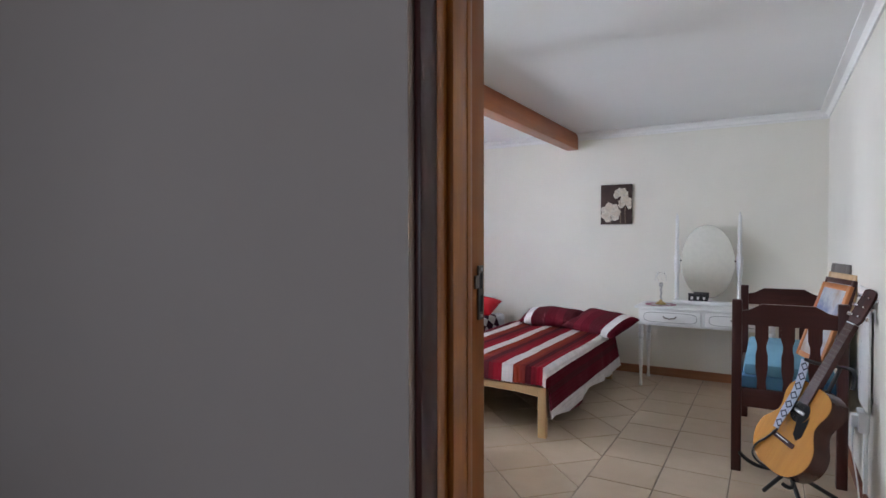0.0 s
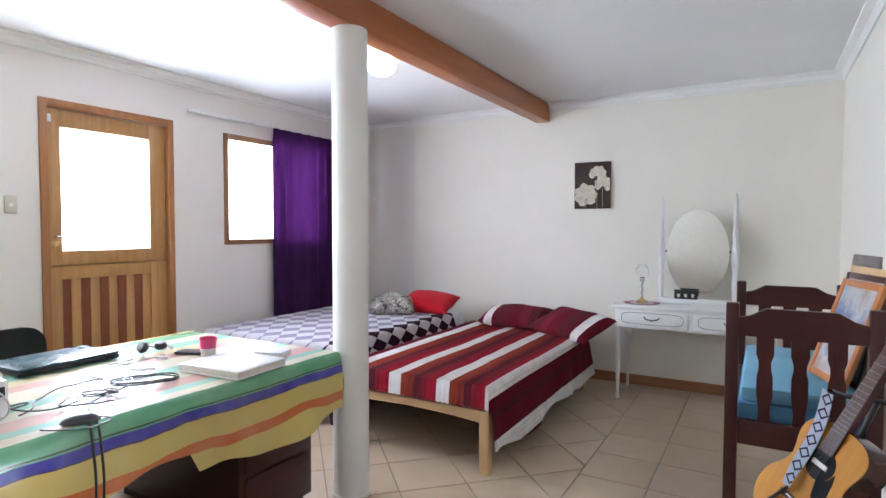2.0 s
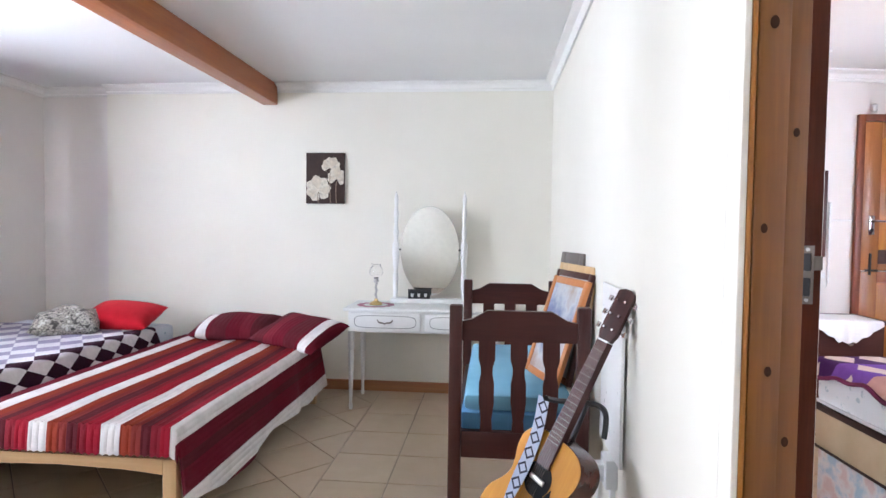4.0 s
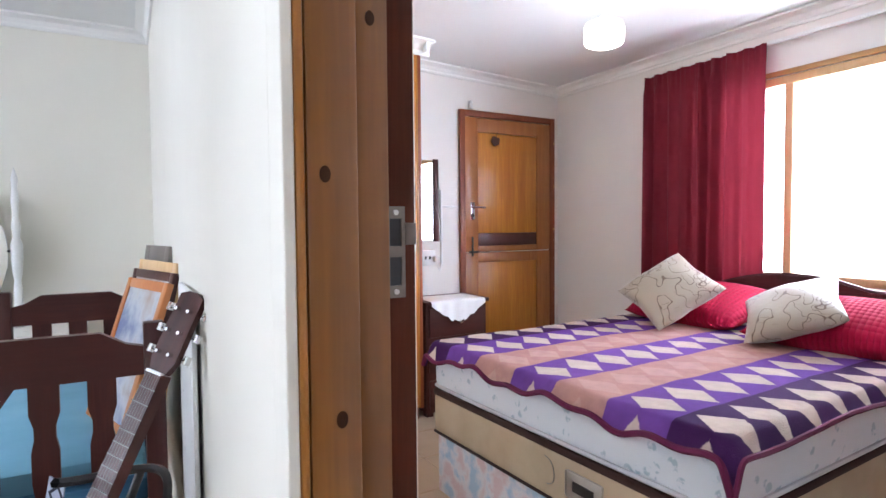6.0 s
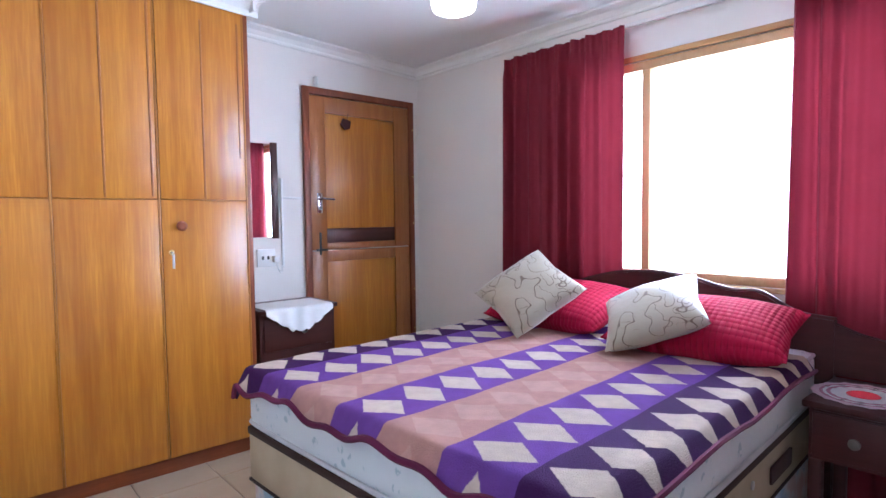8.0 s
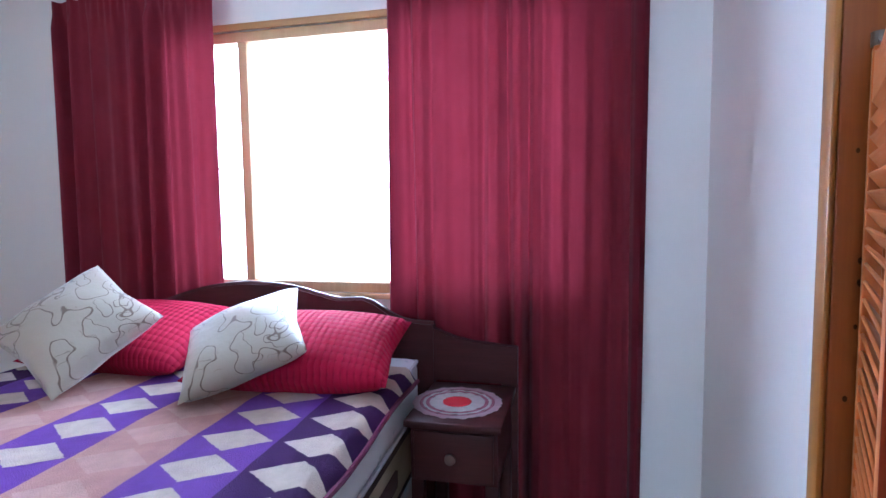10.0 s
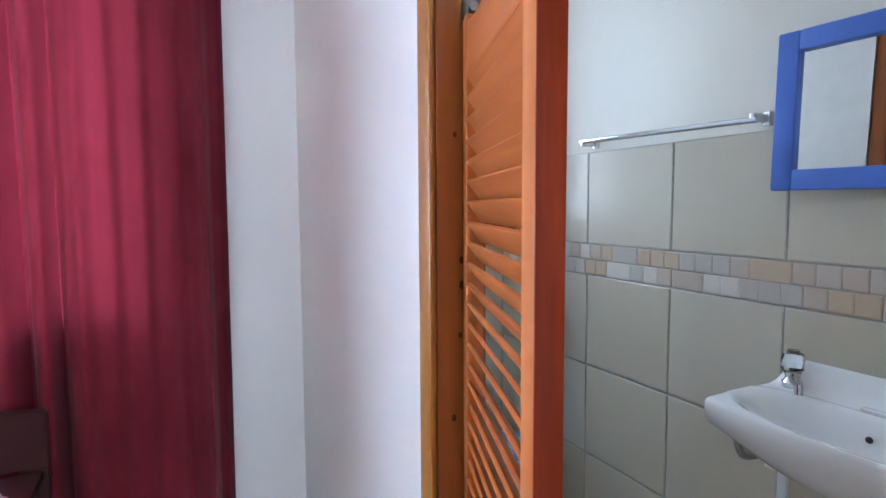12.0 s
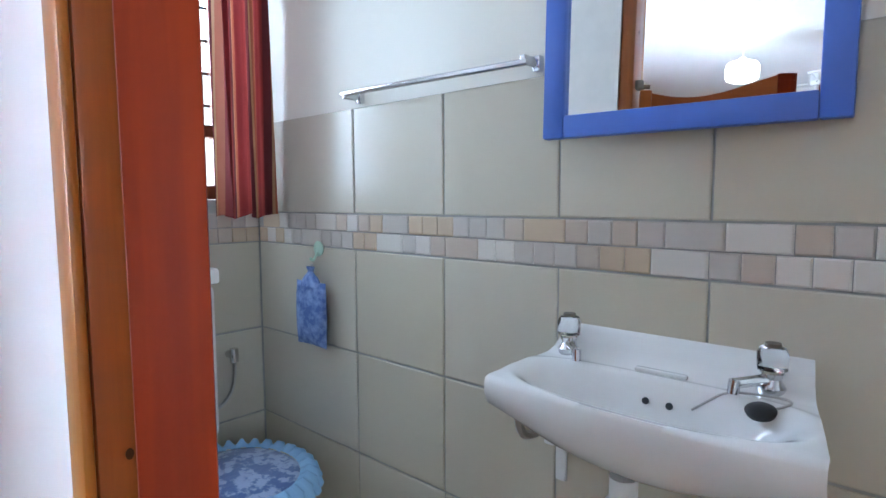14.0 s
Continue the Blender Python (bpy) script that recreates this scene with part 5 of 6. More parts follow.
PLCLOTH = n.finish(col, 0.27, n.noise(9, 3), 0.25, 0.006, Coat_Weight=0.35, Coat_Roughness=0.12)
tc = thing("tablecloth", "glossy plastic tablecloth with green, blue, yellow and orange stripes", "tablecloth", pose(-2.46, 2.02, 0))
hx, hy = 0.56, 0.875
def tcf(u, v):
    # runs: drop, top, drop in both ways
    def run(t, h, drop):
        total = 2 * h + 2 * drop
        d = t * total - drop
        if d < 0:
            return -h, -d
        if d > 2 * h:
            return h, d - 2 * h
        return d - h, 0.0
    x, dx = run(u, hx, 0.30)
    y, dy = run(v, hy, 0.22)
    wv = 0.022 * math.sin(y * 11 + 0.7) + 0.012 * math.sin(y * 23)
    wx = 0.02 * math.sin(x * 12)
    drop = max(dx, dy * 0.9)
    side = 1 if x > 0 else -1
    z = 0.7475 - drop
    if dx > 0:
        x += side * (0.006 + min(1, dx / 0.12) * 0.012 + wv * dx / 0.3)
        z += 0.035 * (dx / 0.3) * math.sin(y * 7.3 + 1.2) + (0.07 * (dx / 0.3) if -0.35 < y < 0.05 else 0)
    if dy > 0:
        y += (1 if y > 0 else -1) * (0.006 + wx * dy / 0.22)
    if drop == 0:
        z += 0.0015 * noise.noise(Vector((x * 5, y * 5, 0)))
    return (x, y, z)
part("cloth", sheet(56, 70, tcf, 0.0015), PLCLOTH, tc, angle=60)

ZT = 0.7515
lp = thing("laptop", "closed black laptop with a teal sheen on the table", "laptop", pose(-2.82, 2.08, ZT, 0, 0, 92))
part("base", one((-0.205, -0.138, 0), (0.205, 0.138, 0.018), 0.004), BLACK, lp)
part("lid", one((-0.205, -0.138, 0.0195), (0.205, 0.138, 0.030), 0.005), paint("teal-black lid", (0.025, 0.07, 0.085), 0.7, 0.28), lp)
ad = thing("power_supply_box", "white plastic adapter box with a plugged cable", "adapter", pose(-2.21, 1.57, ZT, 0, 0, 20))
part("body", one((-0.05, -0.07, 0), (0.05, 0.07, 0.12), 0.012), PLASTIC, ad)
part("cap", one((-0.04, -0.06, 0.12), (0.04, 0.06, 0.145), 0.01), PLASTIC, ad)
part("socket", one((0.05, 0.01, 0.07), (0.056, 0.05, 0.10), 0.002), BLACK, ad)
part("cable", wire([(0.055, 0.03, 0.085), (0.10, 0.03, 0.06), (0.11, 0.0, 0.01), (0.05, -0.09, 0.003), (-0.1, -0.16, 0.003)], 0.003), STEEL, ad)
mo = thing("computer_mouse", "black computer mouse at the table edge", "mouse", pose(-1.94, 1.735, ZT, 0, 0, 65))
bm = bmesh.new()
bmesh.ops.create_uvsphere(bm, u_segments=20, v_segments=12, radius=1, matrix=Matrix.Diagonal((0.055, 0.031, 0.022, 1)))
for v in bm.verts:
    v.co.z = max(v.co.z, -0.001) + 0.001
part("shell", bm, BLACK, mo)
part("wheel", one((0.02, -0.003, 0.017), (0.034, 0.003, 0.023), 0.002), STEEL, mo)
part("cable", wire([(0.05, 0, 0.008), (0.10, -0.03, 0.004), (0.03, -0.09, 0.003), (-0.05, -0.075, 0.003), (-0.10, -0.03, 0.003)], 0.0025), BLACK, mo)
cp = thing("cup", "pink plastic cup with a pale lower half", "cup", pose(-2.33, 2.49, ZT))
part("lower_half", lathe([(0.0, 0), (0.028, 0), (0.034, 0.046)], 24), paint("pale pink plastic", (0.66, 0.5, 0.48), 0.95, 0.35), cp)
part("upper_half", lathe([(0.034, 0.046), (0.038, 0.092), (0.040, 0.094), (0.036, 0.092), (0.031, 0.05), (0.0, 0.048)], 24), paint("hot pink plastic", (0.66, 0.03, 0.16), 0.9, 0.35), cp)
bk = thing("book", "thick white book lying on the table", "book", pose(-2.07, 2.42, ZT, 0, 0, 4))
part("page_block", one((-0.165, -0.135, 0.004), (0.160, 0.135, 0.028), 0.001), paint("page edges", (0.72, 0.68, 0.6), 0.85, 0.8, 60), bk)
part("cover", boxes(((-0.17, -0.14, 0.0), (0.165, 0.14, 0.004)), ((-0.17, -0.14, 0.028), (0.165, 0.14, 0.032)), ((-0.17, -0.14, 0.004), (-0.166, 0.14, 0.028)), bevel=0.001), WHITE, bk)
bk2 = thing("notebook", "small dark-edged notebook on the table", "notebook", pose(-2.13, 2.69, ZT, 0, 0, 20))
part("page_block", one((-0.07, -0.045, 0.002), (0.07, 0.045, 0.014)), paint("notebook paper", (0.7, 0.68, 0.62), 0.9, 0.8), bk2)
part("cover", boxes(((-0.072, -0.047, 0), (0.072, 0.047, 0.002)), ((-0.072, -0.047, 0.014), (0.072, 0.047, 0.0165))), paint("grey cover", (0.3, 0.33, 0.36), 0.8, 0.4), bk2)
ph2 = thing("mobile_phone", "black mobile phone lying on the table", "phone", pose(-2.48, 2.52, ZT, 0, 0, 25))
part("body", one((-0.075, -0.037, 0), (0.075, 0.037, 0.009), 0.003), BLACK, ph2)
part("screen", one((-0.068, -0.033, 0.009), (0.068, 0.033, 0.0096)), paint("dark glass", (0.02, 0.025, 0.04), 0.9, 0.06), ph2)
hp = thing("headset", "black headset with a metal band on the table", "headset", pose(-2.62, 2.40, ZT, 0, 0, 30))
for x in (-0.028, 0.045):
    part("ear_cup", lathe([(0.0, 0), (0.024, 0.002), (0.029, 0.014), (0.023, 0.030), (0.0, 0.034)], 20, None, pose(x, 0, 0.027, 60 if x < 0 else 8, 0, 20 if x > 0 else -30)), BLACK, hp)
part("band", wire([(-0.028, 0, 0.05), (-0.06, 0.05, 0.03), (0.0, 0.09, 0.012), (0.10, 0.05, 0.012), (0.045, 0, 0.05)], 0.005), STEEL, hp)
pn = thing("pen", "dark pen beside the cup", "pen", pose(-2.20, 2.62, ZT + 0.004, 0, 90, 35))
part("barrel", lathe([(0.001, -0.07), (0.004, -0.06), (0.004, 0.06), (0.003, 0.07)], 10), BLACK, pn)
part("clip", one((-0.006, -0.001, 0.02), (-0.004, 0.001, 0.06)), CHROME, pn)
rnd = random.Random(11)
for k, (x, y, x2, y2, mt_) in enumerate(((-2.62, 2.36, -2.02, 1.80, BLACK), (-2.60, 2.30, -2.15, 1.66, BLACK), (-2.35, 2.2, -2.0, 1.86, STEEL), (-2.55, 2.42, -2.25, 2.05, STEEL), (-2.3, 1.62, -2.05, 1.9, BLACK))):
    pts = []
    for i in range(26):
        t = i / 25
        a = 2 * math.pi * (1.6 + k * 0.3) * t + k
        amp = 0.085 * math.sin(math.pi * t) * (0.6 + 0.4 * rnd.random())
        pts.append((x + (x2 - x) * t + amp * math.cos(a), y + (y2 - y) * t + amp * math.sin(a), ZT + 0.004 + 0.012 * rnd.random() * math.sin(math.pi * t)))
    cb = thing("cable", "thin tangled cable lying across the tablecloth", "cable")
    part("cord", wire(pts, 0.0028), mt_, cb)
for cx_, cy_, ra_, rb_, turns, mt_ in ((-2.19, 2.10, 0.12, 0.065, 4, BLACK), (-2.16, 1.915, 0.055, 0.03, 3, BLACK)):
    cb = thing("cable", "loosely coiled thin cable on the tablecloth", "cable")
    part("cord", wire([(cx_ + (ra_ + 0.012 * math.sin(k * 0.9)) * math.cos(k * 0.45) * math.cos(0.9) - (rb_ + 0.008 * math.sin(k * 0.6)) * math.sin(k * 0.45) * math.sin(0.9), cy_ + ra_ * math.cos(k * 0.45) * math.sin(0.9) + rb_ * math.sin(k * 0.45) * math.cos(0.9), ZT + 0.004 + 0.0018 * (k % 9)) for k in range(14 * turns)], 0.0022), mt_, cb)
cb = thing("cable", "black cable hanging over the table edge", "cable")
part("cord", wire([(-1.98, 1.76, ZT + 0.004), (-1.90, 1.74, ZT + 0.012), (-1.862, 1.73, 0.70), (-1.853, 1.735, 0.55), (-1.86, 1.72, 0.40), (-1.85, 1.75, 0.28)], 0.004), BLACK, cb)
cb2 = copy_thing(cb, pose(0.003, 0.022, 0.0))
ch = thing("office_chair", "black office chair drawn up behind the table", "chair", pose(-3.17, 2.02, 0))
part("backrest", prism(rounded(0.22, 0.20, 0.09), 0.05), cloth("black chair cloth", (0.012, 0.012, 0.014), (0.02, 0.02, 0.022)), ch).matrix_basis = pose(-0.06, 0, 0.66, 0, -4, 0) @ Matrix.Rotation(math.pi / 2, 4, 'Z')
part("seat", cushion(0.36, 0.44, 0.09), cloth("black seat cloth", (0.012, 0.012, 0.014), (0.02, 0.02, 0.022)), ch, angle=80).matrix_basis = pose(0.06, 0, 0.47)
part("back_post", one((-0.10, -0.02, 0.42), (-0.07, 0.02, 0.6)), BLACK, ch)
part("column", rod(bmesh.new(), (0.06, 0, 0.08), (0.06, 0, 0.45), 0.022), STEEL, ch)
for k in range(5):
    a = 2 * math.pi * k / 5 + 0.3
    lg = part("foot", rod(bmesh.new(), (0.06, 0, 0.09), (0.06 + 0.11 * math.cos(a), 0.2 * math.sin(a), 0.05), 0.016), BLACK, ch)
    part("castor", rod(bmesh.new(), (0.06 + 0.11 * math.cos(a), 0.2 * math.sin(a) - 0.01, 0.026), (0.06 + 0.11 * math.cos(a), 0.2 * math.sin(a) + 0.01, 0.026), 0.026), BLACK, lg)


# ================= second bedroom =================
curtain("curtain", "long dark crimson curtain at the window beside the door", 3.278, 3.655, 4.475, 0.12, 2.262, CRIMSON, 8, 0.058, 5)
curtain("curtain", "long dark crimson curtain lit through by the sun, beside the nightstand", 3.278, 1.925, 2.885, 0.12, 2.262, CRIMSON, 10, 0.058, 8)
r = thing("curtain_rail", "white curtain rail above the wide window", "rail", pose(XE, 3.2, 2.235))
part("track", one((-0.040, -1.30, 0.03), (-0.022, 1.29, 0.05), 0.003), PLASTIC, r)
for y in (-1.2, -0.4, 0.4, 1.2):
    part("bracket", one((-0.022, y - 0.012, 0.034), (0, y + 0.012, 0.046), 0.002), PLASTIC, r)

# wardrobe built in below the ceiling
wd = thing("wardrobe", "tall built-in wardrobe of amber varnished wood", "wardrobe", pose(0, 5.10, 0))
WT = top2(1.9) - 0.072
part("carcass", one((X2 + 0.002, 0.022, 0.08), (1.90, YN2 - 5.10 - 0.002, WT), 0.003), WPLY, wd)
part("plinth", one((X2 + 0.002, 0.03, 0.0), (1.88, 0.06, 0.08)), MERANTI_X, wd, "dark plinth")
part("side_trim", one((1.876, -0.002, 0.08), (1.902, 0.022, WT), 0.002), MERANTI, wd)
for i, (a, b) in enumerate(((0.56, 0.99), (0.995, 1.432), (1.440, 1.874))):
    for z0, z1, nm in ((0.085, 1.392, "lower_door"), (1.396, WT - 0.002, "upper_door")):
        dr = part(nm, one((a, 0.0, z0), (b, 0.02, z1), 0.002), WPLY, wd)
    part("edge_bead", one((b - 0.006, -0.004, 0.085), (b + 0.004, 0.0, WT), 0.001), PINE, wd)
for x, z0, z1 in ((1.405, 1.41, 2.36), (1.655, 1.40, 2.31), (1.845, 1.62, 2.33), (0.78, 1.41, 2.33), (1.20, 1.40, 2.32)):
    part("joint_strip", one((x - 0.005, -0.0035, z0), (x + 0.005, 0.0005, z1), 0.0015), RUST, wd, "dark wood joint strip")
kb = part("knob", lathe([(0.010, 0), (0.010, 0.012), (0.024, 0.02), (0.026, 0.032), (0.016, 0.042), (0, 0.044)], 20, None, pose(1.525, 0.0, 1.262, 90, 0, 0)), MERANTI, wd, "round red-brown knob")
kp = part("escutcheon", lathe([(0.012, 0), (0.014, 0.003), (0.0, 0.004)], 16, None, pose(1.480, 0.0, 1.13, 90, 0, 0)), BRASS, wd)
part("key", boxes(((1.477, -0.03, 1.127), (1.483, 0.0, 1.133)), ((1.474, -0.032, 1.05), (1.486, -0.028, 1.125)), bevel=0.001), STEEL, kp)

# low cabinet with lace runner
lc = thing("cabinet", "dark wooden cabinet between the wardrobe and the door", "cabinet", pose(2.16, 5.10, 0))
part("top", one((-0.245, -0.02, 0.755), (0.255, 0.335, 0.78), 0.005), DARKW_X, lc)
part("body", one((-0.235, 0.0, 0.03), (0.24, 0.33, 0.755), 0.004), DARKW, lc)
for z in (0.06, 0.30, 0.54):
    dr = part("drawer", one((-0.215, -0.014, z), (0.22, 0.0, z + 0.19), 0.004), DARKW_X, lc)
    part("knob", lathe([(0.006, 0), (0.016, 0.012), (0.017, 0.02), (0, 0.026)], 16, None, pose(0.02, -0.014, z + 0.10, 90, 0, 0)), CHROME, dr)
for sx in (-0.2, 0.2):
    part("foot", one((sx - 0.025, 0.02, 0), (sx + 0.025, 0.07, 0.03)), DARKW, lc)
ln = thing("lace_cloth", "white lace cloth draped over the cabinet edge", "cloth", pose(2.17, 5.10, 0.782))
def lace(u, v):
    x = -0.22 + 0.42 * u
    k = v * 0.40
    w = 0.5 - abs(u - 0.5)
    reach = 0.03 + 0.10 * min(1, w * 2.6)
    d = k / 0.40 * (0.26 + reach)
    if d < 0.26:
        return (x, 0.24 - d * 1.03, 0.003 + 0.0008 * math.sin(30 * u))
    h = d - 0.26
    return (x, -0.034 - 0.006 * math.sin(u * 26) - 0.004 * math.sin(h * 20), -h * (1 + 0.10 * abs(math.sin(u * 22))))
part("cloth", sheet(60, 24, lace, 0.0015), LACEW, ln, angle=80)
mr = thing("wall_mirror", "narrow wall mirror with a dark red frame", "mirror", pose(2.09, YN2 - 0.002, 1.18))
part("glass", one((-0.16, -0.012, 0.0), (0.085, -0.002, 0.58)), MIRROR, mr)
part("frame", boxes(((0.085, -0.025, -0.01), (0.125, 0, 0.59)), bevel=0.004), DARKW, mr)
so = thing("wall_socket", "white double socket with a plug and cord", "socket", pose(2.13, YN2 - 0.002, 1.05))
part("plate", one((-0.06, -0.014, -0.055), (0.06, 0, 0.055), 0.004), PLASTIC, so)
for x in (-0.03, 0.005):
    part("pin_hole", one((x, -0.0155, -0.01), (x + 0.014, -0.014, 0.012)), BLACK, so)
part("plug", one((0.035, -0.05, -0.03), (0.075, -0.014, 0.012), 0.006), PLASTIC, so)
part("cord", wire([(0.055, -0.045, -0.03), (0.06, -0.05, -0.08), (0.09, -0.04, -0.10), (0.10, -0.02, -0.04), (0.115, -0.012, -0.06)], 0.003), PLASTIC, so)
tk = thing("cable_trunking", "thin white cable trunking on the bedroom wall", "trunking", pose(2.245, YN2 - 0.002, 0.99))
part("upright", one((-0.008, -0.012, 0.0), (0.008, 0, 0.56), 0.002), PLASTIC, tk)
part("branch", one((0.008, -0.010, 0.43), (0.15, 0, 0.444), 0.002), PLASTIC, tk)

# ---- double bed ----
XF, XH, Y0, Y1 = 1.462, 3.175, 2.72, 4.13
ym = (Y0 + Y1) / 2
BED = Matrix.Translation((2.32, ym, 0)) @ Matrix.Rotation(radians(2.6), 4, "Z") @ Matrix.Translation((XF - 2.32, 0, 0))
bb = thing("double_bed", "double divan bed base in beige and floral cloth", "bed", BED)
hw = (Y1 - Y0) / 2
BEIGE = cloth("beige base cloth", (0.42, 0.33, 0.23), (0.35, 0.27, 0.18), weave=260)
n = Nodes("faded floral base cloth")
FADED = n.finish(n.ramp(n.noise(11, 3), (0.38, (0.55, 0.42, 0.44)), (0.5, (0.58, 0.57, 0.60)), (0.62, (0.33, 0.45, 0.58))), 0.9, n.noise(200), 0.3)
part("lower_base", one((0.012, -hw + 0.015, 0.06), (XH - XF, hw - 0.015, 0.335), 0.012), FADED, bb, "faded floral base")
part("upper_base", one((0.0, -hw + 0.004, 0.341), (XH - XF, hw - 0.004, 0.515), 0.014), BEIGE, bb, "beige padded base")
part("band", one((-0.002, -hw, 0.508), (XH - XF, hw, 0.538), 0.008), cloth("dark brown band", (0.045, 0.02, 0.018), (0.03, 0.014, 0.012)), bb, "dark brown piping band")
part("piping", one((-0.002, -hw + 0.002, 0.333), (XH - XF, hw - 0.002, 0.345), 0.004), cloth("dark piping", (0.05, 0.03, 0.03), (0.03, 0.02, 0.02)), bb)
for x in (0.1, 1.6):
    for y in (-0.6, 0.6):
        part("foot", rod(bmesh.new(), (x, y, 0), (x, y, 0.06), 0.025), BLACK, bb)
bdg = part("badge", one((-0.006, -0.31, 0.385), (0.0, -0.15, 0.475), 0.008), STEEL, bb, "silver oval maker's badge")
part("badge_mark", boxes(((-0.008, -0.275, 0.412), (-0.006, -0.185, 0.446)), bevel=0.002), BLACK, bdg)
part("badge_line", wire([(-0.004, -0.05, 0.485), (-0.004, -0.09, 0.48), (-0.004, -0.10, 0.395), (-0.004, -0.06, 0.39)], 0.0015), GREYL, bb)
hnd = part("side_handle", one((1.12, -hw - 0.006, 0.40), (1.36, -hw + 0.004, 0.46), 0.008), cloth("brown strap", (0.07, 0.03, 0.03), (0.04, 0.02, 0.02)), bb)
part("rivet", lathe([(0.014, 0), (0.014, 0.004), (0, 0.006)], 14, None, pose(0.95, -hw + 0.004, 0.46, 90, 0, 0)), STEEL, bb)
mt = thing("mattress", "thick pale floral mattress with piped edges", "mattress", BED @ pose(0, 0, 0.54))
part("body", one((0.0, -hw, 0), (XH - XF - 0.01, hw, 0.205), 0.035), FLORAL, mt)
for z in (0.014, 0.188):
    ring = []
    for x, y in ((0.02, -hw), (0.85, -hw - 0.002), (1.69, -hw), (XH - XF - 0.01, -hw + 0.02), (XH - XF - 0.008, 0), (XH - XF - 0.01, hw - 0.02), (1.69, hw), (0.85, hw + 0.002), (0.02, hw), (0.0, hw - 0.02), (-0.002, 0), (0.0, -hw + 0.02)):
        ring.append((x, y, z))
    part("piping", wire(ring, 0.008, True), cloth("pale piping", (0.55, 0.55, 0.58), (0.45, 0.45, 0.5)), mt)

PURP, DKP, PINKB, CRM, HEMC = (0.130, 0.048, 0.245), (0.044, 0.012, 0.066), (0.42, 0.225, 0.19), (0.54, 0.44, 0.36), (0.10, 0.012, 0.05)
BW = 0.2205
bands = [(0.0, HEMC), (0.012, DKP), (0.1428, PURP), (0.2857, PINKB), (0.4286, PURP), (0.5714, PINKB), (0.7143, PURP), (0.8571, DKP), (0.988, HEMC)]
figs = [(0.0, HEMC), (0.016, CRM), (0.2857, (0.47, 0.285, 0.235)), (0.4286, CRM), (0.5714, (0.47, 0.285, 0.235)), (0.7143, CRM), (0.984, HEMC)]
FLEECE = diamonds("purple diamond fleece", lambda n, a: a[0], lambda n, a: a[1], 0.157, BW, -3.5 * BW, tuple(bands), tuple(figs), -3.5 * BW, 3.5 * BW, 0.435)
bl = thing("blanket", "plush purple, pink and cream diamond blanket over the bed", "blanket", BED)
ztop = 0.757
FW = 3.5 * BW
def fleece(u, v):
    # u runs from the foot to the head, v across; s keeps the cloth's own width
    x = -0.085 + u * 1.61
    y = FW * (2 * v - 1)
    z = ztop + 0.007 * noise.noise(Vector((x * 3.5, y * 3.5, 2))) + 0.003 * noise.noise(Vector((x * 11, y * 11, 5)))
    over_f = max(0.0, -x)
    over_s = max(0.0, abs(y) - hw)
    sg = 1 if y > 0 else -1
    if over_f > 0:
        z -= over_f * 0.75 + over_f * (0.14 * math.sin(y * 13) + 0.10 * math.sin(y * 31 + 1))
        x += over_f * 0.62 + 0.05 * over_f * math.sin(y * 17)
    if over_s > 0:
        z -= over_s * (0.72 + 0.12 * math.sin(x * 9))
        y -= sg * over_s * 0.5
    if over_f > 0 and over_s > 0:
        z -= 0.25 * min(over_f, over_s)
    return (x, y, z)
part("fleece", sheet(84, 84, fleece, 0.012), FLEECE, bl, angle=80)
HEMM = cloth("maroon fleece hem", (0.12, 0.012, 0.05), (0.08, 0.008, 0.035))
part("hem", wire([(p[0] - 0.004, p[1], p[2] + 0.004) for p in (fleece(0.0, i / 48) for i in range(49))], 0.010), HEMM, bl, "rolled maroon hem")
part("side_hem", wire([(p[0], p[1] - 0.003, p[2] + 0.004) for p in (fleece(i / 40, 0.0) for i in range(41))], 0.008), HEMM, bl, "rolled maroon hem")

# headboard with a waved top and side wing
hb = thing("headboard", "dark mahogany headboard with a waved top", "headboard", pose(3.205, 0, 0))
wave = [(4.30, 0.78), (4.18, 0.86), (4.02, 0.90), (3.90, 0.925), (3.78, 0.965), (3.66, 0.995), (3.52, 1.012), (3.40, 1.012), (3.28, 1.0), (3.18, 0.975), (3.10, 0.955), (3.05, 0.955), (2.99, 0.962), (2.94, 0.945), (2.88, 0.905), (2.82, 0.880), (2.76, 0.875), (2.70, 0.872)]
prof = [(y, z) for y, z in wave] + [(2.70, 0.10), (4.30, 0.10)]
part("panel", prism(prof, 0.035, Matrix.Rotation(radians(90), 4, "Z") @ Matrix.Translation((0, -0.0175, 0))), DARKN, hb)
part("top_edge", wire([(0.0, y, z) for y, z in wave], 0.014), DARKN, hb)
part("wing", prism([(2.70, 0.86), (2.62, 0.83), (2.55, 0.815), (2.38, 0.80), (2.38, 0.66), (2.70, 0.66)], 0.03, Matrix.Rotation(radians(90), 4, "Z") @ Matrix.Translation((0, -0.015, 0))), DARKN, hb)
part("wing_leg", one((-0.015, 2.38, 0), (0.015, 2.44, 0.66), 0.003), DARKN, hb)

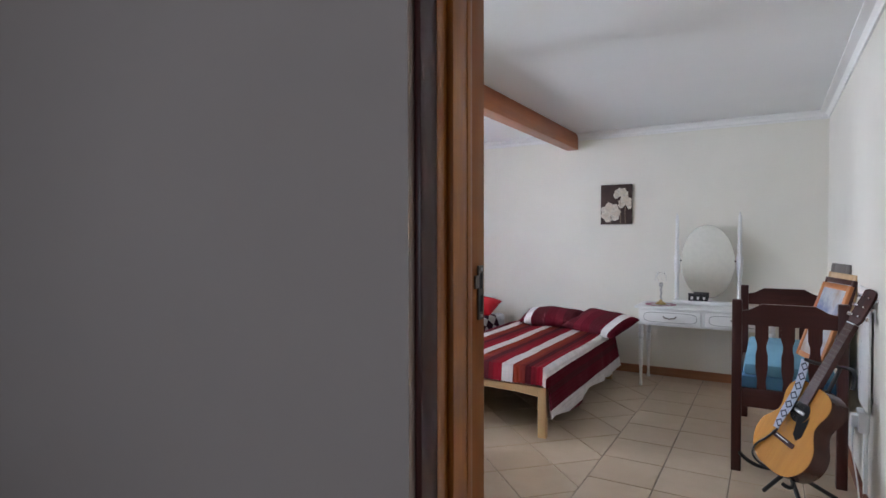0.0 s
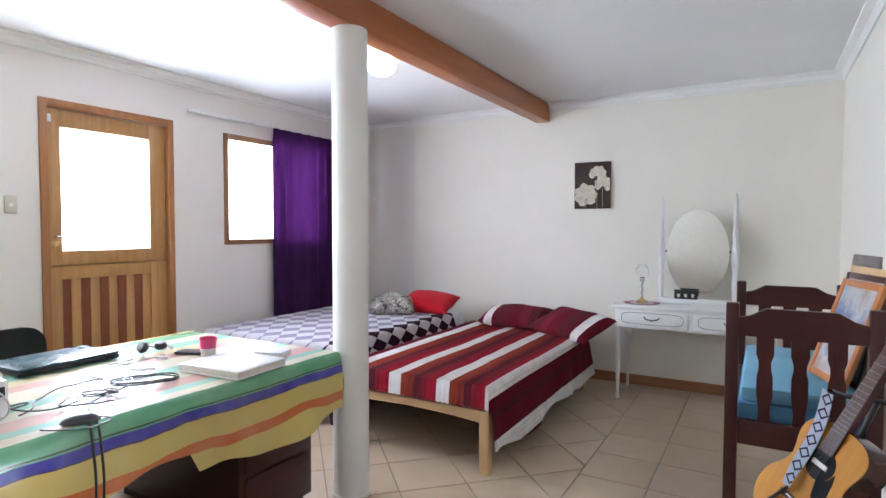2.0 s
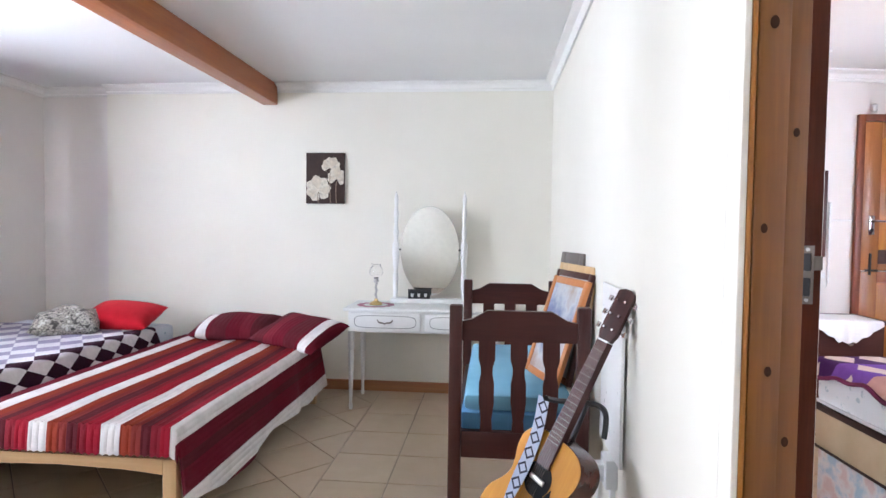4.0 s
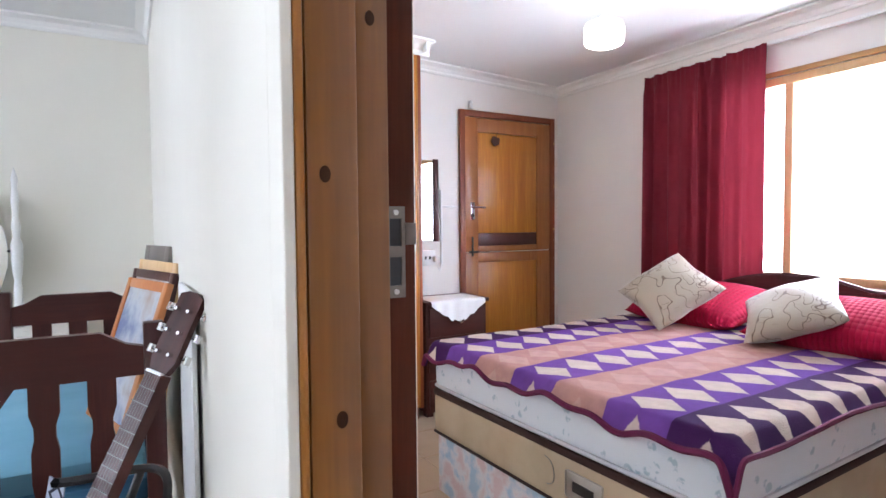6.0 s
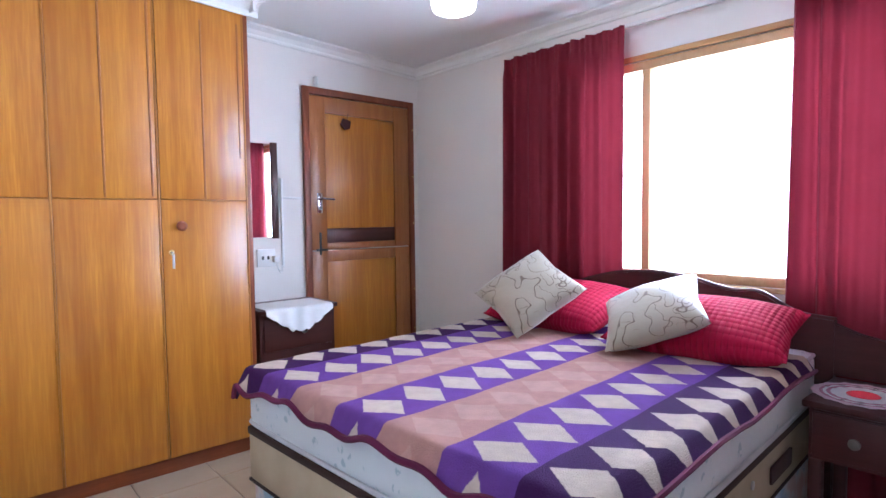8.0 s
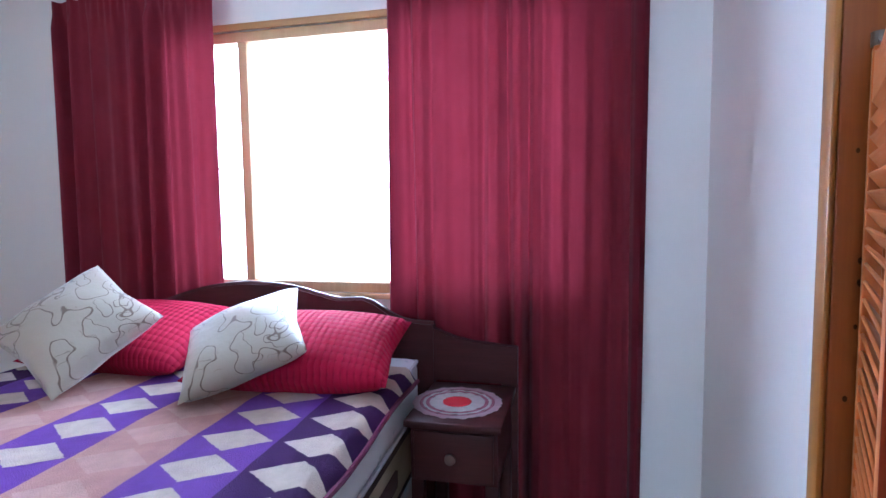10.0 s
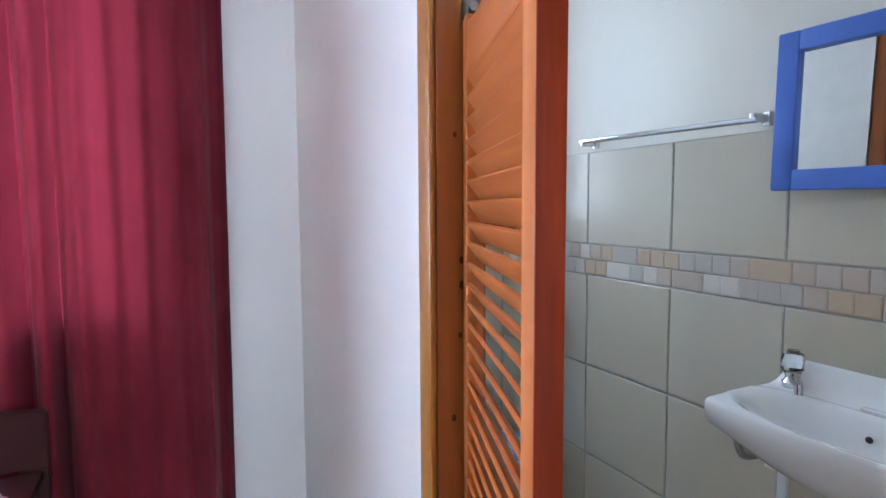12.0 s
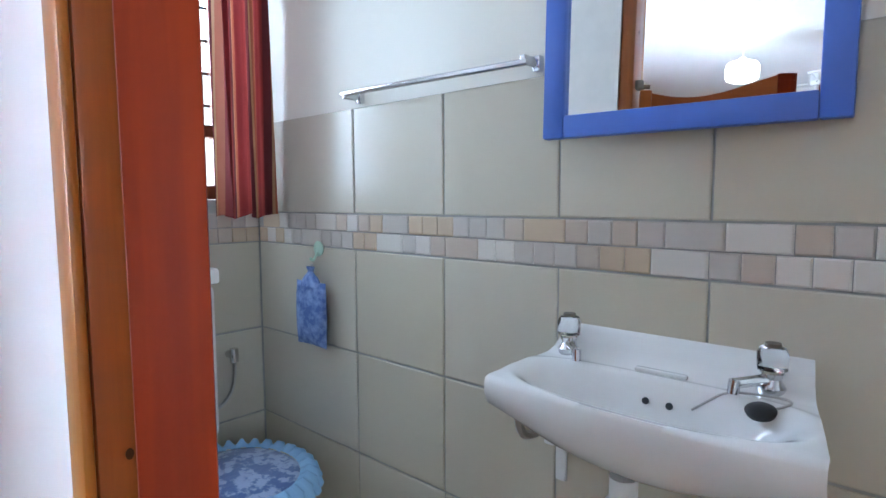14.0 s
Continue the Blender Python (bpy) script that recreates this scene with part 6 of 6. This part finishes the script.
# pillows
n = Nodes("crimson ribbed cover")
a = n.axes()
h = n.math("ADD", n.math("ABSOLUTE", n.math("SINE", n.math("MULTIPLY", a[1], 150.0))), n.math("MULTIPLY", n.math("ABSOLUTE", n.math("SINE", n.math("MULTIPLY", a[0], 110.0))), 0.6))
# groove shade between the ribs is mixed into the crimson as well
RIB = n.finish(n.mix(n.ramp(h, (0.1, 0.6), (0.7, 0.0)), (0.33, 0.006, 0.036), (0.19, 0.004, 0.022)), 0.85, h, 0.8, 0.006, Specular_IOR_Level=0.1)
for x, y, z, rz, ry in ((2.85, 3.06, 0.85, 6, -14), (2.90, 3.78, 0.855, 0, -16)):
    p = thing("pillow", "crimson ribbed pillow on the diamond blanket", "pillow", pose(x, y, z, 0, ry, rz), "crimson pillows")
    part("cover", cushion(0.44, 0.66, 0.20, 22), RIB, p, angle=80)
n = Nodes("cream satin with dark scrolls")
def contour(scale, levels, width):
    """Thin winding lines: the level lines of a slow noise."""
    f = n.math("ABSOLUTE", n.math("SUBTRACT", n.math("FRACT", n.math("MULTIPLY", n.noise(scale, 1, 0.4), levels)), 0.5))
    return n.ramp(f, (width, 1.0), (width * 2.2, 0.0))
line = n.math("MULTIPLY", n.math("MAXIMUM", contour(10.0, 5.0, 0.030), n.math("MULTIPLY", contour(21.0, 3.0, 0.028), n.ramp(n.noise(6, 1), (0.50, 0.0), (0.56, 1.0)))), n.ramp(n.noise(9, 1), (0.36, 0.0), (0.46, 1.0)))
SATIN = n.finish(n.mix(line, (0.38, 0.325, 0.25), (0.13, 0.085, 0.055)), 0.34, n.noise(22, 3), 0.3, 0.006, Sheen_Weight=0.3)


def propped(c, across, up):
    """A pose at c whose plane holds the two given directions."""
    a, b = Vector(across).normalized(), Vector(up)
    b = (b - a * b.dot(a)).normalized()
    return Matrix.Translation(c) @ Matrix((a, b, a.cross(b))).transposed().to_4x4()


for c, across, up, side in (((2.637, 3.765, 0.945), (0.179, -0.453, 0.042), (0.284, 0.207, 0.298), 0.385), ((2.70, 3.19, 0.91), (-0.157, -0.496, 0.0), (0.447, -0.027, 0.249), 0.385)):
    p = thing("scatter_cushion", "square cream satin cushion with dark scrolls, propped on its corner", "cushion", propped(c, across, up) @ pose(0, 0, 0, 0, 0, 45), "cream scatter cushions")
    part("cover", cushion(side, side, 0.15, 22, 0.10, 0.05), SATIN, p, angle=80)

# nightstand
ns = thing("nightstand", "dark mahogany nightstand with one drawer", "nightstand", pose(2.98, 2.545, 0))
part("top", one((-0.20, -0.16, 0.635), (0.195, 0.15, 0.66), 0.006), DARKN, ns)
part("carcass", one((-0.17, -0.145, 0.455), (0.19, 0.135, 0.635), 0.004), DARKN, ns)
dr = part("drawer", one((-0.182, -0.132, 0.47), (-0.17, 0.122, 0.622), 0.004), DARKN, ns)
part("knob", lathe([(0.006, 0), (0.008, 0.008), (0.018, 0.014), (0.017, 0.022), (0, 0.026)], 18, None, pose(-0.182, 0.0, 0.545, 0, -90, 0)), PLATE, dr, "dull metal knob")
for x in (-0.15, 0.17):
    for y in (-0.125, 0.115):
        part("leg", one((x - 0.02, y - 0.02, 0), (x + 0.02, y + 0.02, 0.455), 0.004), DARKN, ns)
part("shelf", one((-0.15, -0.125, 0.16), (0.17, 0.115, 0.178), 0.003), DARKN, ns)
doily(pose(2.965, 2.56, 0.66), 0.15, "round crocheted doily, red, white and pink, on the nightstand", ((0.049, LACER), (0.094, LACEW), (0.106, LACEP), (0.117, LACEW), (0.127, LACEP), (0.147, LACEPW)))

# pendant
pd = thing("pendant_lamp", "white glass pendant lamp, switched on", "lamp", pose(2.31, 3.9, 0))
zc = top2(2.31)
part("ceiling_rose", lathe([(0.05, zc - 0.02), (0.055, zc - 0.005), (0.05, zc - 0.0005)], 24), WHITE, pd)
part("rod", rod(bmesh.new(), (0, 0, 2.305), (0, 0, zc - 0.02), 0.005), PLASTIC, pd)
part("shade", lathe([(0.0, 2.165), (0.055, 2.163), (0.090, 2.178), (0.098, 2.20), (0.098, 2.255), (0.088, 2.278), (0.03, 2.298), (0.015, 2.315)], 28), LIT, pd, "glowing fluted glass shade")

# ================= bathroom =================
bs = thing("wash_basin", "white porcelain wash basin on the tiled wall", "basin", pose(2.078, BS, 0))
bm = bmesh.new()
nu, rows_ = 72, []
BACK = [(0.0, 0.90), (0.0, 0.962), (0.008, 0.966), (0.018, 0.957), (0.030, 0.934), (0.044, 0.920), (0.060, 0.913)]
DECK = [0.066 + 0.0062 * i for i in range(27)]
UNDER = [(0.238, 0.890), (0.2425, 0.882), (0.243, 0.850), (0.232, 0.815), (0.205, 0.780), (0.15, 0.748), (0.06, 0.735), (0.0, 0.735)]
outer = BACK + [(d, 0.911 - 0.018 * (d - 0.066) / 0.16) for d in DECK] + UNDER
for i in range(nu + 1):
    t = 2 * i / nu - 1
    bow = 1 - 0.07 * t * t
    col_ = []
    for m_, (d, z) in enumerate(outer):
        under = m_ >= len(BACK) + len(DECK)
        w = 0.214 + 0.050 * min(1.0, d / 0.225) - (0.03 if m_ > len(outer) - 5 else 0.0)
        x = t * w
        if under and m_ > len(BACK) + len(DECK) + 1:
            z += 0.05 * t * t * (0.89 - z) / 0.15
        elif not under and m_ >= len(BACK):
            rr = (abs(x / 0.235) ** 3.4 + abs((d - 0.158) / 0.072) ** 2.6) ** (1 / 2.8)
            k_ = max(0.0, min(1.0, (1.04 - rr) / 0.62))
            z -= 0.080 * (k_ * k_ * (3 - 2 * k_)) - 0.003 * math.exp(-((rr - 1.08) / 0.06) ** 2)
        col_.append(bm.verts.new((x, d * (bow if d > 0.1 else 1.0 - (1 - bow) * max(0.0, (d - 0.05) / 0.05)), z)))
    rows_.append(col_)
k = len(outer)
for i in range(nu):
    for j in range(k - 1):
        bm.faces.new((rows_[i][j], rows_[i + 1][j], rows_[i + 1][j + 1], rows_[i][j + 1]))
bm.faces.new(rows_[0])
bm.faces.new(list(reversed(rows_[-1])))
bmesh.ops.recalc_face_normals(bm, faces=bm.faces[:])
part("bowl", bm, PORC, bs, angle=60)
for x in (0.01, -0.03):
    part("overflow_hole", lathe([(0.0, 0), (0.006, 0), (0.006, 0.003), (0, 0.003)], 14, None, pose(x, 0.1035, 0.8725, -66, 0, 0)), BLACK, bs)
part("soap_ledge", one((-0.045, 0.058, 0.910), (0.045, 0.074, 0.919), 0.004), PORC, bs)
for sx in (-0.165, 0.19):
    tp = part("tap", lathe([(0.020, 0.905), (0.021, 0.922), (0.016, 0.928), (0.014, 0.935), (0.018, 0.945)], 20, None, Matrix.Translation((sx, 0.045, 0))), CHROME, bs, "chrome pillar tap")
    spb = bmesh.new()
    si = 1 if sx > 0 else -1
    rod(spb, (sx, 0.045, 0.934), (sx - si * 0.042, 0.092, 0.930), 0.010, 0.008)
    rod(spb, (sx - si * 0.041, 0.091, 0.935), (sx - si * 0.043, 0.093, 0.914), 0.009)
    part("spout", spb, CHROME, tp)
    part("tap_head", lathe([(0.014, 0.945), (0.022, 0.95), (0.023, 0.975), (0.019, 0.985), (0.010, 0.988), (0.0, 0.986)], 10, None, Matrix.Translation((sx, 0.045, 0))), glass("clear acrylic", (0.95, 0.96, 0.97), 0.08), tp, "clear acrylic tap head")
    part("cap", lathe([(0.012, 0.984), (0.012, 0.992), (0, 0.993)], 14, None, Matrix.Translation((sx, 0.045, 0))), PLATE, tp, "dark tap cap")
ck = part("plug", lathe([(0.0, 0), (0.020, 0), (0.022, 0.006), (0.014, 0.012), (0.0, 0.013)], 20, None, pose(-0.165, 0.108, 0.8965, -18, 0, 0)), BLACK, bs, "black rubber plug")
part("chain", wire([(-0.065, 0.1035, 0.876), (-0.085, 0.098, 0.892), (-0.11, 0.085, 0.912), (-0.15, 0.075, 0.914), (-0.19, 0.07, 0.915), (-0.205, 0.085, 0.913), (-0.185, 0.105, 0.908)], 0.002), STEEL, ck)
for sx in (-0.225, 0.225):
    part("bracket", boxes(((sx - 0.012, 0.0, 0.62), (sx + 0.012, 0.012, 0.74)), ((sx - 0.012, 0.012, 0.715), (sx + 0.012, 0.06, 0.74)), bevel=0.004), PLASTIC, bs)
br = part("towel_bracket", wire([(0.225, 0.17, 0.83), (0.228, 0.17, 0.775), (0.22, 0.12, 0.755), (0.21, 0.07, 0.77)], 0.009), STEEL, bs, "grey metal bracket under the basin")
tr2 = part("waste_trap", lathe([(0.022, 0.58), (0.022, 0.66), (0.030, 0.665), (0.030, 0.70), (0.024, 0.705), (0.024, 0.745)], 20, None, Matrix.Translation((0.03, 0.14, 0))), PLASTIC, bs)
part("pipe", wire([(0.03, 0.14, 0.60), (0.03, 0.14, 0.50), (0.03, 0.10, 0.46), (0.0, 0.06, 0.50), (-0.02, 0.0, 0.52)], 0.02), PLASTIC, bs)

bmr = thing("bath_mirror", "bathroom mirror in a bright blue wooden frame", "mirror", pose(2.078, BS + 0.024, 1.333, 1.9, 0, 4.0))
BLUEP = paint("bright blue frame paint", (0.085, 0.17, 0.60), 0.85, 0.4, 6, 60, 0.15)
part("frame", boxes(((-0.248, 0, 0), (-0.205, 0.024, 0.332)), ((0.205, 0, 0), (0.248, 0.024, 0.332)), ((-0.205, 0, 0), (0.205, 0.024, 0.043)), ((-0.205, 0, 0.289), (0.205, 0.024, 0.332)), bevel=0.004), BLUEP, bmr, "bright blue frame")
part("glass", one((-0.205, 0.004, 0.043), (0.205, 0.010, 0.289)), MIRROR, bmr)

rl = thing("towel_rail", "chrome towel rail above the grey tiles", "towel rail", pose(2.69, BS, 1.50))
bar = bmesh.new()
rod(bar, (-0.322, 0.05, -0.006), (0.275, 0.05, 0.004), 0.0075, seg=16)
part("bar", bar, CHROME, rl)
for sx in (-0.312, 0.265):
    part("bracket", boxes(((sx - 0.009, -0.014, -0.016), (sx + 0.009, 0.005, 0.016)), ((sx - 0.006, 0.005, -0.010), (sx + 0.006, 0.056, 0.009)), bevel=0.003), CHROME, rl)

bg = thing("toiletry_bag", "small blue patterned cloth bag on a hook", "bag", pose(3.155, BS, 0.78))
n = Nodes("blue patterned cloth")
BAGM = n.finish(n.ramp(n.noise(45, 3), (0.40, (0.10, 0.17, 0.44)), (0.62, (0.27, 0.37, 0.64))), 0.7, n.noise(18, 3), 0.5, 0.008)
bmb = cushion(0.15, 0.20, 0.045, 12, 0.04)
bmesh.ops.transform(bmb, matrix=pose(0, 0.035, 0.09, 90, 0, 0), verts=bmb.verts[:])
part("pouch", bmb, BAGM, bg, angle=80)
part("gather", lathe([(0.05, 0.175), (0.035, 0.20), (0.012, 0.22), (0.02, 0.235)], 14, None, Matrix.Translation((0, 0.035, 0)) @ Matrix.Diagonal((1, 0.4, 1, 1))), BAGM, bg)
part("loop", wire([(-0.01, 0.03, 0.22), (0.0, 0.028, 0.265), (0.01, 0.03, 0.22)], 0.002), STEEL, bg)
hk = thing("wall_hook", "pale green adhesive wall hook", "hook", pose(3.155, BS, 1.06))
GRNP = paint("pale green plastic", (0.50, 0.68, 0.55), 0.9, 0.4)
part("pad", lathe([(0.0, 0), (0.022, 0), (0.024, 0.005), (0.016, 0.010), (0.0, 0.011)], 18, None, pose(0, 0, 0.008, -90, 0, 0)), GRNP, hk)
part("hook", wire([(0, 0.008, 0.0), (0, 0.016, -0.02), (0, 0.03, -0.03), (0, 0.034, -0.018)], 0.004), GRNP, hk)

# toilet
tl = thing("toilet", "white toilet with a blue frilled lid cover", "toilet", pose(3.17, 1.12, 0))
part("bowl", lathe([(0.11, 0), (0.12, 0.03), (0.10, 0.16), (0.13, 0.27), (0.175, 0.36), (0.185, 0.385), (0.18, 0.395)], 36, None, Matrix.Diagonal((1.15, 1, 1, 1))), PORC, tl)
part("cistern", one((0.165, -0.03, 0.50), (0.332, 0.32, 0.965), 0.02), PORC, tl)
part("cistern_lid", one((0.155, -0.04, 0.967), (0.334, 0.33, 1.017), 0.012), PORC, tl)
part("flush_pipe", rod(bmesh.new(), (0.25, 0, 0.30), (0.25, 0, 0.50), 0.03), PLASTIC, tl)
part("pedestal_back", one((0.10, -0.09, 0.0), (0.25, 0.09, 0.36), 0.03), PORC, tl)
part("seat", lathe([(0.10, 0.396), (0.185, 0.396), (0.19, 0.405), (0.185, 0.415), (0.10, 0.415)], 40, None, Matrix.Diagonal((1.16, 1, 1, 1))), PLASTIC, tl)
n = Nodes("blue brocade cover")
BROC = n.finish(n.ramp(n.noise(32, 3), (0.46, (0.10, 0.17, 0.42)), (0.56, (0.42, 0.50, 0.68))), 0.35, n.noise(32, 3), 0.5, 0.006, Sheen_Weight=0.3)
lid = part("lid_cover", lathe([(0.165, 0.416), (0.17, 0.43), (0.15, 0.447), (0.08, 0.455), (0.0, 0.457)], 40, None, Matrix.Diagonal((1.16, 1, 1, 1))), BROC, tl, "blue brocade lid cover")
bm = bmesh.new()
nn = 180
ra = []
for i in range(nn):
    a = 2 * math.pi * i / nn
    f = math.sin(a * 30)
    ra.append([bm.verts.new((1.16 * r_ * math.cos(a), r_ * math.sin(a), z)) for r_, z in ((0.155, 0.447), (0.175 + 0.004 * f, 0.458 + 0.008 * f), (0.198 + 0.008 * f, 0.440 + 0.012 * f), (0.208 + 0.010 * math.cos(a * 30), 0.415 + 0.010 * f))])
for i in range(nn):
    for j in range(3):
        bm.faces.new((ra[i][j], ra[(i + 1) % nn][j], ra[(i + 1) % nn][j + 1], ra[i][j + 1]))
part("frill", bm, cloth("pale blue frill", (0.36, 0.55, 0.76), (0.28, 0.46, 0.70)), lid, "pale blue frill", angle=80)
vl = thing("stop_valve", "chrome stop valve with a bent supply hose", "valve", pose(BX, 0.975, 0.70))
part("body", rod(rod(bmesh.new(), (0, 0, 0), (-0.05, 0, 0), 0.012), (-0.04, 0, -0.02), (-0.04, 0, 0.025), 0.014), CHROME, vl)
part("hose", wire([(-0.04, 0, -0.015), (-0.045, 0.0, -0.08), (-0.05, 0.03, -0.14), (-0.06, 0.10, -0.17), (-0.08, 0.12, -0.12)], 0.007), STEEL, vl)

STRIPE = Nodes("rust and gold striped curtain")
sa = STRIPE.axes()
sc = STRIPE.ramp(STRIPE.math("FRACT", STRIPE.math("ADD", STRIPE.math("DIVIDE", sa[1], 0.055), 10.0)), (0.0, (0.19, 0.022, 0.022)), (0.42, (0.30, 0.09, 0.045)), (0.56, (0.36, 0.20, 0.10)), (0.62, (0.12, 0.025, 0.028)), (0.8, (0.24, 0.035, 0.03)), mode="CONSTANT")
STRIPE.put(STRIPE.b.inputs["Base Color"], sc)
STRIPE.put(STRIPE.b.inputs["Roughness"], 0.85)
tt_ = STRIPE.add("ShaderNodeBsdfTranslucent", Color=sc)
xx_ = STRIPE.add("ShaderNodeMixShader", Fac=0.34)
STRIPE.t.links.new(STRIPE.b.outputs[0], xx_.inputs[1])
STRIPE.t.links.new(tt_.outputs[0], xx_.inputs[2])
STRIPE.t.links.new(xx_.outputs[0], STRIPE.t.nodes["Material Output"].inputs[0])
curtain("curtain", "short rust and gold striped curtain at the bathroom window", 3.345, 0.874, 1.07, 1.168, 2.205, STRIPE.m, 5, 0.034, 4)
r = thing("curtain_rail", "thin curtain wire above the bathroom window", "rail", pose(BX, 1.25, 2.215))
part("wire", rod(bmesh.new(), (-0.16, -0.40, 0), (-0.16, 0.34, 0), 0.006), STEEL, r)
for y in (-0.39, 0.33):
    part("bracket", one((-0.167, y - 0.01, -0.01), (0.012, y + 0.01, 0.01), 0.002), STEEL, r)


# ---- floor tiles ----
def clip(poly, nx, ny, c):
    """The part of a polygon with nx * x + ny * y <= c."""
    out = []
    for (x0, y0), (x1, y1) in zip(poly, poly[1:] + poly[:1]):
        d0, d1 = nx * x0 + ny * y0 - c, nx * x1 + ny * y1 - c
        if d0 <= 0:
            out.append((x0, y0))
        if d0 * d1 < 0:
            t = d0 / (d0 - d1)
            out.append((x0 + t * (x1 - x0), y0 + t * (y1 - y0)))
    return out


def slab(poly, z0, z1, inset=0.004):
    """A thin tile with a chamfered upper edge, set in from its joints; None if too small."""
    area = sum(a[0] * b[1] - b[0] * a[1] for a, b in zip(poly, poly[1:] + poly[:1])) / 2
    if area < 0:
        poly = poly[::-1]
    if abs(area) < 0.002:
        return None
    cx, cy = sum(p[0] for p in poly) / len(poly), sum(p[1] for p in poly) / len(poly)
    bm = bmesh.new()
    def ring(k, z):
        return [bm.verts.new((cx + (x - cx) * (1 - k / max(0.02, math.hypot(x - cx, y - cy))), cy + (y - cy) * (1 - k / max(0.02, math.hypot(x - cx, y - cy))), z)) for x, y in poly]
    a, b, c = ring(inset, z0), ring(inset, z1 - 0.002), ring(inset + 0.004, z1)
    n = len(poly)
    for p, q in ((a, b), (b, c)):
        for i in range(n):
            bm.faces.new((p[i], p[(i + 1) % n], q[(i + 1) % n], q[i]))
    bm.faces.new(c)
    return bm


FLOOR = bpy.data.objects["floor"]
S = 0.36


def lay(x0, x1, y0, y1, cx, cy, turned):
    """Tiles over a rectangle of the plan; square to the walls, or turned by 45 degrees."""
    r = math.sqrt(0.5)
    a = (r, r, -r, r) if turned else (1, 0, 0, 1)
    us = [a[0] * x + a[1] * y for x in (x0, x1) for y in (y0, y1)]
    vs = [a[2] * x + a[3] * y for x in (x0, x1) for y in (y0, y1)]
    i0, i1 = math.floor((min(us) - cx) / S), math.ceil((max(us) - cx) / S)
    j0, j1 = math.floor((min(vs) - cy) / S), math.ceil((max(vs) - cy) / S)
    for i in range(i0, i1):
        for j in range(j0, j1):
            u, v = cx + i * S, cy + j * S
            poly = [(a[0] * p + a[2] * q, a[1] * p + a[3] * q) for p, q in ((u, v), (u + S, v), (u + S, v + S), (u, v + S))]
            for nx, ny, c in ((1, 0, x1), (-1, 0, -x0), (0, 1, y1), (0, -1, -y0)):
                poly = clip(poly, nx, ny, c) if poly else poly
            bm = slab(poly, -0.006, 0.0) if len(poly) > 2 else None
            if bm:
                part("tile", bm, FTILE, FLOOR, smooth=False)


lay(-0.98, XR, YS - 0.2, YN, -0.98, 4.17, False)
lay(XL, -0.98, YS, YN, 1.37 - S * 8, 3.437 - S * 8, True)
lay(-1.7, XR, -1.8, YS - 0.2, -0.98, 4.17, False)
lay(XR, XE, YB, YN2, 1.26, 4.555, False)
lay(1.0, BX, BS, YB, 1.26, 4.555, False)


# ---- bathroom wall tiles ----
WS, WE = bpy.data.objects["wall_bath_south"], bpy.data.objects["wall_bath_east"]
ROWS = [(1.177, 1.475), (0.772, 1.074), (0.468, 0.770), (0.166, 0.466), (0.0, 0.164)]
structure("grout_south", one((1.0, BS - 0.012, 0), (BX + 0.012, BS - 0.005, 1.474)), WGROUT, "grey grout behind the bathroom tiles", "grout")
structure("grout_east", boxes(((BX + 0.005, BS - 0.005, 0), (BX + 0.012, BN, 1.218)), ((BX + 0.005, BS - 0.005, 1.218), (BX + 0.012, 0.928, 1.474))), WGROUT, "grey grout behind the bathroom tiles", "grout")
XJ = [3.505, 2.984, 2.642, 2.322, 2.024, 1.70, 1.38, 1.06]


def wall_tile(u0, u1, z0, z1, parent, plane, material, gap=0.0032, out=0.005):
    bm = slab([(u0, z0), (u1, z0), (u1, z1), (u0, z1)], 0, 0.006, gap)
    for v in bm.verts:
        u, z, h = v.co
        v.co = (u, BS - 0.006 + h, z) if plane == "s" else (BX + 0.006 - h, u, z)
    bmesh.ops.recalc_face_normals(bm, faces=bm.faces[:])
    part("tile", bm, material, parent, smooth=False)


for z0, z1 in ROWS:
    for xa, xb in zip(XJ[1:], XJ):
        wall_tile(xa, xb, z0, z1, WS, "s", WTILE)
    for k in range(3):
        ya, yb = BS + 0.34 * k, min(BN, BS + 0.34 * (k + 1))
        if z0 > 1.1:
            if k:
                continue
            yb = 0.927
        if yb - ya > 0.03:
            wall_tile(ya, yb, z0, z1, WE, "e", WTILE)

# mosaic band: two rows of small stones
MOS = [tile_mat("mosaic " + nm, c, w, 0.4) for nm, c, w in (("grey", (0.52, 0.48, 0.43), (0.46, 0.41, 0.36)), ("pale", (0.66, 0.62, 0.56), (0.58, 0.53, 0.47)), ("tan", (0.54, 0.43, 0.30), (0.48, 0.37, 0.25)), ("taupe", (0.52, 0.44, 0.36), (0.46, 0.38, 0.30)))]
rnd = random.Random(21)
for row in range(2):
    z0 = 1.0755 + 0.0505 * row
    x = BX - (0.025 if row else 0.0)
    while x > 1.1:
        w = 0.051 * (2 if rnd.random() < 0.14 else 1)
        wall_tile(x - w, x, z0, z0 + 0.0495, WS, "s", rnd.choices(MOS, (5, 4, 4, 3))[0], 0.0012)
        x -= w
    y = BS
    while y < BN - 0.06:
        wall_tile(y, y + 0.05, z0, z0 + 0.0495, WE, "e", rnd.choices(MOS, (5, 4, 4, 3))[0], 0.0012)
        y += 0.05
